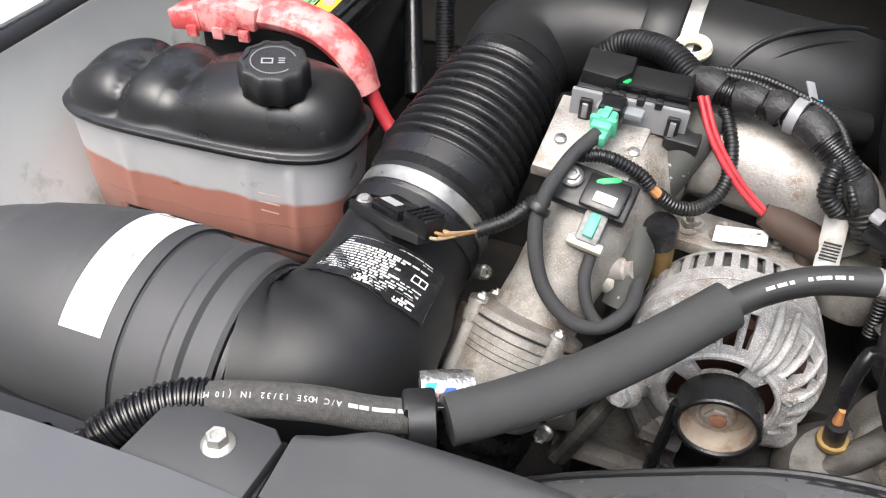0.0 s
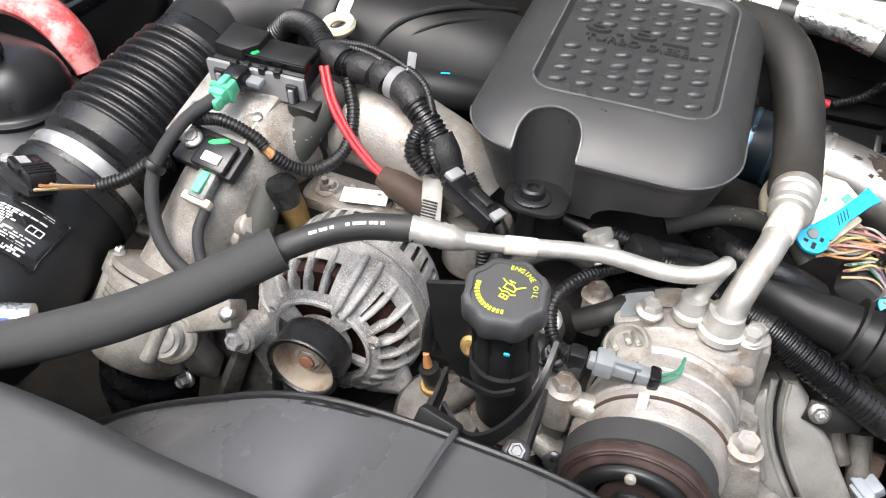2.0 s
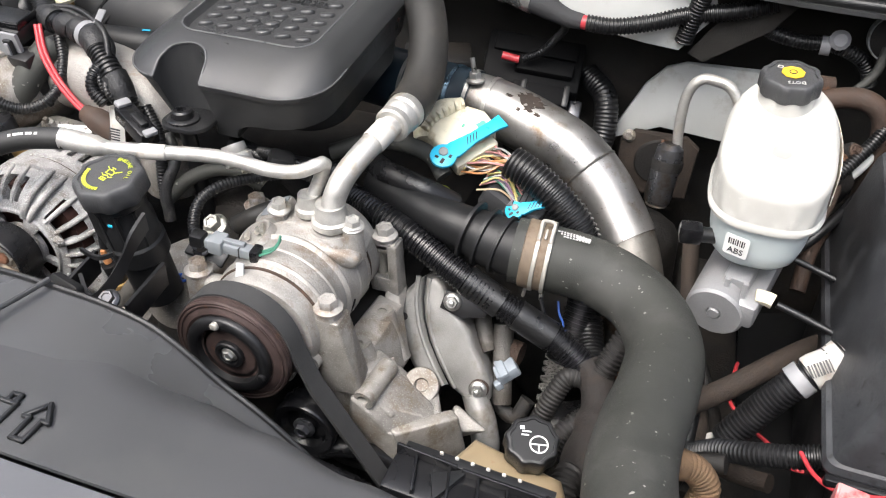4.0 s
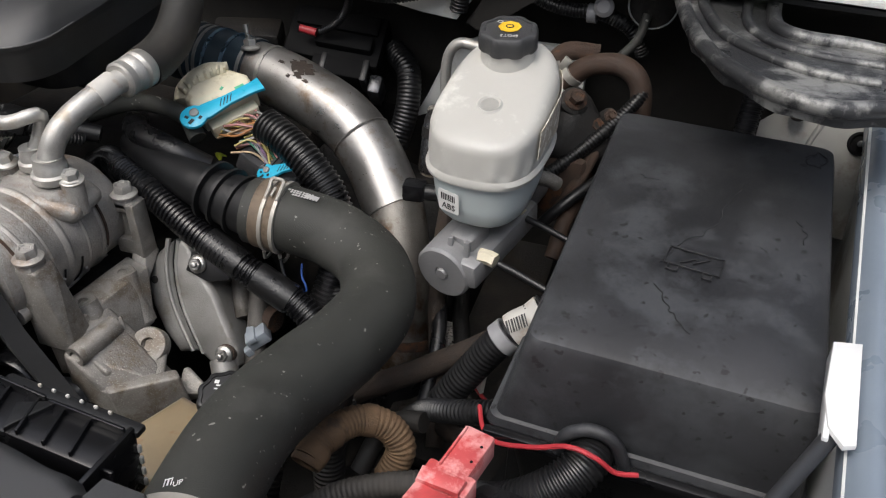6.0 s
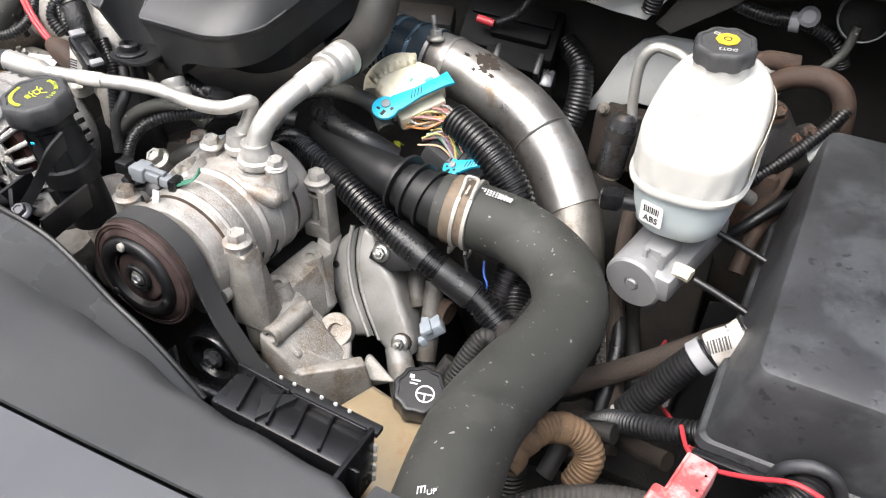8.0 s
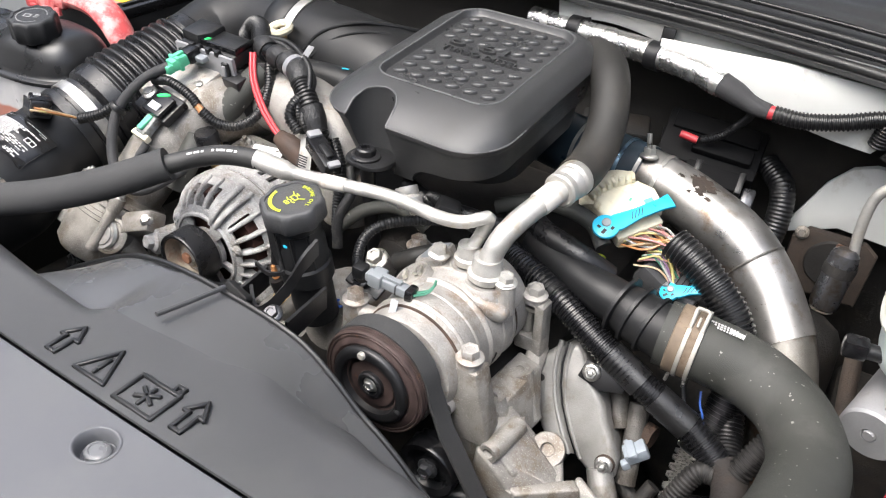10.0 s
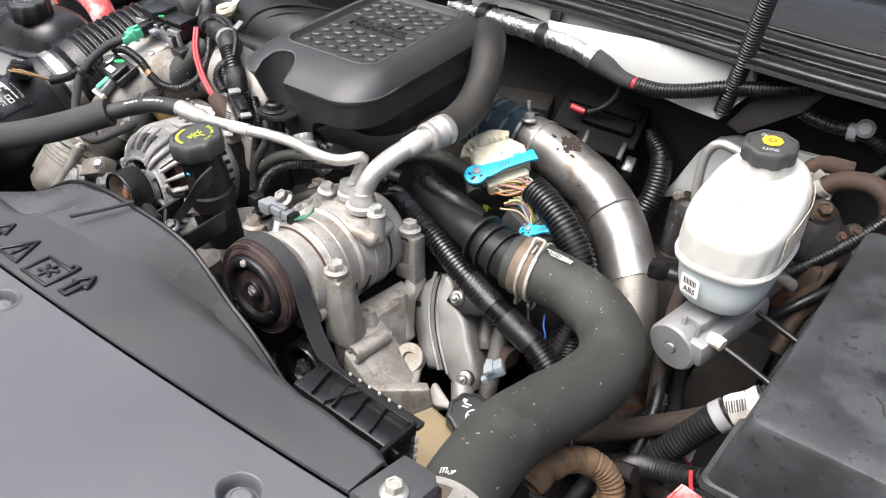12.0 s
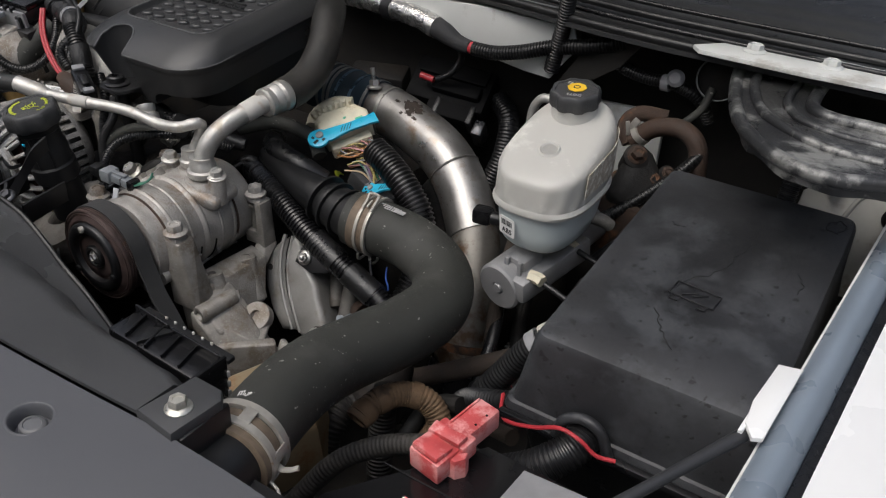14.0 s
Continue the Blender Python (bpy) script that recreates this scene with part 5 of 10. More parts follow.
part("black_side", box((0.034, 0.024, 0.075), pose(0.018, 0.722, 1.198, 14, 0, -6), 0.003), black_metal, mod)

gc = thing("green_connector", (-0.045, 0.67, 1.235), "bright green plug on a cloth taped cable", "connector")
mg = frame_m((-0.056, 0.678, 1.247), (0.15, 0.95, 0.25), (-0.9, 0.4, 0))
part("shell", box((0.026, 0.020, 0.016), mg, 0.003), green_plastic, gc)
part("collar", box((0.006, 0.026, 0.021), mg @ pose(-0.002, 0, 0), 0.002), green_plastic, gc)
part("lock_tab", box((0.016, 0.008, 0.004), mg @ pose(0.004, 0, 0.010), 0.001), green_plastic, gc)
part("socket", box((0.022, 0.024, 0.020), mg @ pose(0.022, 0, 0.0), 0.004), plastic_gloss, gc)
part("lower_shell", box((0.012, 0.018, 0.013), mg @ pose(-0.017, 0, -0.002), 0.003), green_plastic, gc)
part("socket_wing", box((0.012, 0.046, 0.008), mg @ pose(0.026, -0.006, -0.004), 0.002), bluegrey, gc)


ms = thing("pressure_sensor", (-0.05, 0.63, 1.18), "black pressure sensor with a green and grey plug", "sensor")
m1 = pose(-0.048, 0.634, 1.199, 30, 3, -8)
part("body", box((0.074, 0.042, 0.014), m1, 0.003), plastic, ms)
part("top_block", box((0.040, 0.034, 0.008), m1 @ pose(0.012, -0.004, 0.013), 0.003), plastic_gloss, ms)
part("white_tag", box((0.020, 0.010, 0.002), m1 @ pose(0.014, -0.010, 0.0185), 0), paper, ms, "white paint patch")
part("paint_mark", lathe([(0.006, 0), (0.005, 0.0012), (0.0005, 0.0014)], m1 @ pose(0.010, 0.009, 0.0168, 0, 0, 20) @ Matrix.Diagonal((1.6, 0.7, 1, 1)), 12, lambda a: 1 + 0.3 * math.sin(2 * a + 1)), green_paint, ms)
part("screw", hexbolt(m1 @ Vector((-0.024, 0.004, 0.010)), (0, -0.45, 0.9), 0.0078, 0.006), steel, ms, "steel flange screw")
plug = part("plug", box((0.022, 0.030, 0.014), m1 @ pose(0.012, -0.034, 0.000, 8, 0, 0), 0.003), plug_grey, ms, "grey plug shell")
part("lock", box((0.010, 0.024, 0.006), m1 @ pose(0.012, -0.034, 0.008), 0.002), green_plastic, plug, "green lock")
part("plug_base", box((0.034, 0.009, 0.010), m1 @ pose(0.012, -0.050, -0.003), 0.002), cream, plug, "cream plug base")
cable("taped_cable", [(-0.059, 0.664, 1.244), (-0.078, 0.630, 1.228), (-0.091, 0.592, 1.190), (-0.074, 0.562, 1.142), (-0.040, 0.548, 1.116), (-0.010, 0.552, 1.114), (0.010, 0.575, 1.125), (0.012, 0.61, 1.13)], 0.0070, "cloth taped cable looping round the inlet casting", tape, "cable", 14, 0.06)
cable("taped_cable", [(-0.036, 0.592, 1.160), (-0.036, 0.575, 1.145), (-0.026, 0.560, 1.125), (-0.012, 0.553, 1.114)], 0.0058, "cloth taped cable from the pressure sensor", tape, "cable", 14, 0.06)
part("tie_band", lathe([(0.0115, -0.004), (0.0125, 0), (0.0115, 0.004)], aim((-0.092, 0.596, 1.195), (0.3, 0.6, 0.7)), 16), plastic, thing("cable_tie", (-0.09, 0.6, 1.19), "black cable tie round a taped cable", "cable tie"))
conduit("wire_loom", [(-0.078, 0.652, 1.222), (-0.046, 0.652, 1.229), (-0.014, 0.656, 1.217), (0.0, 0.656, 1.206)], 0.0068, "thin black loom over the casting", 0.0038)
cable("copper_wire", [(-0.002, 0.656, 1.207), (0.010, 0.655, 1.199)], 0.005, "bare orange wires between two looms", wires["orange"], "wire", 8)
conduit("wire_loom", [(0.008, 0.655, 1.200), (0.028, 0.662, 1.186), (0.050, 0.678, 1.182), (0.066, 0.702, 1.195), (0.064, 0.728, 1.222), (0.048, 0.75, 1.25)], 0.0072, "thin black loom curving up to the harness", 0.004)
cable("coolant_hose", [(0.035, 0.750, 1.235), (0.025, 0.722, 1.215), (0.010, 0.700, 1.185), (-0.005, 0.69, 1.15), (-0.01, 0.68, 1.10)], 0.019, "dusty black rubber hose behind the casting", rubber_worn, "hose", 18)
cable("coolant_hose", [(0.0, 0.60, 1.10), (0.004, 0.625, 1.135), (0.0, 0.65, 1.16)], 0.017, "oily wrapped hose beside the casting", rubber_worn, "hose", 16, 0.05)
vs = thing("service_valve", (0.022, 0.66, 1.08), "brass service valve with a black rubber cap", "valve")
part("stem", tube([(0.028, 0.672, 1.085), (0.024, 0.662, 1.13), (0.021, 0.655, 1.15)], [0.011, 0.014, 0.015], 14), sensor_brass, vs)
part("cap", lathe([(0.017, 0), (0.017, 0.022), (0.015, 0.025), (0.0005, 0.025)], aim((0.020, 0.652, 1.15), (-0.05, -0.15, 1)), 24), rubber, vs, "black rubber cap")

man = thing("intake_manifold", (0.1, 0.75, 1.1), "sand cast aluminium intake bridge", "engine casting")
part("runner", tube([(0.00, 0.775, 1.185), (0.06, 0.770, 1.190), (0.12, 0.757, 1.190), (0.17, 0.745, 1.180), (0.20, 0.742, 1.150)], [0.044, 0.050, 0.050, 0.046, 0.04], 32, 0.006, wob=0.015), casting_clean, man, "", 60)
part("foot", slab(rrect(0.16, 0.05, 0.015), 0.014, pose(0.10, 0.700, 1.128, 8, 0, -4), 0.004), casting, man)
for x in (0.045, 0.078, 0.11):
    part("bolt", hexbolt((x, 0.697, 1.143), (0, -0.2, 1), 0.0085, 0.010, stud=0.006), casting, man)

# red feed wire, boot and harness
cable("red_wire", [(0.022, 0.742, 1.262), (0.040, 0.722, 1.235), (0.066, 0.708, 1.208), (0.092, 0.701, 1.187), (0.114, 0.698, 1.173)], 0.0031, "thick red battery wire", red_wire, "wire", 14)
cable("red_wire", [(0.0275, 0.743, 1.263), (0.0455, 0.7235, 1.236), (0.0715, 0.7095, 1.209), (0.0975, 0.702, 1.188), (0.119, 0.699, 1.174)], 0.0029, "second red battery wire", red_wire, "wire", 14)
bt = solo("wire_boot", tube([(0.108, 0.700, 1.176), (0.130, 0.697, 1.170), (0.155, 0.693, 1.164), (0.172, 0.690, 1.158)], [0.011, 0.016, 0.017, 0.015], 18), brown_rubber, "dirty brown rubber boot on the alternator cable", "cable boot")
part("post", tube([(0.155, 0.693, 1.164), (0.158, 0.692, 1.14)], 0.010, 12), brown_rubber, bt)
conduit("wire_harness", [(-0.085, 0.84, 1.235), (-0.060, 0.832, 1.258), (-0.018, 0.802, 1.270), (0.018, 0.766, 1.262)], 0.0145, "black ribbed harness wrapped in tape", 0.005, 0.0016, loom, "wire harness", 16)
hn = conduit("wire_harness", [(0.016, 0.768, 1.262), (0.050, 0.757, 1.262), (0.080, 0.748, 1.263), (0.112, 0.735, 1.266), (0.140, 0.715, 1.256), (0.165, 0.700, 1.240), (0.185, 0.690, 1.215), (0.20, 0.685, 1.185)], 0.0140, "black ribbed engine harness beside the cover", 0.0052, 0.0018, loom, "wire harness", 16)
for a, b in (((0.014, 0.770, 1.262), (0.040, 0.760, 1.262)), ((0.056, 0.755, 1.262), (0.078, 0.749, 1.263)), ((0.090, 0.744, 1.264), (0.100, 0.740, 1.265)), ((0.118, 0.732, 1.265), (0.138, 0.717, 1.257)), ((0.168, 0.698, 1.238), (0.186, 0.690, 1.213))):
    a, b = Vector(a), Vector(b)
    part("tape_wrap", tube([a, a.lerp(b, 0.5) + Vector((0, 0, 0.002)), b], 0.0155, 16, 0.003, wob=0.2), tape_dull, hn, "wrinkled cloth tape")
conduit("wire_loom", [(0.158, 0.712, 1.25), (0.150, 0.690, 1.242), (0.150, 0.680, 1.225), (0.165, 0.678, 1.21)], 0.0085, "thin black loom branching from the harness", 0.004)
for k, (dx, dz, r_) in enumerate(((0.004, 0.012, 0.0042), (-0.006, 0.006, 0.005), (0.010, -0.004, 0.0045))):
    conduit("wire_loom", [(0.020 + dx, 0.778, 1.262 + dz), (0.060 + dx, 0.770, 1.268 + dz), (0.100 + dx, 0.752, 1.268 + dz), (0.138 + dx, 0.728, 1.262 + dz), (0.160 + dx, 0.700 - 0.01 * k, 1.235 + dz), (0.172 + dx, 0.685, 1.205)], r_, "thin dull loom running along the harness", 0.0036)
ty = thing("harness_clip", (0.108, 0.736, 1.25), "pale grey plastic harness clip strap", "clip")
part("band", lathe([(0.0160, -0.005), (0.0172, -0.005), (0.0172, 0.005), (0.0160, 0.005)], aim((0.110, 0.736, 1.265), (0.9, -0.35, -0.05)), 28), grey_plastic, ty)
part("tail", box((0.009, 0.026, 0.002), pose(0.118, 0.752, 1.284, 20, 10, 20), 0.001), grey_plastic, ty)
bc = thing("black_connector", (0.21, 0.67, 1.19), "black electrical plug with a pale lock beside the engine cover", "connector")
mc = frame_m((0.220, 0.662, 1.201), (0.90, -0.42, -0.25), (0.4, 0.85, 0))
part("shell", box((0.062, 0.024, 0.020), mc, 0.003), plastic_gloss, bc)
part("lock", box((0.012, 0.018, 0.006), mc @ pose(-0.030, 0, 0.011), 0.002), grey_plastic, bc, "pale grey lock")
part("latch", box((0.026, 0.010, 0.006), mc @ pose(0.006, 0, 0.012), 0.002), plastic, bc)
part("tab", box((0.010, 0.016, 0.006), mc @ pose(0.030, 0, 0.010), 0.002), grey_plastic, bc)
fp_ = thing("paper_tag", (0.18, 0.675, 1.14), "soiled white barcode tag folded round a cable", "tag", "paper tags")
part("sheet", sheet(lambda u, v: Vector((0.158 + 0.022 * u + 0.006 * v, 0.690 - 0.006 * math.sin(u * 3) - 0.02 * v, 1.20 - 0.055 * v)), 6, 10, 0.0006), paper_dirty, fp_)
part("barcode", bars([(0, -0.010 + i * 0.0032, 0.016, 0.0014 if i % 2 else 0.002) for i in range(6)], frame_m((0.172, 0.6735, 1.168), (1, 0, 0), (0.1, -0.3, -0.9)), -0.0012), ink, fp_)
fp2 = thing("paper_tag", (0.09, 0.69, 1.15), "white printed tag on the alternator lead", "tag", "paper tags")
part("sheet", sheet(lambda u, v: Vector((0.070 + 0.050 * u, 0.690 - 0.012 * v + 0.006 * u, 1.157 - 0.010 * v + 0.004 * u)), 6, 4, 0.0006), paper, fp2)
part("print", bars([(0.006, 0.002 * i - 0.003, 0.020, 0.0010) for i in range(4)], pose(0.094, 0.6865, 1.1555, 40, -4, 7), 0.0008), ink_grey, fp2)

# alternator
ALX, ALZ = 0.108, 1.068
alt = thing("alternator", (ALX, 0.62, 0.98), "salt corroded aluminium alternator with slotted housing", "alternator")
ma = frame_m((ALX, 0.56, ALZ), (1, 0, 0), (0, 0, 1))
SHELL = [(0.025, 0.008), (0.028, 0.009), (0.031, 0.0085), (0.040, 0.0075), (0.048, 0.007), (0.057, 0.006), (0.063, 0.003), (0.068, -0.001), (0.076, -0.010), (0.083, -0.022), (0.087, -0.034), (0.0895, -0.038), (0.0895, -0.0585), (0.0880, -0.0595), (0.0880, -0.0615), (0.0898, -0.0625), (0.0898, -0.078), (0.0892, -0.082), (0.0885, -0.098), (0.087, -0.112), (0.082, -0.126), (0.066, -0.142), (0.03, -0.15)]
SHELL = [(r, z if z > -0.04 else -0.04 + 0.82 * (z + 0.04)) for r, z in SHELL]
INNER = [(max(0.022, r - 0.007) if r > 0.05 else r, z - 0.007) for r, z in SHELL]
KIDNEYS = [(14, 30), (104, 32), (188, 28), (250, 22), (314, 20)]


def alt_open(i, j):
    """Where the alternator's shell is cut through, by angle and by row."""
    a = (i + 0.5) * 2.5

    def near(c, h):
        return abs((a - c + 180) % 360 - 180) < h

    if j in (2, 3):
        return any(near(c, h) for c, h in KIDNEYS)
    if j in (6, 7, 8):
        return i % 6 in (1, 2, 3, 4) and not near(66, 17) and not near(236, 30) and not near(150, 12)
    if j in (17, 18):
        return i % 4 in (1, 2)
    return False


part("housing", slotted(SHELL, INNER, ma, 144, alt_open), alu_salt, alt, "", 34)
part("seam", lathe([(0.0875, -0.0562), (0.0884, -0.0566), (0.0884, -0.0572), (0.0875, -0.0576)], ma, 64), rust, alt, "thin rusty seam")
part("winding", lathe([(0.074, -0.012), (0.076, -0.020), (0.078, -0.035), (0.070, -0.040)], ma, 48), copper, alt, "dark copper windings")
part("rotor", lathe([(0.020, -0.012), (0.070, -0.016), (0.072, -0.04), (0.078, -0.06), (0.078, -0.11), (0.03, -0.12)], ma, 40), fan_grey, alt, "grey fan plate behind the windows")
for a0, w_ in ((61, 0.0042), (71, 0.0042), (242, 0.008)):
    c, s_ = math.cos(radians(a0)), math.sin(radians(a0))
    part("lug", tube([ma @ Vector((r * c, r * s_, z)) for r, z in ((0.050, 0.009), (0.062, 0.008), (0.074, 0.000), (0.086, -0.020), (0.091, -0.040))], [w_ * 0.8, w_, w_, w_, w_ * 0.9], 10), alu_salt, alt)
for i in range(24):
    d = 15 * i
    if min(abs((d - c + 180) % 360 - 180) - h for c, h in ((66, 15), (236, 28), (150, 9))) < 0:
        continue
    c, s_ = math.cos(radians(d)), math.sin(radians(d))
    part("fin", tube([ma @ Vector((r * c, r * s_, z)) for r, z in ((0.060, 0.0045), (0.067, 0.0005), (0.077, -0.010), (0.0845, -0.024), (0.0885, -0.036))], [0.0022, 0.0030, 0.0034, 0.0032, 0.0024], 8, 0.012), alu_salt, alt)
part("outer_band", lathe([(0.0880, -0.034), (0.0912, -0.036), (0.0912, -0.050), (0.0885, -0.052)], ma, 72, cap0=False, cap1=False), alu_salt, alt)
part("lower_ear", hull([(ma @ Vector((0.060, -0.060, -0.02)), 0.010), (ma @ Vector((0.078, -0.062, -0.024)), 0.011), (ma @ Vector((0.072, -0.040, -0.024)), 0.010), (ma @ Vector((0.040, -0.075, -0.024)), 0.010)]), alu_salt, alt)
part("ring_rim", lathe([(0.0490, 0.004), (0.0500, 0.0095), (0.0530, 0.0095), (0.0550, 0.0055)], ma, 64, cap0=False, cap1=False), alu_salt, alt)
part("bearing_boss", lathe([(0.0285, 0.004), (0.0275, 0.011), (0.025, 0.013), (0.020, 0.014), (0.018, 0.03)], ma, 40), alu_salt, alt)
for a0, r_ in ((150, 0.058), (20, 0.060), (268, 0.058)):
    part("through_bolt", hexbolt(ma @ Vector((r_ * math.cos(radians(a0)), r_ * math.sin(radians(a0)), 0.006)), (0, -1, 0), 0.005, 0.005), alu_salt, alt)
mp = aim((0.109, 0.545, 1.073), (0, -1, 0))
pul = part("pulley", lathe([(0.030, 0.002), (0.0365, 0.002), (0.0378, 0.004)] + [(0.0378, 0.016)] + [(0.0378, 0.029), (0.0378, 0.035), (0.0366, 0.0365), (0.0335, 0.0365), (0.0322, 0.035), (0.0318, 0.033)], mp, 64, cap1=False), rubber, alt, "black belt pulley")
part("hub_dish", lathe([(0.0318, 0.0335), (0.0312, 0.032), (0.0300, 0.016), (0.0285, 0.013), (0.0165, 0.013), (0.0160, 0.020), (0.0145, 0.0215), (0.0105, 0.0215)], mp, 48, cap0=False), hub_tan, pul, "dusty tan dish of the pulley")
part("hub_nut", lathe([(0.0125, 0.020), (0.0125, 0.0235), (0.0115, 0.0245), (0.0085, 0.0245)], mp, 6), casting, pul, "steel hub nut")
part("shaft_end", lathe([(0.0078, 0.022), (0.0078, 0.027), (0.0065, 0.0282), (0.0005, 0.0282)], mp, 18), rust_bright, pul, "rusty shaft end")
part("mount_arm", hull([((0.022, 0.556, 1.045), 0.015), ((0.060, 0.572, 1.085), 0.010), ((0.052, 0.580, 1.030), 0.011)]), alu_salt, alt)
part("pivot_bolt", hexbolt((0.024, 0.535, 1.055), (-0.2, -0.9, 0.3), 0.010, 0.012), alu_salt, alt)
part("pivot_boss", lathe([(0.018, -0.03), (0.018, 0.0), (0.015, 0.002)], aim((0.024, 0.537, 1.054), (-0.1, -1, 0.2)), 24), alu_salt, alt)
brk = thing("accessory_bracket", (0.02, 0.56, 0.85), "rough cast alternator bracket below the hose", "bracket")
for a, b in (((-0.02, 0.545, 0.92), (0.024, 0.555, 1.045)), ((0.10, 0.55, 0.92), (0.03, 0.555, 1.04)), ((-0.03, 0.555, 0.93), (0.11, 0.56, 0.92)), ((0.05, 0.55, 1.0), (0.09, 0.55, 0.99))):
    part("strut", tube([a, b], [0.014, 0.011], 8, flat=0.8), casting_dark, brk)
part("web", box((0.13, 0.02, 0.14), pose(0.03, 0.575, 0.965), 0.006), casting_dark, brk)
cable("drive_belt", [(0.073, 0.525, 1.075), (0.070, 0.525, 1.00), (0.066, 0.525, 0.93)], 0.006, "edge of the black drive belt below the alternator", rubber, "belt", 8)
eng_sens = thing("oil_sensor", (0.215, 0.585, 1.0), "small sensor with an orange tip", "sensor")
part("body", tube([(0.222, 0.575, 1.03), (0.216, 0.57, 1.06)], 0.010, 12), black_metal, eng_sens)
part("ring", lathe([(0.014, 0), (0.015, 0.003), (0.014, 0.006)], aim((0.222, 0.576, 1.028), (-0.15, -0.15, 1)), 18), sensor_brass, eng_sens)
part("tip", tube([(0.215, 0.57, 1.062), (0.213, 0.568, 1.080)], [0.005, 0.003], 10), wires["orange"], eng_sens, "orange tip")
cable("oil_tube", [(0.232, 0.60, 1.12), (0.218, 0.59, 1.135), (0.212, 0.58, 1.11), (0.212, 0.575, 1.08)], 0.0068, "dusty black tube behind the oil filler", rubber, "tube", 12)
csd = thing("casting_pad", (0.24, 0.55, 0.95), "oily aluminium casting below the oil filler", "engine casting")
part("pad", lathe([(0.05, -0.03), (0.048, 0.0), (0.042, 0.012), (0.02, 0.016)], aim((0.232, 0.565, 1.0), (0, -0.5, 0.8)), 30), casting_dark, csd)
can = thing("filter_canister", (0.20, 0.72, 1.05), "dull metal canister behind the alternator", "canister")
part("body", lathe([(0.036, 0), (0.038, 0.004), (0.038, 0.05), (0.034, 0.058), (0.02, 0.06)], pose(0.215, 0.715, 1.085), 32), casting, can)

# oil filler
of = thing("oil_filler", (0.29, 0.52, 1.05), "black oil filler neck with a lobed cap lettered in yellow", "oil filler")
md = Vector((-0.04, -0.16, 1)).normalized()
oc = screw_cap(of, Vector((0.292, 0.531, 1.202)), md, 0.0352, 0.026, 8, plastic_matte, "cap", "dusty black lobed oil cap")
mo = aim(Vector((0.292, 0.531, 1.202)) + md * 0.0258, md, 0)
arc = B()
for k, ch in enumerate("ENGINE OIL"):
    a = radians(108 - 10.6 * k)
    if ch != " ":
        join(arc, words(ch, 0.0062, mo @ pose(0.0232 * math.cos(a), 0.0232 * math.sin(a), 0, 0, 0, math.degrees(a) - 90), 0.0003))
part("lettering", arc, ink_yellow, oc, "yellow lettering")
pa = B()
for k in range(13):
    a = radians(192 + 8.4 * k)
    join(pa, bars([(0, 0, 0.0022, 0.0040)], mo @ pose(0.0232 * math.cos(a), 0.0232 * math.sin(a), 0, 0, 0, math.degrees(a) + 90), 0))
part("print_arc", pa, ink_yellow, oc, "yellow arc of small print")
CAN = [[(-0.012, 0.007), (-0.006, 0.004), (-0.006, -0.003), (0.006, -0.003), (0.006, 0.002), (0.013, 0.008)], [(-0.006, 0.004), (0.002, 0.004), (0.006, 0.001)], [(-0.002, 0.004), (-0.002, 0.008)], [(-0.005, 0.008), (0.001, 0.008)], [(-0.009, -0.006), (-0.005, -0.008), (0.0, -0.006), (0.005, -0.008), (0.009, -0.006)], [(-0.004, -0.011), (0.004, -0.011), (0.004, -0.015), (-0.004, -0.015), (-0.004, -0.011)], [(0.0, -0.011), (0.0, -0.015)]]
cs = B()
for chain in CAN:
    for (ax, ay), (bx, by) in zip(chain, chain[1:]):
        box((0.8 * math.hypot(bx - ax, by - ay) + 0.0008, 0.0010, 0.0005), mo @ pose(0.002 + 0.4 * (ax + bx), 0.003 + 0.4 * (ay + by), 0, 0, 0, math.degrees(math.atan2(by - ay, bx - ax))), 0, cs)
part("oil_can_symbol", cs, ink_yellow, oc, "yellow oil can symbol")
part("neck", lathe([(0.0285, 0), (0.0285, -0.010), (0.0265, -0.012), (0.0265, -0.030), (0.0285, -0.033), (0.0285, -0.060), (0.031, -0.063), (0.031, -0.085), (0.026, -0.09), (0.026, -0.15)], aim(Vector((0.292, 0.531, 1.203)), md), 32), duct_plastic, of)
for k in range(5):
    a = radians(190 + 40 * k)
    part("neck_rib", tube([aim(Vector((0.292, 0.531, 1.203)), md) @ Vector((0.0275 * math.cos(a), 0.0275 * math.sin(a), -z)) for z in (0.012, 0.03, 0.06)], 0.0022, 6), duct_plastic, of)
# small reflection on the neck, painted as a turquoise patch
part("wear_patch", box((0.005, 0.002, 0.003), pose(0.304, 0.5005, 1.183, 8, 0, 0), 0.0005), blue_plastic, of, "tiny turquoise reflection painted on as a patch")
ob = thing("filler_bracket", (0.30, 0.48, 1.05), "black steel bracket cradling the oil filler", "bracket")
part("wall", slab([(-0.030, -0.075), (0.035, -0.065), (0.036, -0.036), (-0.030, -0.044)], 0.004, frame_m((0.336, 0.490, 1.165), (0, 1, 0), (0, 0, 1)), 0.001), black_metal, ob)
part("wall", slab([(-0.03, -0.060), (0.035, -0.05), (0.035, -0.020), (-0.03, -0.030)], 0.004, frame_m((0.246, 0.490, 1.140), (0, 1, 0), (0, 0, 1)), 0.001), black_metal, ob)


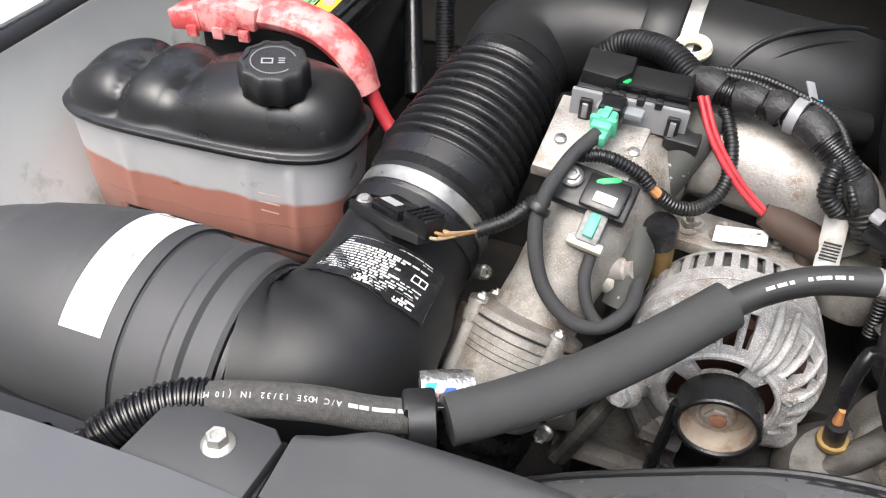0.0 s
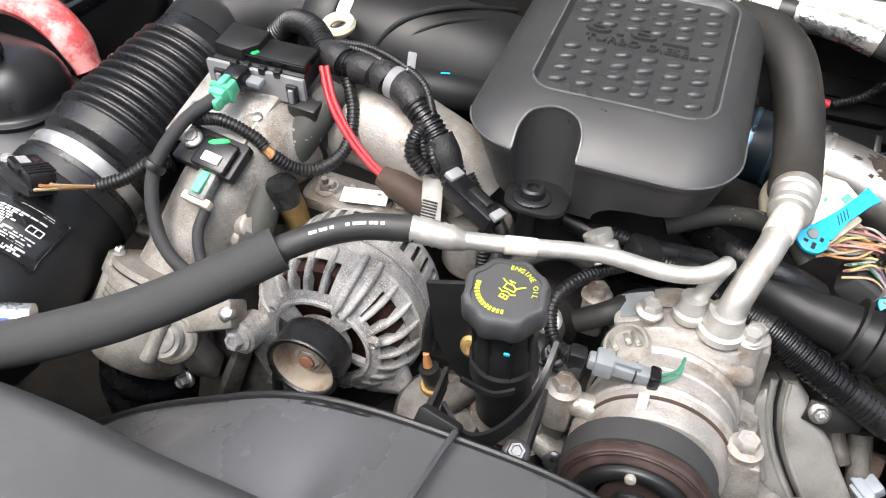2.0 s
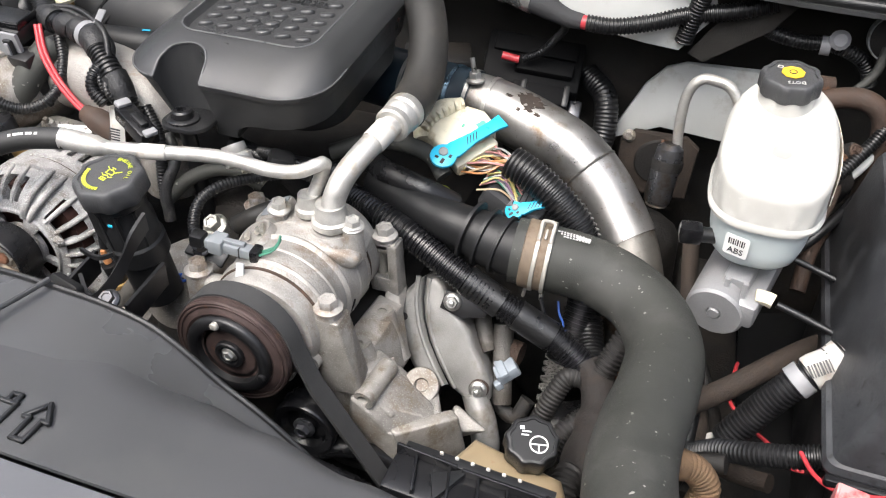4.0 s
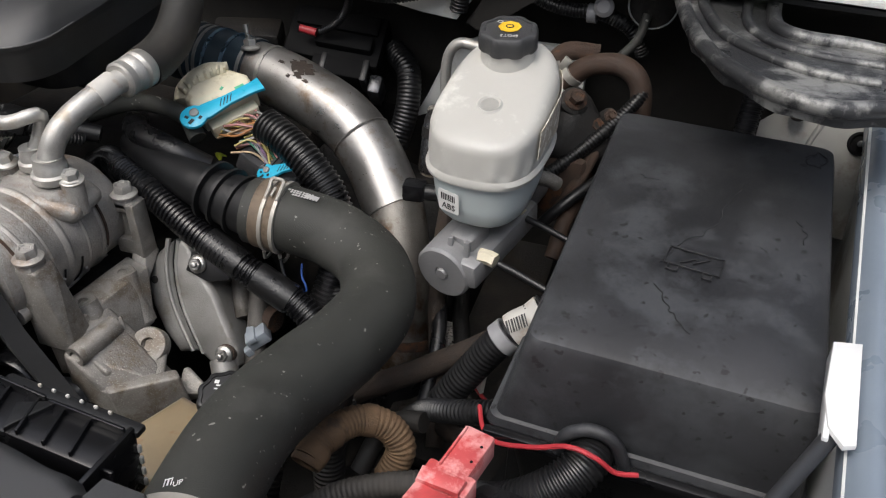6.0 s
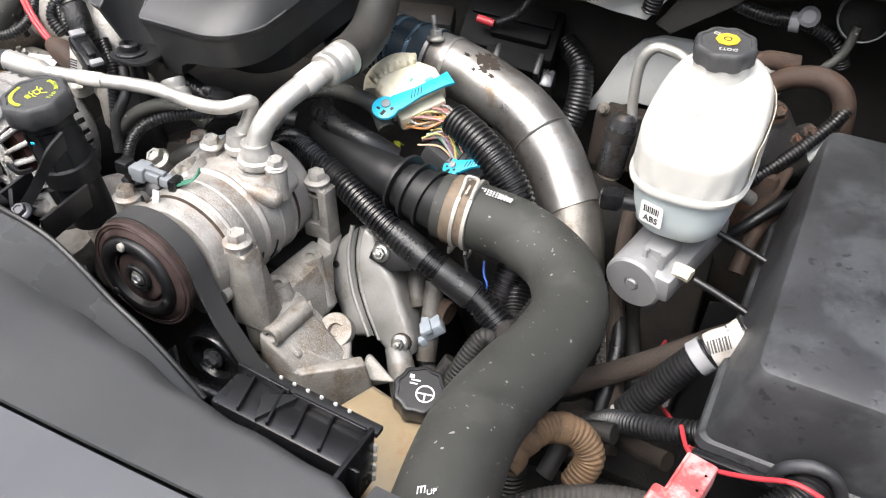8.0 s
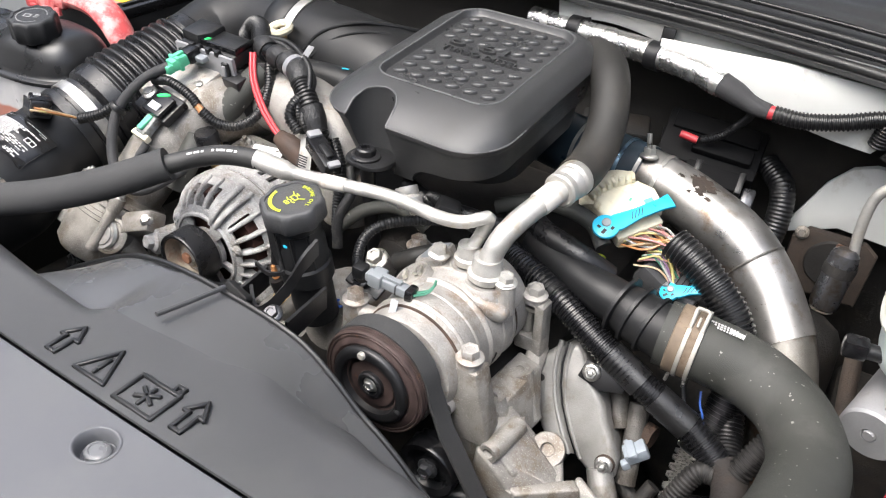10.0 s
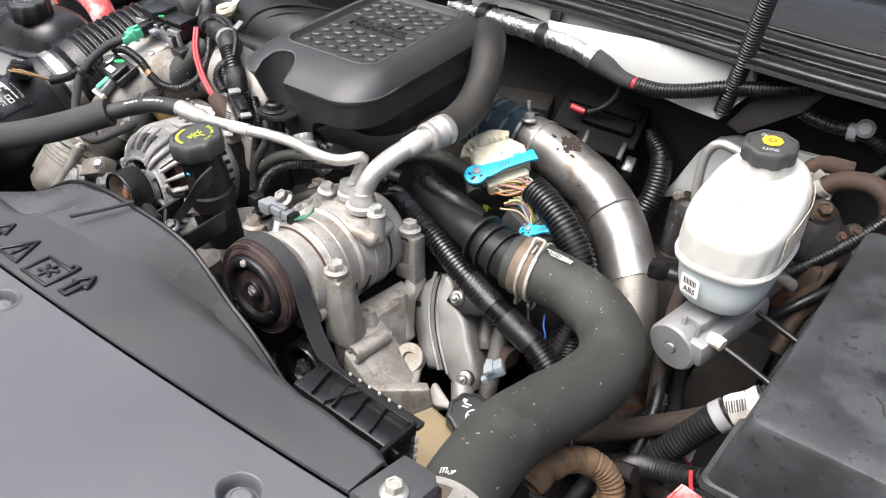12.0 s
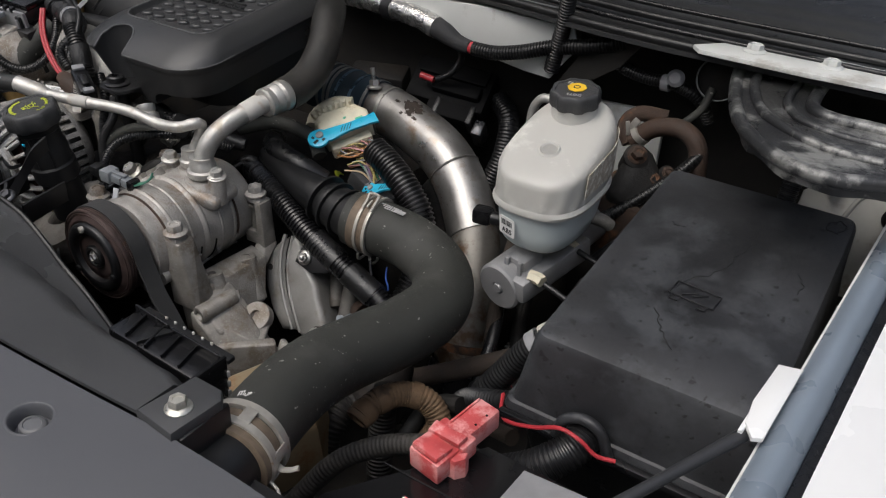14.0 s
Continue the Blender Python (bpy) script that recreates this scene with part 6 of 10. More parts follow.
def ribbon(path, h, t):
    """A steel strap on edge along a path, h high and t thick."""
    pts = sheet_path(path, 28)
    loops = []
    for i, p in enumerate(pts):
        d = pts[min(i + 1, len(pts) - 1)] - pts[max(i - 1, 0)]
        n = Vector((d.y, -d.x, 0)).normalized() * t / 2
        u = Vector((0, 0, h / 2))
        loops.append([p + n + u, p - n + u, p - n - u, p + n - u])
    return rings(B(), loops)


def sheet_path(path, n):
    path = [Vector(p) for p in path]
    out = []
    for i in range(n):
        w = (len(path) - 1) * i / (n - 1)
        j = min(int(w), len(path) - 2)
        f = w - j
        p0, p1, p2, p3 = path[max(j - 1, 0)], path[j], path[j + 1], path[min(j + 2, len(path) - 1)]
        out.append(0.5 * (2 * p1 + (p2 - p0) * f + (2 * p0 - 5 * p1 + 4 * p2 - p3) * f * f + (3 * p1 - p0 - 3 * p2 + p3) * f ** 3))
    return out


part("cradle_strap", ribbon([(0.340, 0.512, 1.192), (0.338, 0.490, 1.180), (0.330, 0.474, 1.155), (0.308, 0.464, 1.122), (0.284, 0.468, 1.104), (0.258, 0.488, 1.108)], 0.020, 0.004), black_metal, ob)
part("cross_strap", ribbon([(0.318, 0.482, 1.165), (0.300, 0.478, 1.158), (0.272, 0.486, 1.155)], 0.005, 0.003), black_metal, ob)
part("pocket_frame", slab(rrect(0.040, 0.034, 0.005), 0.010, pose(0.262, 0.462, 1.112, 62, 8, -10), 0.002), duct_plastic, ob)
part("foot", box((0.046, 0.026, 0.004), pose(0.272, 0.452, 1.098, 24, 10, -6), 0.001), black_metal, ob)
part("bolt", hexbolt((0.276, 0.452, 1.101), (0.1, -0.5, 1), 0.0075, 0.006), casting, ob)
part("bolt", hexbolt((0.333, 0.446, 1.138), (0.1, -0.5, 1), 0.0078, 0.008), gunmetal, ob)

# engine cover
ec = thing("engine_cover", (0.33, 0.84, 1.15), "sculpted black plastic engine cover with raised lettering and dimples", "engine cover")
EC = Vector((0.331, 0.850, 0))
EZ = [(1.2000, 0.321, 0.8500, 0.1080, 0.1440, 0.055), (1.2275, 0.321, 0.8465, 0.1135, 0.1510, 0.056), (1.2720, 0.321, 0.8390, 0.1240, 0.1612, 0.059), (1.2800, 0.321, 0.8370, 0.1280, 0.1645, 0.060), (1.2838, 0.321, 0.8365, 0.1290, 0.1645, 0.060), (1.2850, 0.321, 0.8367, 0.1284, 0.1637, 0.060),
      (1.2905, 0.322, 0.8378, 0.1256, 0.1595, 0.058), (1.2985, 0.324, 0.8400, 0.1180, 0.1490, 0.052), (1.3060, 0.327, 0.8430, 0.1075, 0.1345, 0.044), (1.3103, 0.330, 0.8460, 0.0995, 0.1215, 0.034), (1.3125, 0.329, 0.8460, 0.0890, 0.1155, 0.028),
      (1.3125, 0.329, 0.8460, 0.0865, 0.1130, 0.027), (1.3075, 0.329, 0.8460, 0.0845, 0.1110, 0.026), (1.3050, 0.329, 0.8460, 0.0825, 0.1090, 0.025), (1.3050, 0.329, 0.8460, 0.074, 0.100, 0.022), (1.3050, 0.331, 0.846, 0.04, 0.05, 0.015), (1.3050, 0.331, 0.846, 0.004, 0.005, 0.001)]


def cover_top(x, y):
    """The tilt and bow of the cover's top."""
    return 0.115 * (y - EC.y) - 0.10 * (x - EC.x) ** 2


levels = []
for a, b in zip(EZ, EZ[1:]):
    k = max(1, int(abs(b[0] - a[0]) / 0.004))
    levels += [tuple(p + (q - p) * i / k for p, q in zip(a, b)) for i in range(k)]
levels.append(EZ[-1])


def even(outline, n):
    """The outline walked at n even steps."""
    s = [0.0]
    ring = outline + outline[:1]
    for a, b in zip(ring, ring[1:]):
        s.append(s[-1] + math.hypot(b[0] - a[0], b[1] - a[1]))
    out, j = [], 0
    for i in range(n):
        w = s[-1] * i / n
        while s[j + 1] < w:
            j += 1
        f = (w - s[j]) / max(1e-9, s[j + 1] - s[j])
        out.append((ring[j][0] + (ring[j + 1][0] - ring[j][0]) * f, ring[j][1] + (ring[j + 1][1] - ring[j][1]) * f))
    return out


def cover_loops(rows):
    out = []
    for z, cx, cy, hx, hy, r in rows:
        out.append([Vector((cx + x, cy + y, z + cover_top(cx + x, cy + y))) for x, y in even(rrect(2 * hx, 2 * hy, r, 10), 180)])
    return out


shell = part("shell", rings(B(), cover_loops(levels)), plastic_cover, ec, "", 42)
# the mounting pocket, a deep U from the front
U = [(0.2475, 0.640), (0.2475, 0.683)] + [(0.2777 + 0.0302 * math.cos(a), 0.685 + 0.030 * math.sin(a)) for a in (radians(d) for d in range(180, -1, -9))] + [(0.3080, 0.683), (0.3080, 0.640)]
cut_a = part("cut", rings(B(), [[Vector((x, y, z)) for x, y in U] for z in (1.12, 1.36)]), plastic, ec)
# the skirt is cut away below the lip past the pocket
low = [(0.325, 1.12), (0.328, 1.186), (0.334, 1.196), (0.346, 1.204), (0.365, 1.208), (0.395, 1.2105), (0.60, 1.2105), (0.60, 1.12)]
cut_b = part("cut", rings(B(), [[Vector((x, y, z + 0.115 * (y - 0.672))) for x, z in low] for y in (0.60, 1.10)]), plastic, ec)
carve(shell, [cut_a, cut_b], 30)
# undercut below the lip: its shade is put in as blacker plastic
part("underbody", rings(B(), cover_loops([(1.19, 0.340, 0.872, 0.085, 0.115, 0.05), (1.235, 0.338, 0.870, 0.092, 0.122, 0.05), (1.280, 0.334, 0.868, 0.098, 0.128, 0.05)])), plastic, ec, "underside of the cover, undercut shade in its darker colour")


def bevel_z(x, y):
    """The height of the front bevel."""
    k = sorted((q[2] - q[4], q[0]) for q in EZ[3:10])
    return pw(y, k) + cover_top(x, y)


# highlights along pocket, crease and recess drawn as thin pale tubes
rim = [Vector((x, max(y, 0.6722), bevel_z(x, max(y, 0.6722)) - 0.0003)) for x, y in [(0.2475, 0.6735)] + U[1:-1] + [(0.3080, 0.6735)]]
part("worn_crease", tube(rim, 0.0014, 6), edge_highlight, ec, "pale line for the highlight on the pocket's edge")
for x0, x1 in ((0.3085, 0.450), (0.1925, 0.247)):
    line = [(0.321 + x, 0.8365 + y) for x, y in even(rrect(0.258, 0.329, 0.060, 10), 240)]
    line = sorted([p for p in line if x0 <= p[0] <= x1 and p[1] < 0.76], key=lambda p: (p[0], p[1] if x0 > 0.3 else -p[1]))
    part("worn_crease", tube([Vector((x, y, 1.2842 + cover_top(x, y))) for x, y in line], 0.0011, 6), edge_highlight, ec, "pale line for the highlight on the crease")
lip = [Vector((0.329 + x, 0.846 + y, 1.3128 + cover_top(0.329 + x, 0.846 + y))) for x, y in even(rrect(0.1755, 0.2285, 0.0275, 10), 120)]
part("recess_lip", tube(lip + lip[:2], 0.0013, 6), edge_highlight, ec, "raised lip of the recess, highlight in its pale colour")
part("pocket_floor", slab(rrect(0.062, 0.056, 0.022), 0.005, pose(0.2765, 0.688, 1.2035), 0.002), plastic, ec)
part("grommet", lathe([(0.019, 0), (0.019, 0.004), (0.016, 0.006), (0.0125, 0.006), (0.012, 0.013), (0.010, 0.015), (0.006, 0.015), (0.0055, 0.011), (0.0005, 0.011)], pose(0.272, 0.682, 1.207), 32), rubber, ec, "rubber mounting grommet")


def on_cover(x, y, lift=0.0):
    return Vector((EC.x + x, EC.y + y, 1.3050 + cover_top(EC.x + x, EC.y + y) + lift))


def stud_mesh():
    """A leaf shaped tread dimple lying askew, steep on one side."""
    bm = B()
    turn = radians(24)
    ring = [2 * math.pi * k / 18 for k in range(18)]

    def leaf(a, f, z, dx=0.0):
        x = 0.0098 * f * math.copysign(abs(math.cos(a)) ** 1.25, math.cos(a)) + dx
        y = 0.0056 * f * math.sin(a)
        return Vector((x * math.cos(turn) - y * math.sin(turn), x * math.sin(turn) + y * math.cos(turn), z))

    rings(bm, [[leaf(a, 1.0, -0.0008) for a in ring], [leaf(a, 0.95, 0.0022) for a in ring], [leaf(a, 0.82, 0.0036, 0.0004) for a in ring], [leaf(a, 0.45, 0.0046, 0.0014) for a in ring], [leaf(a, 0.06, 0.0048, 0.0018) for a in ring]])
    for v in bm.verts:
        v.co *= K
    me = bpy.data.meshes.new("dimple")
    bm.to_mesh(me)
    bm.free()
    me.materials.append(plastic_cover)
    me.polygons.foreach_set("use_smooth", [True] * len(me.polygons))
    me.set_sharp_from_angle(angle=radians(40))
    return me


dm = stud_mesh()
for row in range(9):
    for col in range(6):
        if row == 4 and col < 5:
            continue
        y = -0.088 + row * 0.0205 + (0.012 if row > 4 else 0.004 if row == 4 else 0.0)
        x = -0.0670 + col * 0.0258
        o = new("dimple", dm)
        o.parent = ec
        o.location = on_cover(x, y) * K - ORG[ec]
mt = Matrix.Translation(on_cover(-0.004, 0.004, 0.001)) @ pose(0, 0, 0, 6.5, 0, 0)
part("raised_lettering", words("6.6L", 0.034, mt @ pose(-0.006, 0.0125, 0) @ Matrix.Diagonal((1.9, 0.9, 1, 1)), 0.0026), plastic_cover, ec, "raised engine size lettering")
part("raised_lettering", words("TURBO DIESEL", 0.0160, mt @ pose(0.002, -0.0095, 0) @ Matrix.Diagonal((1.10, 0.95, 1, 1)), 0.0024), plastic_cover, ec, "raised lettering")
part("support_post", tube([(0.268, 0.69, 1.19), (0.268, 0.70, 1.10), (0.27, 0.71, 1.03)], 0.010, 12), black_metal, ec)

for pts, r_, mat_, lab_ in (([(0.24, 0.66, 1.10), (0.27, 0.68, 1.13), (0.31, 0.70, 1.14), (0.35, 0.71, 1.12)], 0.009, rubber_worn, "dusty black hose below the engine cover"),
                            ([(0.30, 0.73, 1.16), (0.35, 0.725, 1.15), (0.40, 0.735, 1.145), (0.45, 0.76, 1.13)], 0.011, rubber, "black rubber hose under the engine cover"),
                            ([(0.23, 0.70, 1.17), (0.25, 0.68, 1.15), (0.245, 0.66, 1.12), (0.25, 0.65, 1.08)], 0.007, tape_dull, "taped cable dropping beside the engine cover"),
                            ([(0.34, 0.66, 1.09), (0.37, 0.665, 1.11), (0.39, 0.69, 1.11), (0.42, 0.72, 1.10)], 0.012, hose_brown, "dusty hose behind the compressor"),
                            ([(0.18, 0.70, 1.13), (0.21, 0.69, 1.12), (0.24, 0.70, 1.10)], 0.010, alu_salt, "short dull metal stub behind the alternator"),
                            ([(0.06, 0.66, 1.06), (0.05, 0.64, 1.08), (0.03, 0.63, 1.10)], 0.012, rubber_worn, "dusty hose behind the alternator")):
    cable("engine_hose", pts, r_, lab_, mat_, "hose", 12)
for pts in ([(0.33, 0.735, 1.15), (0.36, 0.715, 1.165), (0.395, 0.705, 1.16), (0.42, 0.715, 1.145), (0.44, 0.74, 1.13)], [(0.20, 0.705, 1.20), (0.225, 0.69, 1.17), (0.232, 0.675, 1.14), (0.236, 0.665, 1.09)]):
    conduit("wire_loom", pts, 0.0075, "thin dusty black loom among the accessories", 0.004)
inj = thing("injector_line", (0.38, 0.72, 1.1), "small plated pipe union under the engine cover", "pipe union")
part("union", lathe([(0.010, 0), (0.013, 0.002), (0.013, 0.014), (0.009, 0.017), (0.009, 0.03)], aim((0.345, 0.715, 1.12), (-0.4, -0.3, 0.8)), 6), zinc, inj)
part("line", tube([(0.34, 0.713, 1.135), (0.33, 0.72, 1.15), (0.31, 0.74, 1.15)], 0.004, 8), steel, inj)
for p_ in ((0.052, 0.700, 1.140), (0.13, 0.705, 1.138), (0.165, 0.715, 1.135)):
    bo = thing("manifold_nut", p_, "dull flange nut on the intake bridge", "nut")
    part("hex", hexbolt(p_, (0, -0.3, 1), 0.009, 0.009, stud=0.006), casting_clean, bo)

bp_ = thing("filler_back_plate", (0.26, 0.56, 1.05), "black steel plate with a brass coloured bolt beside the oil filler", "bracket")
part("plate", slab([(0.214, 1.185), (0.262, 1.200), (0.275, 1.13), (0.275, 1.06), (0.245, 1.085), (0.226, 1.12)], 0.005, frame_m((0, 0.558, 0), (1, 0, 0), (0, 0, 1)), 0.001), black_metal, bp_)
part("bolt", hexbolt((0.262, 0.550, 1.128), (-0.1, -0.9, 0.4), 0.0075, 0.008), sensor_brass, bp_, "brass coloured bolt")
part("boss", lathe([(0.012, -0.02), (0.012, 0.0), (0.010, 0.002)], aim((0.262, 0.553, 1.127), (-0.1, -0.9, 0.4)), 18), black_metal, bp_)
cable("breather_pipe", [(0.268, 0.575, 1.065), (0.250, 0.57, 1.035), (0.225, 0.565, 1.005), (0.20, 0.56, 0.99)], 0.014, "pale dusty pipe stub beside the oil filler", casting_dark, "pipe", 14)

# ---- air conditioning compressor and its lines ----
CX, CZ = 0.440, 1.058
cp = thing("compressor", (CX, 0.62, 0.99), "cast aluminium air conditioning compressor", "compressor")
my = aim((CX, 0.0, CZ), (0, 1, 0))
part("body", lathe([(0.052, 0.532), (0.064, 0.535), (0.067, 0.545), (0.066, 0.556), (0.0685, 0.560), (0.070, 0.575), (0.0695, 0.600), (0.0680, 0.603), (0.0680, 0.640), (0.0695, 0.643), (0.0695, 0.672), (0.067, 0.676), (0.068, 0.680), (0.068, 0.708), (0.060, 0.720), (0.03, 0.724)], my, 64), casting_clean, cp)
part("seam_gasket", lathe([(0.0668, 0.5565), (0.0684, 0.5575), (0.0684, 0.5592), (0.0668, 0.5602)], my, 64), rust, cp, "rusty gasket line")
part("seam_gasket", lathe([(0.0675, 0.6755), (0.0690, 0.6765), (0.0690, 0.6785), (0.0675, 0.6795)], my, 64), rust, cp, "rusty gasket line")
part("port_pad", hull([((x, y, z), 0.012) for x, y, z in ((0.424, 0.628, 1.112), (0.470, 0.626, 1.112), (0.502, 0.640, 1.100), (0.500, 0.674, 1.104), (0.452, 0.684, 1.116), (0.422, 0.668, 1.116))]), casting_clean, cp)
part("port_skirt", lathe([(0.034, -0.012), (0.029, 0.0), (0.0255, 0.006)], pose(0.472, 0.655, 1.120), 30), casting_clean, cp)
part("port_skirt", lathe([(0.027, -0.010), (0.022, 0.0), (0.0190, 0.006)], pose(0.441, 0.662, 1.124), 28), casting_clean, cp)
rec_m = aim((0.393, 0.618, 1.116), (-0.45, -0.15, 0.88))
part("terminal_rim", lathe([(0.0265, -0.020), (0.0255, 0.0), (0.0235, 0.0035), (0.0205, 0.0035), (0.0195, -0.002), (0.0005, -0.003)], rec_m, 34, lambda a: 1 + 0.10 * math.cos(2 * a)), casting_clean, cp, "round terminal recess")
for x_, y_, w_ in ((-0.004, 0.011, 0.018), (-0.006, 0.003, 0.011), (-0.004, -0.010, 0.014)):
    part("terminal_clip", box((w_, 0.005, 0.006), rec_m @ pose(x_, y_, 0.003, 0, 0, 10), 0.001), zinc, cp, "bright terminal clip")
for y, a0, a1 in ((0.6055, -170, 20), (0.6330, -170, 20)):
    part("cast_seam", tube([my @ Vector((0.0688 * math.cos(a), 0.0688 * math.sin(a), y)) for a in (radians(a0 + (a1 - a0) * k / 24) for k in range(25))], 0.0012, 6), grime_shade, cp, "dirt filled seam")
for y, w_ in ((0.5700, 0.0030), (0.5925, 0.0022), (0.6180, 0.0034), (0.6460, 0.0022), (0.6700, 0.0026)):
    part("band_ring", lathe([(0.0670, y - 2 * w_), (0.0694, y - w_), (0.0713, y - 0.3 * w_), (0.0713, y + 0.3 * w_), (0.0694, y + w_), (0.0670, y + 2 * w_)], my, 64, cap0=False, cap1=False), casting_clean, cp, "", 60)
for y in (0.585, 0.62, 0.65):
    part("rib", tube([my @ Vector((0.0690 * math.cos(a), 0.0690 * math.sin(a), y)) for a in (radians(d) for d in range(-75, 20, 12))], 0.0035, 8), casting_clean, cp)
for y, a0, a1, r_ in ((0.5665, -170, -10, 0.0022), (0.590, -150, -20, 0.0018), (0.6035, -160, -5, 0.0022), (0.6415, -150, 0, 0.0022), (0.660, -120, -10, 0.0018), (0.6735, -160, 5, 0.0022), (0.69, -130, 0, 0.0018)):
    part("cast_line", tube([my @ Vector(((0.0695) * math.cos(a), (0.0695) * math.sin(a), y)) for a in (radians(a0 + (a1 - a0) * k / 12) for k in range(13))], r_, 6), casting_clean, cp)
for a0, y0, y1 in ((-62, 0.565, 0.67), (-40, 0.575, 0.64), (-24, 0.56, 0.67), (-102, 0.56, 0.60), (-128, 0.56, 0.66), (-8, 0.57, 0.66)):
    c_, s_ = math.cos(radians(a0)), math.sin(radians(a0))
    part("cast_rib", tube([my @ Vector((0.0690 * c_, 0.0690 * s_, y0)), my @ Vector((0.0705 * c_, 0.0705 * s_, (y0 + y1) / 2)), my @ Vector((0.0695 * c_, 0.0695 * s_, y1))], [0.002, 0.0035, 0.002], 6), casting_clean, cp)
for a0 in (-35, -68, -110, -150, 5):
    c_, s_ = math.cos(radians(a0)), math.sin(radians(a0))
    part("flange_ear", lathe([(0.011, 0.538), (0.011, 0.556), (0.009, 0.559)], my @ pose(0.0655 * c_, 0.0655 * s_, 0), 16), casting_clean, cp)
part("spec_label", box((0.030, 0.030, 0.0006), frame_m((0.392, 0.668, 1.1265), (0.85, 0.1, 0.35), (-0.1, 0.95, 0.1)), 0), bluegrey, cp, "pale blue label")
part("label_seat", box((0.040, 0.040, 0.03), frame_m((0.396, 0.668, 1.111), (0.85, 0.1, 0.35), (-0.1, 0.95, 0.1)), 0.004), casting_clean, cp)
for p, low in (((0.349, 0.565, 1.094), 0.05), ((0.512, 0.561, 1.093), 0.09), ((0.512, 0.712, 1.088), 0.020), ((0.352, 0.690, 1.105), 0.05)):
    q = Vector(p)
    part("lug", box((0.026, 0.024, low), Matrix.Translation(q - Vector((0, 0, low / 2))), 0.006), casting_clean, cp)
    part("lug_web", tube([q - Vector((0, 0, 0.015)), Vector((CX + (q.x - CX) * 0.55, q.y, CZ + 0.02))], [0.011, 0.014], 10), casting_clean, cp)
    part("mount_bolt", hexbolt(q, (0, 0, 1), 0.0112, 0.013), casting_clean, cp, "aluminium coloured flange bolt")
part("port_boss", tube([(0.498, 0.655, 1.134), (0.499, 0.653, 1.118), (0.502, 0.650, 1.095)], [0.0125, 0.0128, 0.0135], 18), casting_clean, cp)
for p in ((0.498, 0.655, 1.134), (0.405, 0.655, 1.135)):
    part("port_bolt", hexbolt(p, (0.1, -0.1, 1), 0.0095, 0.011), alu_tube, cp)

pl = thing("compressor_clutch", (0.437, 0.5, 1.0), "rust tinted compressor pulley and black clutch plate", "pulley")
mq = aim((0.431, 0.530, 1.060), (0, -1, 0))
grooves = [(0.0635 - 0.0022 * (k % 2), 0.002 + 0.0026 * k) for k in range(11)]
part("rim", lathe([(0.045, 0.0), (0.0635, 0.0)] + grooves + [(0.0665, 0.0275), (0.0668, 0.0285), (0.0650, 0.0293), (0.0650, 0.0300), (0.0666, 0.0308), (0.0666, 0.0318), (0.0648, 0.0326), (0.0648, 0.0333), (0.0662, 0.0341), (0.0662, 0.0365), (0.0645, 0.0378), (0.0635, 0.0365), (0.0620, 0.0365), (0.0615, 0.0380), (0.0600, 0.0380), (0.0595, 0.0368), (0.0580, 0.0372), (0.0560, 0.0390), (0.0525, 0.0400), (0.0505, 0.0385)], mq, 72), rust_pulley, pl)
part("clutch_plate", lathe([(0.0495, 0.036), (0.0495, 0.043), (0.0480, 0.0450), (0.0440, 0.0465), (0.0385, 0.0465), (0.0365, 0.0450), (0.0350, 0.038), (0.0340, 0.034), (0.0005, 0.033)], mq, 64), black_metal, pl, "black clutch plate")
part("inner_ring", lathe([(0.0340, 0.036), (0.0325, 0.0385), (0.0290, 0.0385), (0.0280, 0.035)], mq, 48), black_metal, pl)
part("hub", lathe([(0.0175, 0.033), (0.0165, 0.0425), (0.015, 0.044), (0.0115, 0.044), (0.0105, 0.041), (0.0005, 0.041)], mq, 36), black_metal, pl)
part("hub_nut", hexbolt(mq @ Vector((0, 0, 0.040)), (0, -1, 0), 0.0066, 0.006), steel, pl, "steel hub nut")
for k in range(3):
    a = radians(100 + 120 * k)
    part("rivet", lathe([(0.0048, -0.002), (0.0048, 0.0025), (0.0035, 0.0035)], mq @ pose(0.0430 * math.cos(a), 0.0430 * math.sin(a), 0.0465), 14), clamp_steel if k == 0 else black_metal, pl)
    part("leaf_spring", sheet(lambda u, v: mq @ Vector(((0.0185 + 0.010 * v) * math.cos(a + 0.35 + 0.9 * u), (0.0185 + 0.010 * v) * math.sin(a + 0.35 + 0.9 * u), 0.0345 + 0.001 * u)), 10, 2, 0.0006, (0, 1, 0)), casting_clean, pl, "pale spring leaf")

BR = 0.0665
bp = [Vector((0.431 + BR * math.cos(a), 0.515, 1.060 + BR * math.sin(a))) for a in (radians(d) for d in range(205, -1, -9))]
bp = bp[2:] + [Vector((0.516, 0.515, 1.02)), Vector((0.572, 0.515, 0.93)), Vector((0.633, 0.515, 0.83)), Vector((0.68, 0.515, 0.75))]
bl = B()
rows = []
for i, p in enumerate(bp):
    d = (bp[min(i + 1, len(bp) - 1)] - bp[max(i - 1, 0)]).normalized()
    nrm = d.cross(Vector((0, 1, 0)))
    rows.append([p + Vector((0, -0.0120, 0)) - nrm * 0.002, p + Vector((0, 0.0120, 0)) - nrm * 0.002, p + Vector((0, 0.0120, 0)) + nrm * 0.002, p + Vector((0, -0.0120, 0)) + nrm * 0.002])
solo("drive_belt", rings(bl, rows), foam, "dusty black drive belt round the compressor pulley", "belt", angle=50)

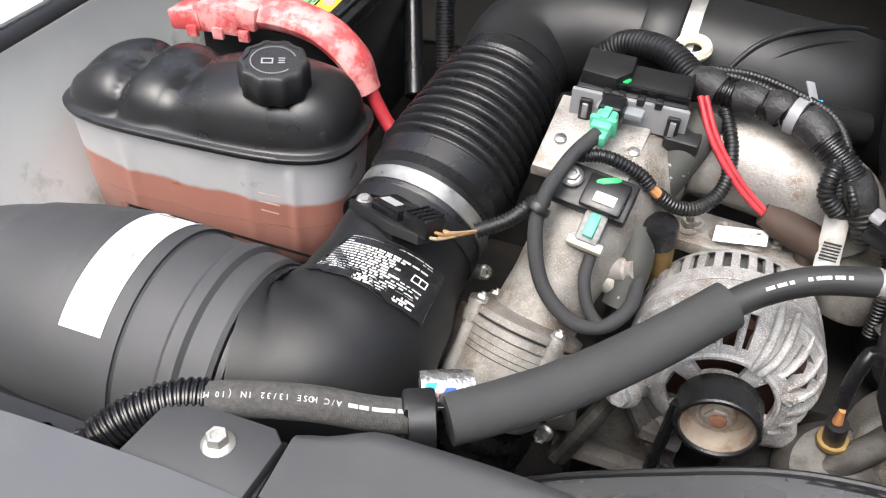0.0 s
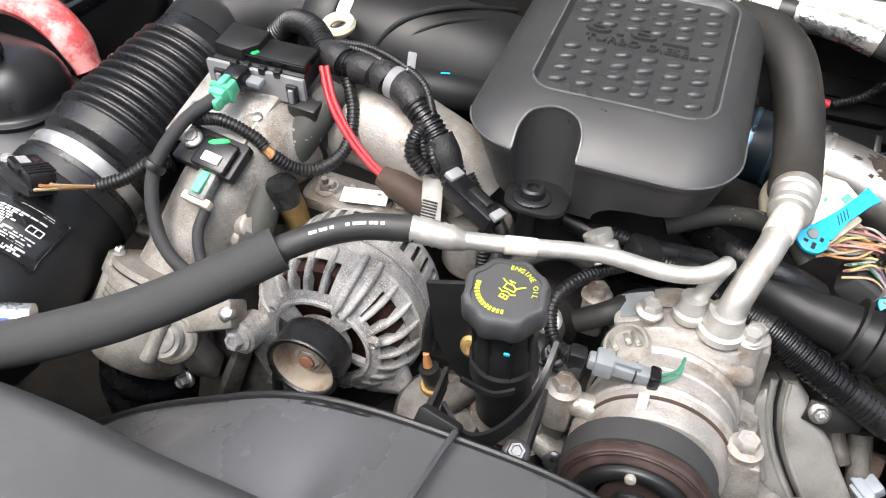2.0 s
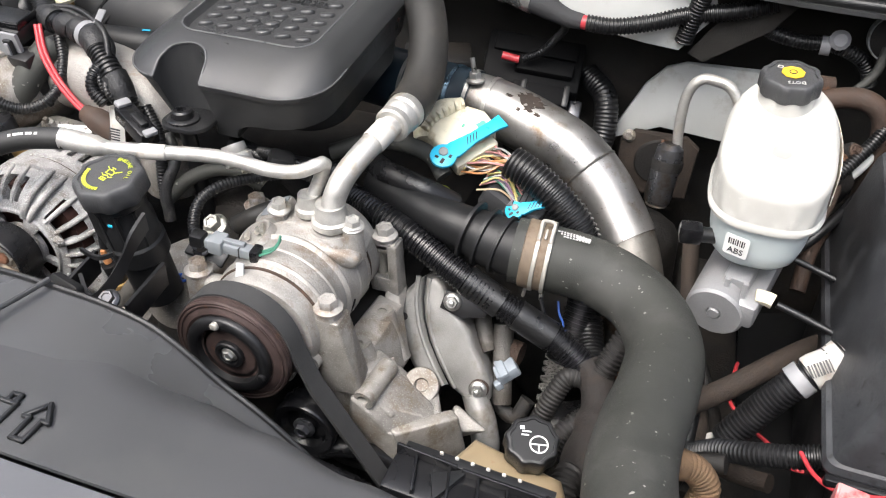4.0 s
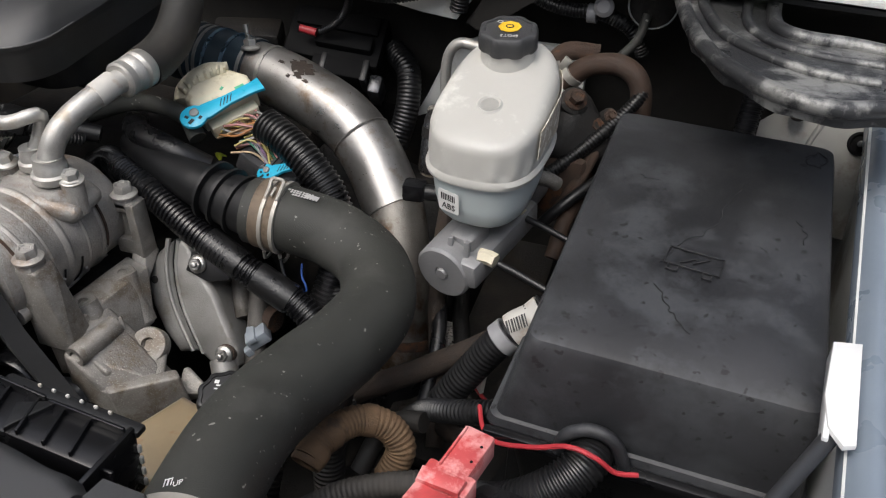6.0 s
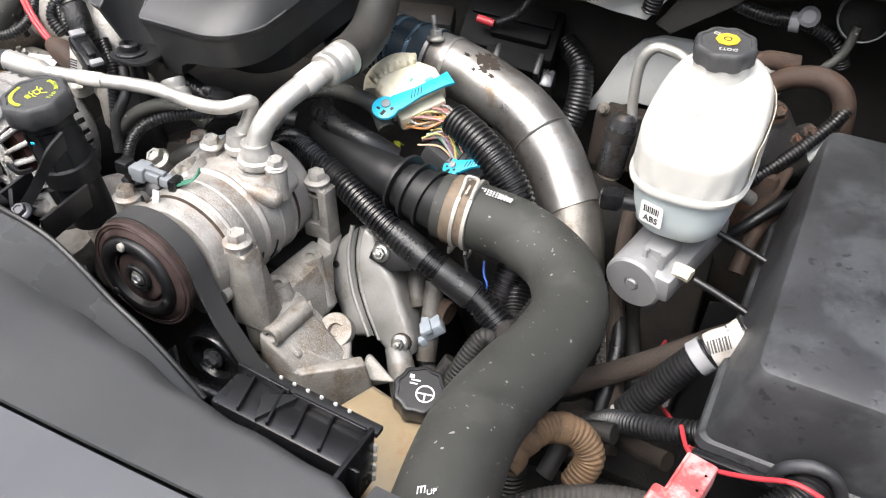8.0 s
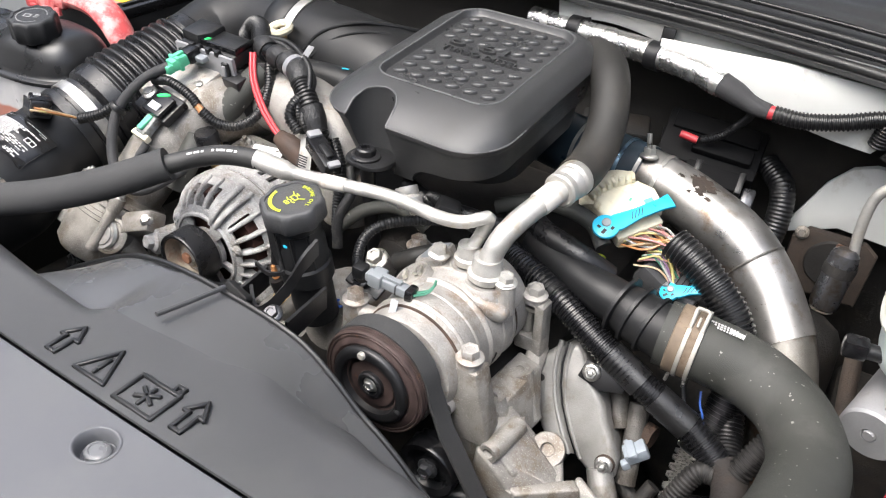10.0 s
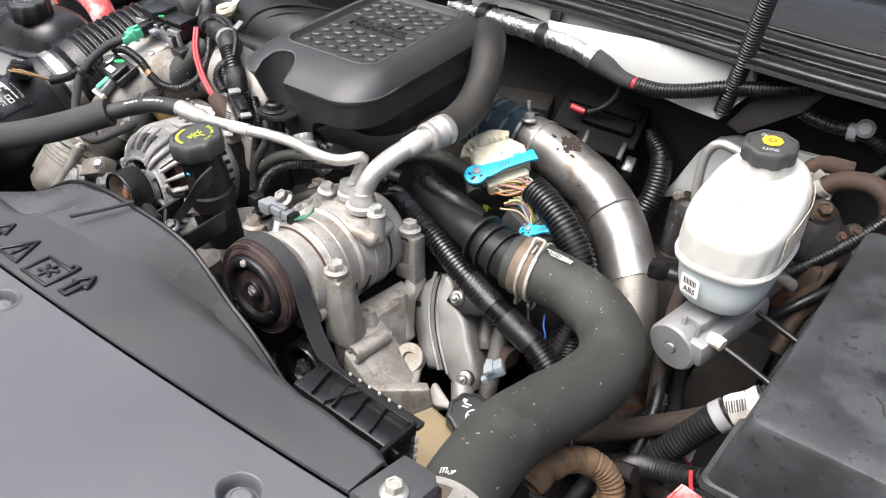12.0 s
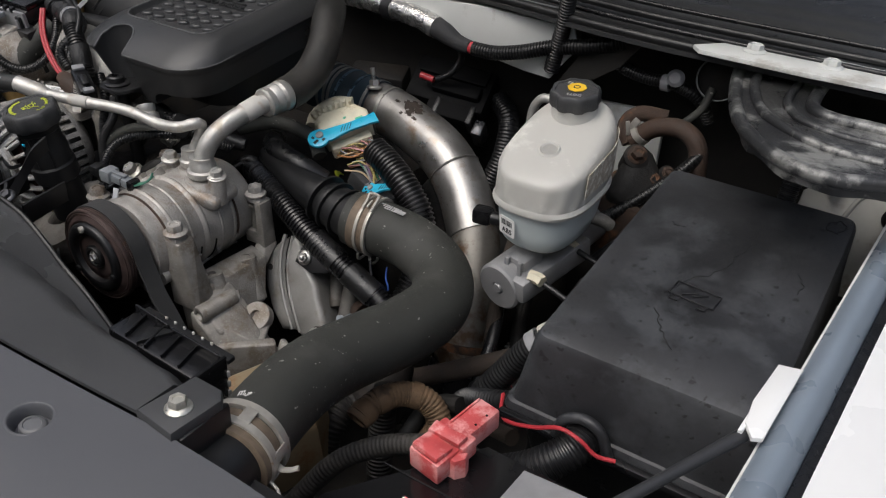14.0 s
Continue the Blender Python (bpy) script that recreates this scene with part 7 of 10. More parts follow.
cc = thing("clutch_connector", (0.392, 0.57, 1.12), "blue grey clutch plug with green wires", "connector")
mcc = pose(0.392, 0.571, 1.133, 0, 4, 4) @ Matrix.Scale(0.86, 4)
part("shell", box((0.066, 0.017, 0.014), mcc, 0.003), bluegrey, cc)
part("latch", box((0.030, 0.008, 0.005), mcc @ pose(0.006, 0, 0.009), 0.001), bluegrey, cc)
part("groove", box((0.002, 0.0175, 0.0145), mcc @ pose(0.016, 0, 0), 0), plastic, cc)
part("collar", box((0.020, 0.025, 0.021), mcc @ pose(-0.016, 0, 0.001), 0.003), bluegrey, cc)
part("end_cap", box((0.012, 0.021, 0.018), mcc @ pose(0.036, 0, 0), 0.003), plastic_gloss, cc)
part("tail_boot", box((0.018, 0.020, 0.018), mcc @ pose(-0.044, 0, 0), 0.003), plastic, cc)
part("zip_tie", box((0.009, 0.026, 0.002), pose(0.418, 0.545, 1.122, 70, 0, 4), 0.0005), frost_tie, cc, "white zip tie")
for k in range(2):
    cable("clutch_wire", [mcc @ Vector((0.042, -0.004 + 0.008 * k, 0.002)), mcc @ Vector((0.058, 0.004 + 0.008 * k, 0.010)), mcc @ Vector((0.060, 0.020, 0.016 + 0.006 * k))], 0.0016, "thin green clutch wire", wires["green"], "wire", 6)

ln = thing("discharge_line", (0.3, 0.6, 1.14), "dull aluminium air conditioning line crimped to a rubber hose", "pipe")
part("pipe", tube([(0.228, 0.592, 1.2095), (0.285, 0.611, 1.206), (0.350, 0.632, 1.203), (0.405, 0.643, 1.193), (0.437, 0.650, 1.194), (0.455, 0.661, 1.200), (0.459, 0.672, 1.197), (0.452, 0.672, 1.176), (0.443, 0.664, 1.150), (0.441, 0.662, 1.134)], 0.0080, 20), alu_tube, ln)
part("crimp", lathe([(0.0112, -0.003)] + [(0.0124 - 0.0010 * (k % 2), 0.0035 * k) for k in range(11)] + [(0.0105, 0.040), (0.0085, 0.050)], aim((0.190, 0.578, 1.220), (0.038, 0.014, -0.0105)), 28), alu_tube, ln)
part("sleeve_patch", lathe([(0.0086, 0.0), (0.0089, 0.001), (0.0089, 0.028), (0.0086, 0.029)], aim((0.268, 0.605, 1.207), (0.065, 0.021, -0.003)), 20), paper_dirty, ln, "flaking white tape")
part("flange", lathe([(0.015, 0), (0.0165, 0.002), (0.0165, 0.009), (0.0135, 0.011), (0.0135, 0.018), (0.0125, 0.020), (0.0125, 0.026)], pose(0.441, 0.662, 1.133), 26), alu_tube, ln)
ah = thing("hose", (0.05, 0.48, 1.1), "black air conditioning hose in a foam sleeve with white print", "hose")
HS = [(-0.125, 0.368, 1.147), (-0.100, 0.377, 1.146), (-0.065, 0.402, 1.150), (-0.02, 0.437, 1.158), (0.03, 0.482, 1.173), (0.083, 0.532, 1.196)]
part("foam_sleeve", tube(HS[1:], 0.0205, 28, 0.006, wob=0.01), foam, ah, "grey black foam sleeve", 60)
HP = [(0.070, 0.520, 1.190), (0.105, 0.549, 1.203), (0.145, 0.567, 1.215), (0.192, 0.579, 1.2195)]
part("rubber_hose", tube(HP, 0.0122, 24, 0.005), hose_dull, ah, "", 60)


def on_hose(t, side, r, path):
    """Letters along a hose: a pose on its upper side."""
    w = arc_points(path, 0.002)
    i = min(len(w) - 2, max(1, int(t * len(w))))
    p, d = w[i][0], (w[i + 1][0] - w[i - 1][0]).normalized()
    view = Vector(side).normalized()
    view = (view - d * view.dot(d)).normalized()
    return frame_m(p + view * r, d, view.cross(d))


for t0, n in ((0.36, 5), (0.60, 7)):
    wm = B()
    for k in range(n):
        join(wm, bars([(0, 0, 0.0036, 0.0030)], on_hose(t0 + 0.034 * k, (0.1, -0.6, 0.8), 0.0126, HP), 0))
    part("print_bar", wm, ink_pale, ah, "white printed bar")
BH = [(-0.268, 0.311, 1.168), (-0.235, 0.318, 1.176), (-0.19, 0.335, 1.172), (-0.15, 0.353, 1.158), (-0.12, 0.370, 1.148)]
wv = thing("braided_hose", (-0.2, 0.33, 1.15), "grey braided air conditioning hose with white print", "hose")
part("hose", tube(BH, 0.0135, 24, 0.004), weave, wv, "", 60)


def hose_text(text, t0, dt, size, side, r, path, parent, label):
    """Letters set one by one along a hose, running back along the path."""
    bm = B()
    for i, ch in enumerate(text):
        if ch != " ":
            m = on_hose(t0 - i * dt, side, r, path)
            join(bm, words(ch, size, m @ pose(0, 0, 0, 0, 0, 180), 0.0003))
    part("lettering", bm, ink_pale, parent, label)


hose_text("A/C HOSE 13/32 IN (10 MM)", 0.60, 0.0235, 0.0062, (0.0, -0.45, 0.9), 0.0138, BH, wv, "white hose size lettering")
wm = B()
for t0, w in ((0.66, 0.026), (0.78, 0.030)):
    for k in range(3):
        join(wm, bars([(0, 0, w / 3.6, 0.0030)], on_hose(t0 + 0.05 * k, (0.0, -0.45, 0.9), 0.0138, BH), 0))
part("print_bar", wm, ink_pale, wv, "white printed bar")
conduit("wire_loom", [(-0.352, 0.215, 1.10), (-0.338, 0.245, 1.135), (-0.315, 0.278, 1.158), (-0.285, 0.302, 1.168), (-0.262, 0.313, 1.169)], 0.0165, "glossy black ribbed loom over the hose end", 0.0052, 0.002, plastic_gloss, seg=18)
hcl = thing("hose_bracket", (-0.115, 0.372, 1.12), "black plastic hose clip with a holographic sticker", "clip")
part("band", lathe([(0.0225, -0.010), (0.024, -0.010), (0.024, 0.010), (0.0225, 0.010)], aim((-0.119, 0.367, 1.147), (0.8, 0.4, 0.0)), 28), plastic, hcl)
part("block", box((0.026, 0.022, 0.026), pose(-0.121, 0.370, 1.158, 0, 0, 25), 0.004), plastic, hcl)
part("sticker", tube([(-0.128, 0.392, 1.150), (-0.112, 0.400, 1.150), (-0.092, 0.410, 1.148)], 0.016, 18), foil, hcl, "shiny sticker wrapped round a tube")
for k, (a0, x0, mat_) in enumerate(((20, 0.15, blue_plastic), (48, 0.25, red_plastic), (70, 0.5, ink_white), (35, 0.55, blue_mark), (60, 0.72, blue_plastic), (80, 0.2, pale_green))):
    part("sticker_patch", sheet(lambda u, v: Vector((-0.128, 0.392, 1.150)).lerp(Vector((-0.092, 0.410, 1.148)), x0 + 0.22 * u) + Vector((0.2, -math.sin(radians(a0 + 22 * v)), math.cos(radians(a0 + 22 * v)))) * 0.0176 - Vector((0.0033, 0, 0)), 4, 4, 0.0003), mat_, hcl, "coloured patch of the sticker")

su = thing("suction_line", (0.5, 0.72, 1.13), "thick aluminium suction line crimped to a rubber hose", "pipe")
part("pipe", tube([(0.473, 0.655, 1.132), (0.474, 0.656, 1.155), (0.480, 0.668, 1.180), (0.490, 0.692, 1.199), (0.500, 0.725, 1.210), (0.507, 0.755, 1.215)], 0.0135, 22), alu_tube, su)
part("flange", lathe([(0.020, 0), (0.0225, 0.003), (0.0225, 0.010), (0.0185, 0.012), (0.0185, 0.020), (0.017, 0.022), (0.017, 0.030)], pose(0.472, 0.655, 1.128), 28), alu_tube, su)
part("white_wrap", lathe([(0.0158, 0), (0.0162, 0.002), (0.0162, 0.026), (0.0156, 0.028)], aim((0.4975, 0.717, 1.2078), (0.009, 0.032, 0.010)) @ Matrix.Diagonal((0.92, 0.92, 1, 1)), 22), paper_dirty, su, "torn white tape")
part("crimp", lathe([(0.019, -0.002), (0.0215, 0.0), (0.0215, 0.008), (0.019, 0.010), (0.0215, 0.013), (0.0225, 0.022), (0.019, 0.024), (0.023, 0.028), (0.023, 0.038), (0.021, 0.041)], aim((0.506, 0.752, 1.2145), (0.004, 0.042, 0.003)), 30), alu_tube, su)
cable("suction_hose", [(0.508, 0.790, 1.216), (0.508, 0.818, 1.219), (0.506, 0.854, 1.231), (0.497, 0.893, 1.257), (0.479, 0.928, 1.286), (0.455, 0.964, 1.295), (0.42, 1.0, 1.288)], 0.0250, "thick brown black rubber suction hose", hose_brown, "hose", 28)
# pressure switch below the line
sw = thing("pressure_switch", (0.365, 0.66, 1.15), "plated pressure switch with a black plug", "sensor")
part("nut", lathe([(0.012, 0), (0.0165, 0.002), (0.0165, 0.012), (0.012, 0.015), (0.014, 0.018), (0.014, 0.026)], aim((0.352, 0.668, 1.172), (-0.35, 0.2, 0.6)), 24), alu_tube, sw)
part("plug", box((0.03, 0.03, 0.026), pose(0.385, 0.70, 1.165, 0, 20, 30), 0.006), plastic, sw)

# bracket castings below the compressor
cb = thing("compressor_bracket", (0.56, 0.6, 0.86), "rusty stained cast aluminium compressor bracket", "bracket")
E1 = 0.0035
part("pillar", hull([((x, y, z), E1) for x, y, z in ((0.499, 0.552, 1.080), (0.526, 0.552, 1.080), (0.526, 0.574, 1.080), (0.503, 0.574, 1.080), (0.507, 0.550, 0.985), (0.548, 0.552, 0.985), (0.544, 0.582, 0.985))]), casting, cb)
part("pillar", hull([((x, y, z), 0.002) for x, y, z in ((0.521, 0.702, 1.078), (0.529, 0.702, 1.078), (0.529, 0.722, 1.078), (0.521, 0.722, 1.078), (0.524, 0.700, 1.000), (0.534, 0.700, 1.000), (0.534, 0.722, 1.000))]), casting, cb)
part("pillar", tube([(0.508, 0.712, 1.078), (0.509, 0.712, 1.010)], 0.0062, 14), casting, cb, "round tube in the slot")
part("bridge", box((0.036, 0.024, 0.014), pose(0.512, 0.712, 1.074, 0, -3, 0), 0.003), casting, cb)
part("bridge", box((0.038, 0.026, 0.022), pose(0.516, 0.711, 1.020, 0, -3, 0), 0.003), casting, cb)
part("bridge", hull([((x, y, z), 0.003) for x, y, z in ((0.520, 0.700, 1.010), (0.534, 0.700, 1.005), (0.534, 0.722, 1.005), (0.520, 0.690, 0.985), (0.540, 0.690, 0.985))]), casting, cb)
part("top_wall", hull([((x, y, z), E1) for x, y, z in ((0.504, 0.562, 1.003), (0.536, 0.562, 1.000), (0.540, 0.690, 0.998), (0.512, 0.694, 1.002), (0.520, 0.556, 0.940), (0.556, 0.566, 0.945), (0.562, 0.660, 0.948), (0.530, 0.672, 0.940))]), casting, cb)
part("post", tube([(0.527, 0.668, 1.002), (0.538, 0.664, 0.975), (0.552, 0.656, 0.945)], [0.0150, 0.0150, 0.0165], 20), casting, cb)
part("post", tube([(0.526, 0.602, 1.006), (0.536, 0.600, 0.985), (0.546, 0.598, 0.965)], [0.0145, 0.0150, 0.0175], 20), casting, cb)
part("lower_body", hull([((x, y, z), 0.006) for x, y, z in ((0.545, 0.548, 0.978), (0.556, 0.606, 0.982), (0.592, 0.604, 0.950), (0.586, 0.552, 0.948), (0.600, 0.546, 0.885), (0.652, 0.588, 0.890), (0.535, 0.556, 0.900), (0.620, 0.620, 0.900), (0.642, 0.584, 0.938), (0.596, 0.544, 0.940))]), casting, cb)
part("barrel", lathe([(0.0125, 0.060), (0.0130, 0.004), (0.0120, 0.0), (0.0070, 0.0), (0.0066, 0.010), (0.0005, 0.010)], aim((0.556, 0.544, 0.983), (0.10, 1.0, 0.02)), 26), casting, cb)
# near-black disc in the shallow bore carries the hole's shade
part("hole", lathe([(0.0066, 0.0098), (0.0064, 0.0092), (0.0005, 0.0092)], aim((0.556, 0.544, 0.983), (0.10, 1.0, 0.02)), 20), grime_shade, cb, "bolt hole bottom darkened for its shade")
part("shoulder", hull([((x, y, z), 0.006) for x, y, z in ((0.536, 0.560, 0.990), (0.546, 0.612, 0.990), (0.590, 0.608, 0.962), (0.584, 0.556, 0.960), (0.54, 0.56, 0.95))]), casting, cb)
part("rust_bloom", sheet(lambda u, v: Vector((0.5905 + 0.010 * u + 0.004 * math.sin(v * 7), 0.562 + 0.030 * v, 0.9515 - 0.008 * u)), 6, 6, 0.0012), rust_bright, cb, "rust stain on the casting")
me1 = frame_m((0.602, 0.606, 0.966), (0.90, 0.35, 0.10), (-0.1, 0.72, 0.65))
part("ear", lathe([(0.021, -0.014), (0.0215, -0.001), (0.0200, 0.0015), (0.0085, 0.0015), (0.0075, -0.004), (0.0005, -0.004)], me1, 30), casting, cb)
part("ear_web", hull([(me1 @ Vector((0.015, -0.010, -0.008)), 0.004), (me1 @ Vector((-0.018, -0.004, -0.008)), 0.004), ((0.632, 0.585, 0.948), 0.004), ((0.58, 0.585, 0.952), 0.004)]), casting, cb)
part("box_wall", hull([((x, y, z), E1) for x, y, z in ((0.588, 0.545, 0.948), (0.598, 0.541, 0.948), (0.652, 0.586, 0.950), (0.644, 0.592, 0.950), (0.606, 0.545, 0.880), (0.664, 0.590, 0.885))]), casting, cb)
part("box_wall", hull([((x, y, z), E1) for x, y, z in ((0.568, 0.545, 0.950), (0.592, 0.541, 0.946), (0.598, 0.543, 0.885), (0.580, 0.545, 0.885))]), casting, cb)
part("spout", hull([((0.682, 0.602, 0.925), 0.002), ((0.645, 0.612, 0.935), 0.005), ((0.648, 0.595, 0.92), 0.005), ((0.64, 0.60, 0.90), 0.005)]), casting, cb)
for p, d in (((0.526, 0.668, 1.004), (0.05, -0.1, 1)), ((0.525, 0.602, 1.008), (0.05, -0.1, 1))):
    part("boss", lathe([(0.0155, -0.012), (0.0145, 0.0), (0.0135, 0.0012), (0.0060, 0.0012), (0.0054, -0.004), (0.0005, -0.004)], aim(p, d), 24), casting, cb)
part("cast_rib", tube([(0.512, 0.585, 1.002), (0.530, 0.580, 0.995), (0.548, 0.572, 0.988)], 0.0035, 6), casting, cb)
part("cast_rib", tube([(0.562, 0.612, 0.990), (0.572, 0.606, 0.976), (0.590, 0.604, 0.960)], 0.0035, 6), casting, cb)

vc = thing("front_cover", (0.62, 0.69, 0.86), "cast aluminium cover with a dark gasket seam", "engine casting")
mfc = frame_m((0.601, 0.714, 1.008), (0.992, 0.119, 0.030), (-0.082, 0.465, 0.881))
SEAM = [(-0.040, 0.024), (-0.0405, -0.004), (-0.036, -0.030), (-0.027, -0.056), (-0.012, -0.084), (0.006, -0.112)]
INNER_EDGE = [(-0.022, -0.118), (-0.046, -0.094), (-0.064, -0.064), (-0.075, -0.032), (-0.072, -0.006), (-0.056, 0.012)]
OUTER_EDGE = [(0.028, -0.126), (0.047, -0.131), (0.059, -0.121), (0.058, -0.098), (0.046, -0.076), (0.034, -0.057), (0.024, -0.036), (0.010, -0.020), (-0.004, -0.006), (-0.010, 0.012), (-0.024, 0.028)]


def half(outline, depth, drop, bev):
    """One half of the cover: a rounded plate whose face lies drop below the nuts' plane."""
    return slab(outline, depth, mfc @ pose(0, 0, -drop - depth), bev, seg=4)


part("inner_half", half([(x - 0.0012, y) for x, y in SEAM] + INNER_EDGE, 0.040, 0.010, 0.010), casting_grey, vc)
part("gasket", half([(x + 0.0012, y) for x, y in SEAM] + [(x - 0.0012, y) for x, y in reversed(SEAM)], 0.030, 0.0135, 0), rubber, vc, "dark gasket line")
part("outer_half", half([(x + 0.0012, y) for x, y in SEAM] + OUTER_EDGE, 0.044, 0.006, 0.009), casting_grey, vc)
part("seam_ridge", tube([mfc @ Vector((x + 0.0075, y, -0.0075)) for x, y in SEAM], 0.0026, 8), casting_grey, vc)
part("seam_ridge", tube([mfc @ Vector((x - 0.0085, y, -0.0115)) for x, y in SEAM], 0.0034, 8), casting_grey, vc)
part("rear_body", half([(-0.060, 0.0), (-0.024, 0.02), (0.0, -0.012), (0.03, -0.06), (0.048, -0.10), (0.03, -0.12), (-0.02, -0.11), (-0.06, -0.06)], 0.060, 0.046, 0.004), casting, vc)
part("bolt_seat", lathe([(0.0135, -0.02), (0.0125, 0.001), (0.009, 0.002)], mfc @ pose(0.044, -0.107, -0.004), 24), rust, vc, "rusty washer")
part("hook_plate", slab([(-0.018, -0.010), (0.012, -0.020), (0.040, -0.014), (0.044, 0.000), (0.016, 0.010), (-0.012, 0.013)], 0.003, mfc @ pose(0.002, 0.0, -0.0035), 0.001), black_metal, vc, "black steel tab")
for x, y in ((0.0, 0.0), (0.044, -0.107)):
    part("bolt", hexbolt(mfc @ Vector((x, y, 0.001)), (0.09, -0.877, 0.471), 0.0080, 0.008, stud=0.004), steel, vc)
part("upper_fitting", lathe([(0.012, -0.02), (0.012, 0.004), (0.009, 0.006), (0.008, 0.012)], mfc @ pose(-0.016, 0.040, -0.008), 18), hub_tan, vc, "tan fitting above the cover")
part("lower_arm", tube([(0.648, 0.672, 0.905), (0.668, 0.652, 0.875), (0.676, 0.640, 0.84), (0.66, 0.63, 0.81)], [0.016, 0.018, 0.018, 0.016], 14), casting_grey, vc)
part("pit", lathe([(0.005, 0.0), (0.004, -0.002), (0.0005, -0.002)], mfc @ pose(-0.062, -0.030, -0.0095), 12), grime_shade, vc)
fan = thing("cooling_fan", (0.45, 0.42, 0.8), "black plastic cooling fan blades behind the shroud", "fan")
for k in range(7):
    a = radians(20 + 22 * k)
    R0, R1 = 0.16, 0.36
    part("blade", sheet(lambda u, v: Vector((0.22 + (R0 + (R1 - R0) * u) * math.cos(a + 0.22 * (v - 0.5)), 0.44 + 0.05 * v, 0.70 + (R0 + (R1 - R0) * u) * math.sin(a + 0.22 * (v - 0.5)))), 6, 4, 0.004, (0, 1, 0)), plastic, fan)
wc = thing("white_connector", (0.68, 0.70, 0.9), "small pale grey unplugged connector", "connector")
mw = frame_m((0.679, 0.708, 0.922), (0.7, 0.5, 0.5), (-0.5, 0.8, 0))
part("shell", box((0.030, 0.022, 0.018), mw, 0.003), plug_pale, wc)
part("tab", box((0.012, 0.030, 0.008), mw @ pose(-0.004, 0, 0.008), 0.002), plug_pale, wc)
part("tab", box((0.010, 0.010, 0.012), mw @ pose(-0.018, -0.008, -0.006), 0.002), plug_pale, wc)
for pts, r, mat_, lab_ in (([(0.62, 0.77, 0.98), (0.635, 0.745, 0.95), (0.65, 0.725, 0.93)], 0.012, casting_dark, "short dull metal sensor body"),
                           ([(0.66, 0.75, 0.96), (0.67, 0.72, 0.92), (0.68, 0.69, 0.88)], 0.013, casting_dark, "cast metal pipe stub behind the cover"),
                           ([(0.66, 0.71, 0.90), (0.675, 0.695, 0.875), (0.70, 0.685, 0.868), (0.712, 0.70, 0.89)], 0.010, grime_shade, "oily brown hose below the connector"),
                           ([(0.66, 0.74, 0.93), (0.69, 0.735, 0.93)], 0.016, rust, "rusty metal fitting behind the front cover")):
    cable("engine_pipe", pts, r, lab_, mat_, "pipe", 14)
cable("bracket_arm", [(0.60, 0.61, 0.92), (0.63, 0.60, 0.90), (0.655, 0.60, 0.905)], [0.012, 0.012, 0.006], "black plastic hook beside the bracket", plastic, "bracket", 10)

ph = thing("pump_housing", (0.30, 0.58, 0.95), "bright cast pump housing with a blue paint mark", "engine casting")
mph = frame_m((0.300, 0.575, 1.030), (1, 0, 0), (0, 0.35, 1))
part("body", lathe([(0.060, -0.05), (0.060, -0.012), (0.056, -0.004), (0.040, 0.004), (0.036, 0.010), (0.018, 0.012)], mph, 40), casting, ph)
part("ear", hull([(mph @ Vector((0.045, 0.045, 0)), 0.012), (mph @ Vector((0.030, 0.02, 0)), 0.012), (mph @ Vector((0.045, 0.045, -0.04)), 0.012)]), casting_clean, ph)
part("ear", hull([(mph @ Vector((0.055, -0.035, 0)), 0.012), (mph @ Vector((0.030, -0.02, 0)), 0.012), (mph @ Vector((0.055, -0.035, -0.04)), 0.012)]), casting_clean, ph)
for x, y in ((0.045, 0.045), (0.055, -0.035), (-0.02, 0.03)):
    part("bolt", hexbolt(mph @ Vector((x, y, 0.010)), (0, -0.9, 0.35), 0.0075, 0.009), gunmetal, ph)
part("paint_mark", tube([mph @ Vector((0.004, 0.024, 0.011)), mph @ Vector((0.020, 0.030, 0.011))], 0.003, 6, flat=0.4), blue_mark, ph, "blue paint stroke")
part("paint_mark", tube([mph @ Vector((0.010, 0.036, 0.010)), mph @ Vector((0.015, 0.018, 0.011))], 0.003, 6, flat=0.4), blue_mark, ph, "blue paint stroke")
part("rib", tube([mph @ Vector((0.050 * math.cos(a), 0.050 * math.sin(a), 0.001)) for a in (radians(d) for d in range(180, 360, 20))], 0.004, 6), casting_clean, ph)
vlv = thing("sensor_fitting", (0.311, 0.65, 1.06), "plated steel sensor bolt behind the oil filler", "sensor")
part("hex", hexbolt((0.311, 0.655, 1.085), (-0.1, -0.5, 0.85), 0.011, 0.012), zinc, vlv)
part("body", lathe([(0.016, -0.03), (0.016, 0.0), (0.012, 0.003)], aim((0.311, 0.656, 1.083), (-0.1, -0.5, 0.85)), 20), casting, vlv)
nut = thing("sensor_fitting", (0.331, 0.6, 1.07), "dull steel nut on a bracket stud", "nut")
part("hex", hexbolt((0.331, 0.60, 1.096), (-0.2, -0.5, 0.85), 0.009, 0.010, stud=0.006), gunmetal, nut)
part("plate", box((0.05, 0.03, 0.006), pose(0.335, 0.607, 1.088, 25, 10, 0), 0.002), black_metal, nut)
idl = thing("idler_pulley", (0.50, 0.53, 0.92), "black plastic idler pulley below the compressor", "pulley")
mid_ = aim((0.500, 0.535, 0.955), (0, -1, 0))
part("wheel", lathe([(0.010, 0), (0.036, 0.0), (0.038, 0.004), (0.038, 0.028), (0.036, 0.032), (0.028, 0.030), (0.024, 0.022), (0.012, 0.022), (0.010, 0.030)], mid_, 44), plastic_gloss, idl)
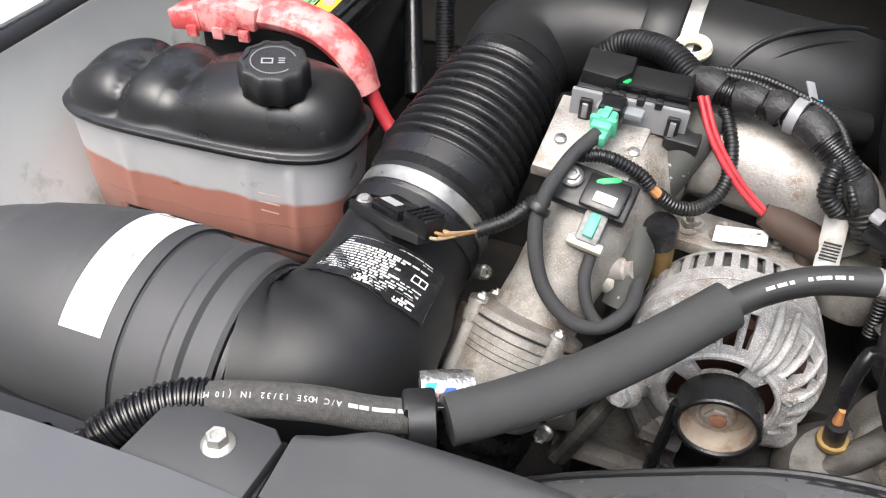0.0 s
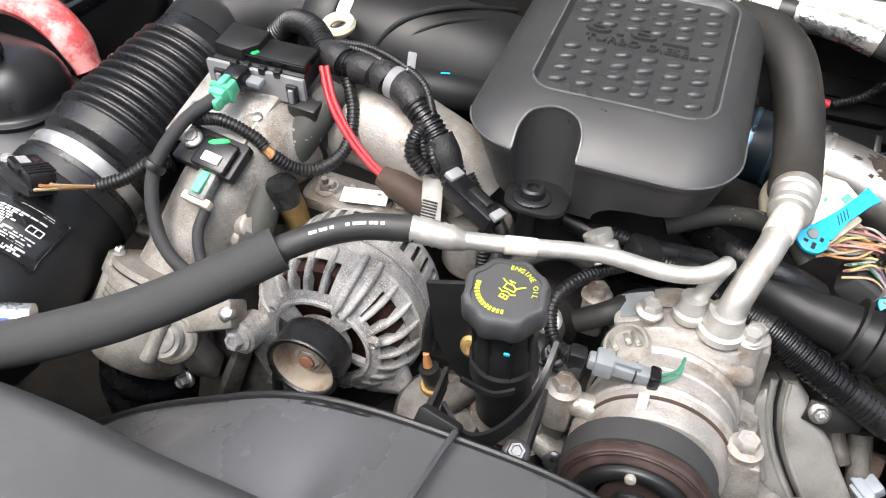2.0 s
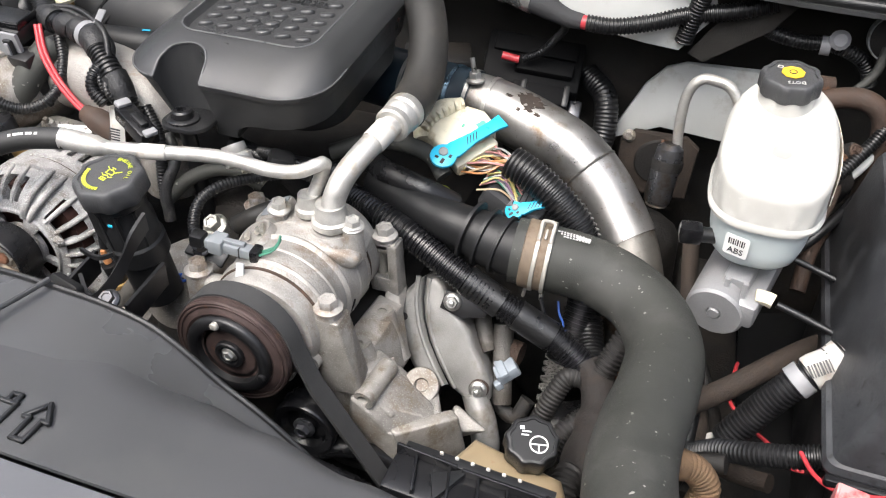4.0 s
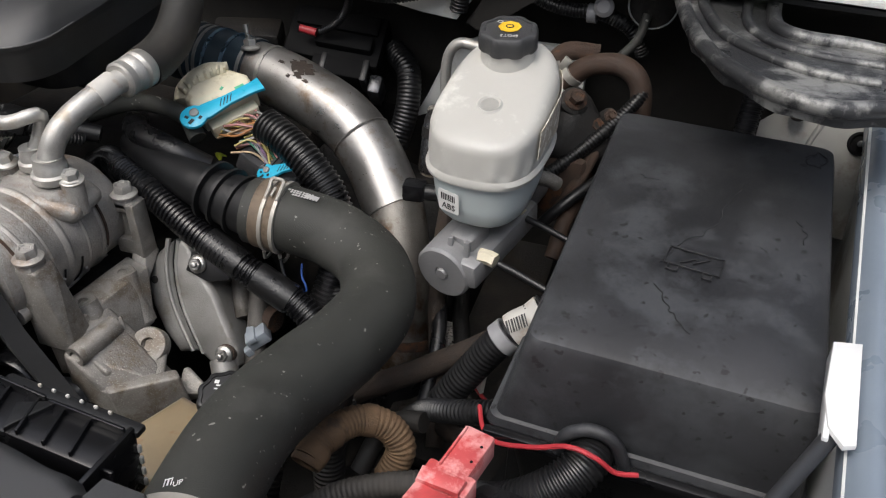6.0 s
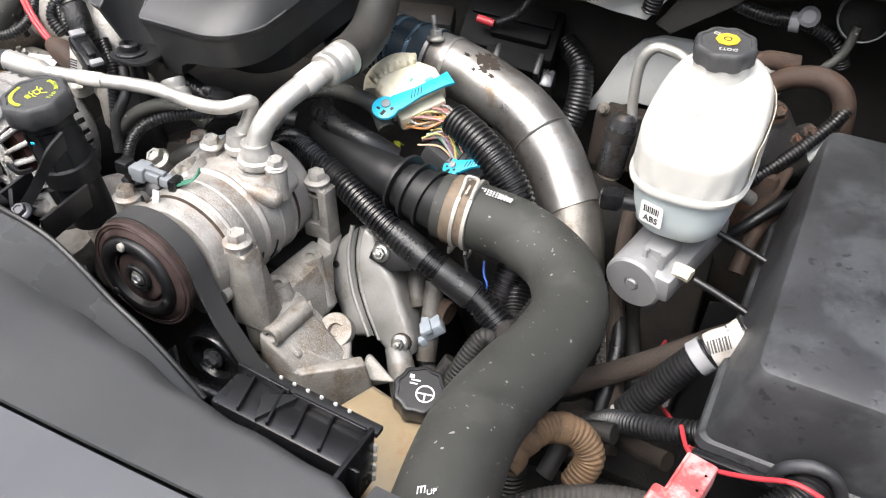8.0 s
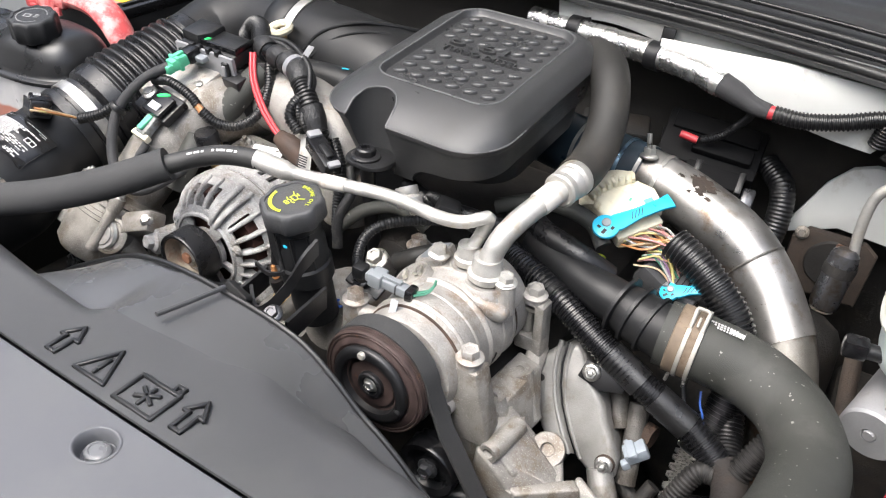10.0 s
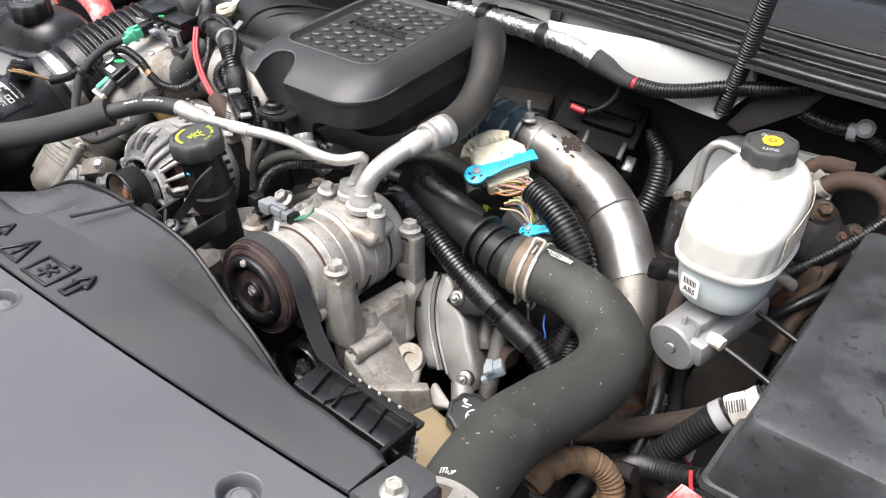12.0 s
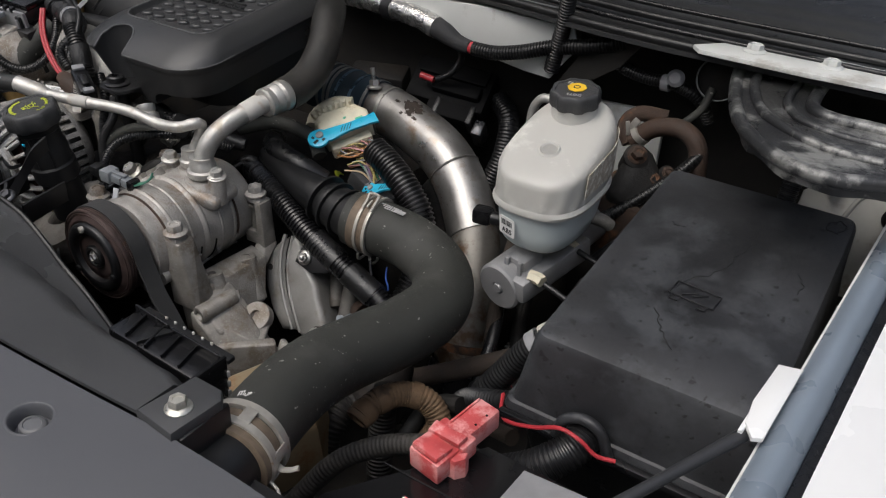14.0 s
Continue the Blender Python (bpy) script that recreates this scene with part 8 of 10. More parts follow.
part("bolt", hexbolt(mid_ @ Vector((0, 0, 0.028)), (0, -1, 0), 0.009, 0.009), gunmetal, idl)
ten = thing("belt_tensioner", (0.55, 0.56, 0.86), "black cast belt tensioner arm deep below the compressor", "tensioner")
part("arm", hull([((0.47, 0.55, 0.90), 0.014), ((0.54, 0.55, 0.92), 0.016), ((0.57, 0.56, 0.86), 0.014), ((0.52, 0.57, 0.85), 0.016)]), worn_black, ten)
for p_ in ((0.55, 0.535, 0.915), (0.49, 0.535, 0.90)):
    part("bolt", hexbolt(p_, (0, -1, 0.4), 0.008, 0.008), gunmetal, ten)
for pts, r in (([(0.46, 0.50, 0.88), (0.53, 0.52, 0.92), (0.58, 0.54, 0.90), (0.62, 0.55, 0.87)], 0.012), ([(0.48, 0.48, 0.93), (0.54, 0.50, 0.90), (0.60, 0.52, 0.85)], 0.009)):
    cable("engine_hose", pts, r, "black hose deep below the compressor", rubber, "hose", 12)

# ---- driver's side: coolant hose, intercooler pipe, brakes, fuse box, battery ----
wo = thing("coolant_outlet", (0.6, 0.78, 1.03), "black coolant outlet pipe with ribbed end", "pipe")
part("pipe", tube([(0.46, 0.803, 1.102), (0.505, 0.782, 1.100), (0.552, 0.767, 1.094), (0.600, 0.760, 1.088), (0.640, 0.755, 1.082), (0.680, 0.750, 1.080)], [0.020, 0.021, 0.023, 0.028, 0.033, 0.034], 32), duct_plastic, wo, "", 60)
for u in ((0.606, 0.7600, 1.0880), (0.626, 0.7570, 1.0845), (0.648, 0.7540, 1.0815)):
    part("ridge", lathe([(0.034, -0.003), (0.0378, -0.002), (0.0378, 0.002), (0.034, 0.003)], aim(u, (0.040, -0.006, -0.007)), 36), duct_plastic, wo)
RH = [(0.664, 0.751, 1.0805), (0.715, 0.755, 1.0775), (0.769, 0.758, 1.068), (0.824, 0.737, 1.056), (0.857, 0.680, 1.052), (0.860, 0.605, 1.060), (0.853, 0.532, 1.076), (0.852, 0.457, 1.096), (0.863, 0.386, 1.110), (0.884, 0.294, 1.117)]
rh = thing("radiator_hose", (0.80, 0.6, 1.0), "large worn grey black upper radiator hose with white print", "hose")
part("hose", tube(RH, [0.0395, 0.0395, 0.040, 0.0415, 0.042, 0.0415, 0.0405, 0.040, 0.0395, 0.0395], 40, 0.006), rubber_worn, rh, "", 60)


def spring_clamp(p, d, r, spin):
    """A constant tension clamp: two wire bands joined by a tang."""
    t = thing("spring_clamp", p, "dull spring clamp on the radiator hose", "hose clamp", "spring clamps")
    m = aim(p, d, spin)
    part("hose_band", lathe([(r + 0.0006, -0.020), (r + 0.0022, -0.019), (r + 0.0022, 0.010), (r + 0.0006, 0.011)], m, 48), band_tan, t, "tan paper band")
    for z in (-0.004, 0.010):
        part("wire_band", lathe([(r + 0.002, z - 0.0026), (r + 0.0042, z - 0.0022), (r + 0.0042, z + 0.0022), (r + 0.002, z + 0.0026)], m, 48), clamp_steel, t)
    part("cross_tie", box((0.003, 0.008, 0.016), m @ pose(0, 0, 0, 0, 0, 128) @ pose(r + 0.003, 0, 0.003), 0.001), clamp_steel, t)
    ax_ = Vector(d).normalized()
    upv = (Vector((-0.1, -0.35, 1)) - ax_ * Vector((-0.1, -0.35, 1)).dot(ax_)).normalized()
    tg = ax_.cross(upv)
    loop = [Vector(p) + upv * (r + h) + ax_ * a + tg * b for a, b, h in ((-0.004, 0.010, 0.003), (-0.004, -0.004, 0.006), (-0.004, -0.014, 0.010), (0.003, -0.015, 0.011), (0.010, -0.014, 0.010), (0.010, -0.004, 0.006), (0.010, 0.010, 0.003))]
    part("tang_loop", tube(loop, 0.0022, 8, 0.002), clamp_steel, t)
    part("tongue", box((0.003, 0.014, 0.003), frame_m(Vector(p) + upv * (r + 0.006) + ax_ * 0.003, ax_, tg), 0.001), clamp_steel, t)
    part("tang", tube([m @ Vector((r + 0.004, -0.012, 0.010)), m @ Vector((r + 0.016, -0.006, 0.011)), m @ Vector((r + 0.016, 0.010, 0.011)), m @ Vector((r + 0.004, 0.014, 0.010))], 0.0022, 8), clamp_steel, t)
    part("tang", tube([m @ Vector((r + 0.004, -0.012, -0.010)), m @ Vector((r + 0.016, -0.006, -0.011)), m @ Vector((r + 0.016, 0.010, -0.011)), m @ Vector((r + 0.004, 0.014, -0.010))], 0.0022, 8), clamp_steel, t)
    return t


spring_clamp(Vector((0.696, 0.7537, 1.0786)), (0.05, 0.004, -0.003), 0.0395, -100)
t2 = thing("spring_clamp", (0.880, 0.312, 1.075), "wide dull spring clamp on the lower hose end", "hose clamp", "spring clamps")
m2 = aim((0.8800, 0.312, 1.1162), (0.018, -0.072, 0.004))
part("hose_band", lathe([(0.0398, -0.006), (0.0412, -0.005), (0.0412, 0.022), (0.0398, 0.023)], m2, 48), band_tan, t2, "rusty tan band")
for z in (-0.012, 0.010):
    part("band", lathe([(0.0405, z - 0.0045), (0.0432, z - 0.004), (0.0432, z + 0.004), (0.0405, z + 0.0045)], m2, 48), clamp_steel, t2)
for a in (10, 75, 140, 200, 260, 320):
    part("bridge", box((0.0018, 0.012, 0.018), m2 @ pose(0, 0, 0, 0, 0, a) @ pose(0.0424, 0, -0.001), 0.0006), clamp_steel, t2)
part("ear", tube([(0.9195, 0.318, 1.112), (0.930, 0.318, 1.112), (0.940, 0.324, 1.116)], 0.0034, 8, flat=0.6), clamp_steel, t2)
part("ear", tube([(0.9185, 0.306, 1.104), (0.931, 0.305, 1.100), (0.938, 0.300, 1.092), (0.939, 0.292, 1.080), (0.931, 0.288, 1.078), (0.924, 0.296, 1.088), (0.919, 0.302, 1.098)], 0.0018, 8), clamp_steel, t2)
rn = thing("radiator_neck", (0.90, 0.27, 1.0), "black plastic radiator inlet neck", "radiator neck")
part("neck", tube([(0.881, 0.310, 1.1165), (0.887, 0.275, 1.1185), (0.894, 0.240, 1.113), (0.900, 0.212, 1.085)], [0.036, 0.036, 0.042, 0.05], 32), plastic, rn)
part("shoulder", box((0.12, 0.09, 0.10), pose(0.925, 0.215, 1.055), 0.02), plastic, rn)
mh = frame_m((0.8640, 0.332, 1.1525), (0.15, -0.98, -0.08), (0.93, 0.15, 0.34)) @ Matrix.Scale(0.68, 4)
part("arrow_print", bars([(-0.012, 0, 0.010, 0.0022), (-0.012, 0.005, 0.012, 0.0016), (-0.012, -0.005, 0.012, 0.0016), (-0.017, 0.0, 0.0016, 0.012)], mh @ pose(0, 0, 0, 0, 0, 15) @ Matrix.Scale(0.8, 4), 0.0008), ink_white, rh, "white printed mark")
part("lettering", words("UP", 0.0095, mh @ pose(-0.008, 0.010, 0.0006, 0, 0, 110), 0.0003), ink_white, rh, "white printed lettering")
mh2 = frame_m((0.732, 0.752, 1.1163), (1.0, 0.04, -0.07), (-0.04, 1.0, 0.05))
part("print", bars([(x_, y_, 0.0022 if (i_ * 7 + k_) % 3 else 0.0032, 0.0024) for k_, y_ in enumerate((0.0045, 0.001, -0.0030)) for i_, x_ in enumerate([-0.018 + 0.0036 * q_ + 0.004 * k_ for q_ in range(9)])] + [(0.012, 0.001, 0.016, 0.006)], mh2, 0.0006), ink_pale, rh, "white printed lines")

# radiator end tank strip behind the cover
rs = thing("radiator_tank", (0.75, 0.36, 1.0), "black plastic radiator tank edge with crimp tabs", "radiator tank")
mr = frame_m((0.731, 0.357, 1.1235), (0.99, 0.0, -0.06), (0, 1, 0))
part("tray", box((0.124, 0.038, 0.03), mr, 0.004), plastic_gloss, rs)
for x in (-0.040, -0.012, 0.012, 0.036):
    part("recess_rib", box((0.0025, 0.034, 0.008), mr @ pose(x, 0, 0.016, 0, 0, 14), 0.001), plastic_gloss, rs)
part("edge_rib", box((0.052, 0.003, 0.014), mr @ pose(-0.036, 0.018, 0.016, 0, 0, -2), 0.001), plastic_gloss, rs)
part("edge_rib", box((0.068, 0.003, 0.014), mr @ pose(0.028, 0.0165, 0.015), 0.001), plastic_gloss, rs)
part("step_web", slab([(-0.012, -0.018), (0.004, 0.016), (0.000, 0.018), (-0.022, 0.006)], 0.006, mr @ pose(-0.006, 0, 0.013), 0.001), plastic, rs)
part("end_wall", box((0.005, 0.062, 0.070), mr @ pose(0.064, -0.008, -0.016), 0.002), plastic_gloss, rs)
part("end_rib", box((0.010, 0.003, 0.050), mr @ pose(0.070, -0.014, -0.012), 0.001), plastic_gloss, rs)
part("seam_strip", box((0.126, 0.010, 0.006), mr @ pose(0.006, 0.026, 0.012), 0.001), plastic, rs)
for k in range(6):
    part("crimp_tab", box((0.0034, 0.0024, 0.0036), mr @ pose(-0.027 + k * 0.0132, 0.0285, 0.016), 0.001), paper_dirty, rs, "pale crimp tab")
for k in range(4):
    part("crimp_tab", box((0.003, 0.003, 0.008), mr @ pose(0.0675, 0.022, -0.004 - 0.013 * k), 0.0008), paper_dirty, rs, "pale crimp tab")

# power steering reservoir
ps = thing("power_steering_reservoir", (0.73, 0.5, 0.9), "yellowed power steering reservoir with a black cap", "fluid reservoir")
part("tank", slab([(-0.080, -0.05), (0.065, -0.06), (0.075, 0.015), (0.045, 0.05), (-0.06, 0.046)], 0.092, pose(0.735, 0.505, 0.878, 6, 0, -14), 0.018, seg=4), tan_tank, ps)
ps_cap = screw_cap(ps, (0.748, 0.548, 0.980), (0.12, -0.25, 1), 0.0285, 0.026, 9)
mps = aim((0.748, 0.548, 0.980), (0.12, -0.25, 1)) @ pose(0, 0, 0.0256, 0, 0, -10) @ Matrix.Scale(0.8, 4)
part("wheel_symbol", lathe([(0.0105, 0), (0.0125, 0), (0.0125, 0.0005), (0.0105, 0.0005)], mps @ pose(0.008, -0.006, 0), 28, cap0=False, cap1=False), ink_white, ps_cap, "white steering wheel symbol")
part("wheel_symbol", bars([(0.008, -0.006, 0.021, 0.002), (0.008, -0.011, 0.002, 0.010), (-0.010, 0.006, 0.010, 0.002), (-0.008, 0.011, 0.012, 0.002), (-0.014, 0.016, 0.006, 0.005)], mps, 0), ink_white, ps_cap, "white symbol")

# intercooler pipe
ip = thing("intercooler_pipe", (0.65, 0.93, 0.86), "polished steel intercooler pipe with rust bleeding through", "pipe")
IP = [(0.38, 1.005, 1.147), (0.47, 0.996, 1.1425), (0.56, 0.986, 1.138), (0.627, 0.972, 1.126), (0.686, 0.956, 1.108), (0.735, 0.934, 1.074), (0.783, 0.896, 1.026), (0.813, 0.844, 0.956), (0.830, 0.800, 0.895), (0.834, 0.785, 0.865)]
part("pipe", tube(IP[:7], 0.041, 40, 0.006), steel_pipe, ip, "", 60)
# duller than the upper pipe: brown stain plus shade in the colour
part("lower_pipe", tube(IP[5:], [0.034, 0.0385, 0.0404, 0.0406, 0.0406], 40, 0.006), dull_pipe, ip, "dull dirty lower section, partly darkened for its shade", 60)
part("lower_elbow", tube([(0.835, 0.783, 0.870), (0.830, 0.770, 0.842), (0.80, 0.75, 0.815), (0.75, 0.735, 0.80)], 0.044, 28), rubber, ip, "dark rubber elbow on the lower end")
part("end_clamp", lathe([(0.0415, -0.006), (0.0435, -0.006), (0.0435, 0.006), (0.0415, 0.006)], aim(IP[8], Vector(IP[9]) - Vector(IP[8])), 40), rust, ip, "rusty clamp band")
part("weld_bead", lathe([(0.0412, -0.002), (0.0425, 0), (0.0412, 0.002)], aim((0.712, 0.946, 1.0925), (0.049, -0.024, -0.034)), 40), steel_pipe, ip)
part("coupler", tube([(0.36, 1.007, 1.148), (0.44, 0.9987, 1.144), (0.532, 0.989, 1.1394)], 0.0445, 40), silicone, ip, "dark blue silicone coupler")
for x, r in ((0.528, 0.0455), (0.50, 0.0460), (0.558, 0.0425), (0.47, 0.046), (0.445, 0.0455), (0.43, 0.0455), (0.455, 0.0455)):
    p = (x, 1.005 - 0.106 * (x - 0.38), 1.147 - 0.050 * (x - 0.38))
    part("clamp_band", lathe([(r - 0.002, -0.0026), (r, -0.0026), (r, 0.0026), (r - 0.002, 0.0026)], aim(p, (0.075, -0.008, -0.0038)), 44), steel_blue if r > 0.0457 else steel, ip, "blue tinted steel band")
IPW = arc_points(IP[:8], 0.002)


def on_pipe(u, a, lift=0.0005):
    """A place on the pipe's skin: share of its length, and degrees from the top towards the front."""
    i = min(len(IPW) - 2, max(1, int(u * len(IPW))))
    p, d = IPW[i][0], (IPW[i + 1][0] - IPW[i - 1][0]).normalized()
    up_ = (Vector((0, 0, 1)) - d * d.z).normalized()
    sd_ = d.cross(up_)
    return p + (up_ * math.cos(radians(a)) + sd_ * math.sin(radians(a))) * (0.041 + lift)


rp = B()
for u0, u1, a0, a1 in ((0.405, 0.440, -8, 26), (0.435, 0.462, 2, 20), (0.395, 0.41, 4, 16), (0.425, 0.445, 24, 36), (0.37, 0.385, 20, 26), (0.455, 0.47, 30, 36), (0.41, 0.42, 38, 44)):
    join(rp, sheet(lambda u, v: on_pipe(u0 + (u1 - u0) * (u + 0.18 * math.sin(v * 9 + u0 * 90)), a0 + (a1 - a0) * (v + 0.12 * math.sin(u * 11))), 10, 8, 0.0002))
part("rust_patch", rp, rust_dark, ip, "flaked dark rust patch")
st = thing("coupler_stud", (0.536, 0.976, 1.18), "plated clamp stud and nut", "stud")
part("nut", hexbolt((0.536, 0.972, 1.181), (-0.1, 0.1, 1), 0.009, 0.012), steel, st)
part("rod", tube([(0.535, 0.972, 1.188), (0.529, 0.976, 1.211)], 0.0036, 10), steel, st)

# unplugged control module connector with its wires
bigc = thing("harness_connector", (0.56, 0.86, 1.1), "cream multi pin connector with a turquoise lock and loose wires", "connector")
mk = frame_m((0.572, 0.853, 1.156), (0.58, 0.77, 0.27), (-0.80, 0.476, 0.365))
part("shell", slab([(-0.034, 0.002), (0.042, 0.002), (0.044, 0.030), (0.030, 0.050), (-0.026, 0.054), (-0.040, 0.040)], 0.034, mk @ pose(0, 0, -0.036), 0.006, seg=3), cream, bigc)
part("back_shell", tube([mk @ Vector((-0.040, 0.044, -0.022)), mk @ Vector((-0.026, 0.060, -0.020)), mk @ Vector((0.002, 0.066, -0.018)), mk @ Vector((0.030, 0.058, -0.018))], [0.016, 0.018, 0.018, 0.014], 16), cream, bigc)
for k in range(8):
    u = -0.036 + 0.0088 * k
    part("rib", box((0.0042, 0.016, 0.008), mk @ pose(u, 0.060 - 7.0 * (u + 0.004) ** 2, -0.003, -24, 0, 12 - 6 * k), 0.0012), cream, bigc)
part("pin_block", box((0.066, 0.016, 0.022), mk @ pose(0.002, -0.006, -0.028), 0.003), cream, bigc)
LEVER = [(0.017 * math.cos(radians(a)), 0.017 * math.sin(radians(a))) for a in range(40, 321, 20)]


def lever(parent, m, length, size):
    """A flat lock lever: a round head with its pivot and dark patches for cut-outs, and an arm with dark strips for
    slant grooves and a hooked end.
    """
    out = [(x * size, y * size) for x, y in LEVER]
    arm = [(0.016 * size, -0.0125 * size), (0.5 * length, -0.0075 * size), (0.86 * length, -0.0080 * size), (length, -0.0105 * size), (length, 0.0105 * size), (0.86 * length, 0.0090 * size), (0.5 * length, 0.0085 * size), (0.016 * size, 0.0115 * size)]
    lk_ = part("lock_lever", slab(out + arm, 0.0042, m, 0.0012), blue_plastic, parent, "turquoise lock lever")
    part("pivot", lathe([(0.0062 * size, 0.0), (0.0058 * size, 0.0022), (0.0030 * size, 0.0030), (0.0005, 0.0030)], m @ pose(0.003 * size, 0.004 * size, 0.0040), 18), plug_grey, lk_, "grey pivot pin")
    # nothing is cut: the openings' shade is laid on as flat dark pieces
    for ax, ay, w, h in ((-0.006, -0.006, 0.008, 0.0045), (0.006, -0.0065, 0.005, 0.004), (-0.008, 0.003, 0.0035, 0.005)):
        part("cut_out", box((w * size, h * size, 0.0006), m @ pose(ax * size, ay * size, 0.0043, 0, 0, 24), 0), black_metal, lk_, "dark patch standing for a shaded cut-out")
    for k in range(4):
        part("groove", box((0.0012, 0.012 * size, 0.0005), m @ pose(0.40 * length + 0.0046 * k, 0.0, 0.0043, 0, 0, -34), 0), silicone, lk_)
    return lk_


lever(bigc, mk @ pose(-0.044, 0.0, 0.002), 0.094, 1.0)
part("paint_dot", box((0.012, 0.008, 0.0012), mk @ pose(0.026, 0.014, -0.0016), 0), green_plastic, bigc, "green paint dot")
part("paint_dot", box((0.005, 0.003, 0.0012), mk @ pose(0.006, 0.026, -0.0016, 0, 0, 30), 0), green_plastic, bigc, "small green paint dot")
bigd = thing("harness_connector", (0.63, 0.84, 1.04), "dark multi pin connector with a turquoise lock", "connector")
mk2 = frame_m((0.630, 0.846, 1.082), (0.80, -0.05, -0.42), (0.15, 0.9, 0.1))
part("shell", box((0.072, 0.050, 0.036), mk2, 0.008), tape, bigd)
part("cover_rib", slab([(-0.020, -0.026), (0.024, -0.020), (0.030, 0.020), (-0.014, 0.026)], 0.020, mk2 @ pose(0.018, 0, 0.004), 0.005, seg=3), clip_grey, bigd, "grey ribbed back cover")
for k in range(4):
    part("cover_groove", box((0.0016, 0.046, 0.0010), mk2 @ pose(0.000 + 0.007 * k, 0, 0.0242, 0, 0, 6), 0), plastic, bigd)
lever(bigd, frame_m((0.645, 0.816, 1.0905), (0.905, 0.20, 0.375), (-0.20, 0.80, 0.55)), 0.050, 0.72)
part("yellow_tag", tube([(0.528, 0.895, 1.050), (0.526, 0.884, 1.058), (0.534, 0.874, 1.056)], [0.003, 0.006, 0.002], 8, flat=0.4), ink_yellow, bigd, "yellow green clip")
random.seed(11)
cn = list(wires)
for i in range(22):
    a = mk @ Vector((-0.028 + 0.0030 * i, -0.014, -0.036 + 0.004 * (i % 5)))
    b = Vector((0.629, 0.851, 1.138)) + Vector((random.uniform(-0.008, 0.008), random.uniform(-0.008, 0.008), random.uniform(-0.006, 0.006)))
    mid = a.lerp(b, 0.45) + Vector((random.uniform(-0.004, 0.010), random.uniform(-0.012, 0.002), random.uniform(-0.006, 0.010)))
    cable("harness_wire", [a, mid, b, b + Vector((0.02, -0.005, -0.012))], 0.0017, "thin coloured harness wire", wires[cn[i % 5]], "wire", 5)
for i in range(20):
    a = mk2 @ Vector((-0.044, -0.024 + 0.0025 * ((i * 7) % 20), 0.006 + 0.004 * (i % 4)))
    b = mk2 @ Vector((0.006, -0.020 + 0.0021 * ((i * 9 + 3) % 20), 0.018 + 0.003 * (i % 3)))
    mid = a.lerp(b, random.uniform(0.35, 0.65)) + Vector((random.uniform(-0.005, 0.005), random.uniform(-0.006, 0.006), random.uniform(0.006, 0.020)))
    cable("harness_wire", [a, mid, b], 0.0015, "thin coloured harness wire", wires[cn[(i * 5 + i // 3) % 7]], "wire", 5)
conduit("wire_loom", [(0.627, 0.851, 1.139), (0.658, 0.842, 1.130), (0.696, 0.830, 1.111), (0.730, 0.820, 1.080), (0.748, 0.806, 1.04), (0.752, 0.78, 0.99), (0.742, 0.74, 0.93)], 0.0215, "thick black ribbed loom from the connector", 0.0062, 0.0024, seg=20)
conduit("wire_loom", [(0.700, 0.845, 1.06), (0.728, 0.822, 1.02), (0.752, 0.78, 0.97), (0.765, 0.73, 0.91)], 0.015, "black ribbed loom behind the radiator hose", 0.0055, 0.002, seg=16)
LL = [(0.355, 0.835, 1.030), (0.412, 0.804, 1.066), (0.473, 0.766, 1.080), (0.533, 0.741, 1.074), (0.599, 0.723, 1.049), (0.666, 0.716, 1.020), (0.732, 0.715, 0.990), (0.792, 0.700, 0.956)]
wl = conduit("wire_loom", LL, 0.0185, "thick black loom bound with vinyl tape", 0.0058, 0.0022, plastic_gloss, seg=18)
for a, b in ((1, 2), (2, 3), (4, 5), (5, 6)):
    A_, C_ = Vector(LL[a]).lerp(Vector(LL[b]), 0.25), Vector(LL[a]).lerp(Vector(LL[b]), 0.95)
    part("tape_wrap", tube([A_, A_.lerp(C_, 0.5), C_], 0.0192, 18, wob=0.03), tape_gloss, wl)
cable("coolant_tube", [(0.42, 0.86, 1.10), (0.47, 0.80, 1.12), (0.53, 0.785, 1.115), (0.57, 0.80, 1.09)], 0.016, "black rubber tube beside the coolant outlet", rubber, "hose", 16)
cable("coolant_tube", [(0.40, 0.80, 1.13), (0.46, 0.82, 1.15), (0.52, 0.83, 1.14), (0.55, 0.815, 1.12)], 0.011, "thin dusty black tube", rubber_worn, "hose", 12)
conduit("wire_loom", [(0.352, 0.575, 1.118), (0.326, 0.598, 1.122), (0.318, 0.622, 1.138), (0.330, 0.645, 1.150), (0.358, 0.680, 1.150), (0.40, 0.715, 1.146), (0.44, 0.745, 1.13)], 0.0068, "thin black ribbed loom to the clutch plug", 0.0042)

# control module by the firewall
em = thing("engine_controller", (0.57, 1.19, 1.05), "black engine control module with a red wire", "control module")
me_ = frame_m((0.572, 1.160, 1.128), (0.98, 0.16, -0.08), (-0.15, 0.75, 0.65))
part("case", box((0.150, 0.085, 0.05), me_, 0.005), case_black, em)
part("case_step", box((0.130, 0.030, 0.008), me_ @ pose(0, 0.022, 0.027), 0.003), case_black, em)
part("plug", box((0.090, 0.032, 0.040), me_ @ pose(0.018, -0.05, 0.006), 0.005), case_black, em)
part("plug", box((0.090, 0.026, 0.040), me_ @ pose(0.018, -0.012, 0.020), 0.005), case_black, em)
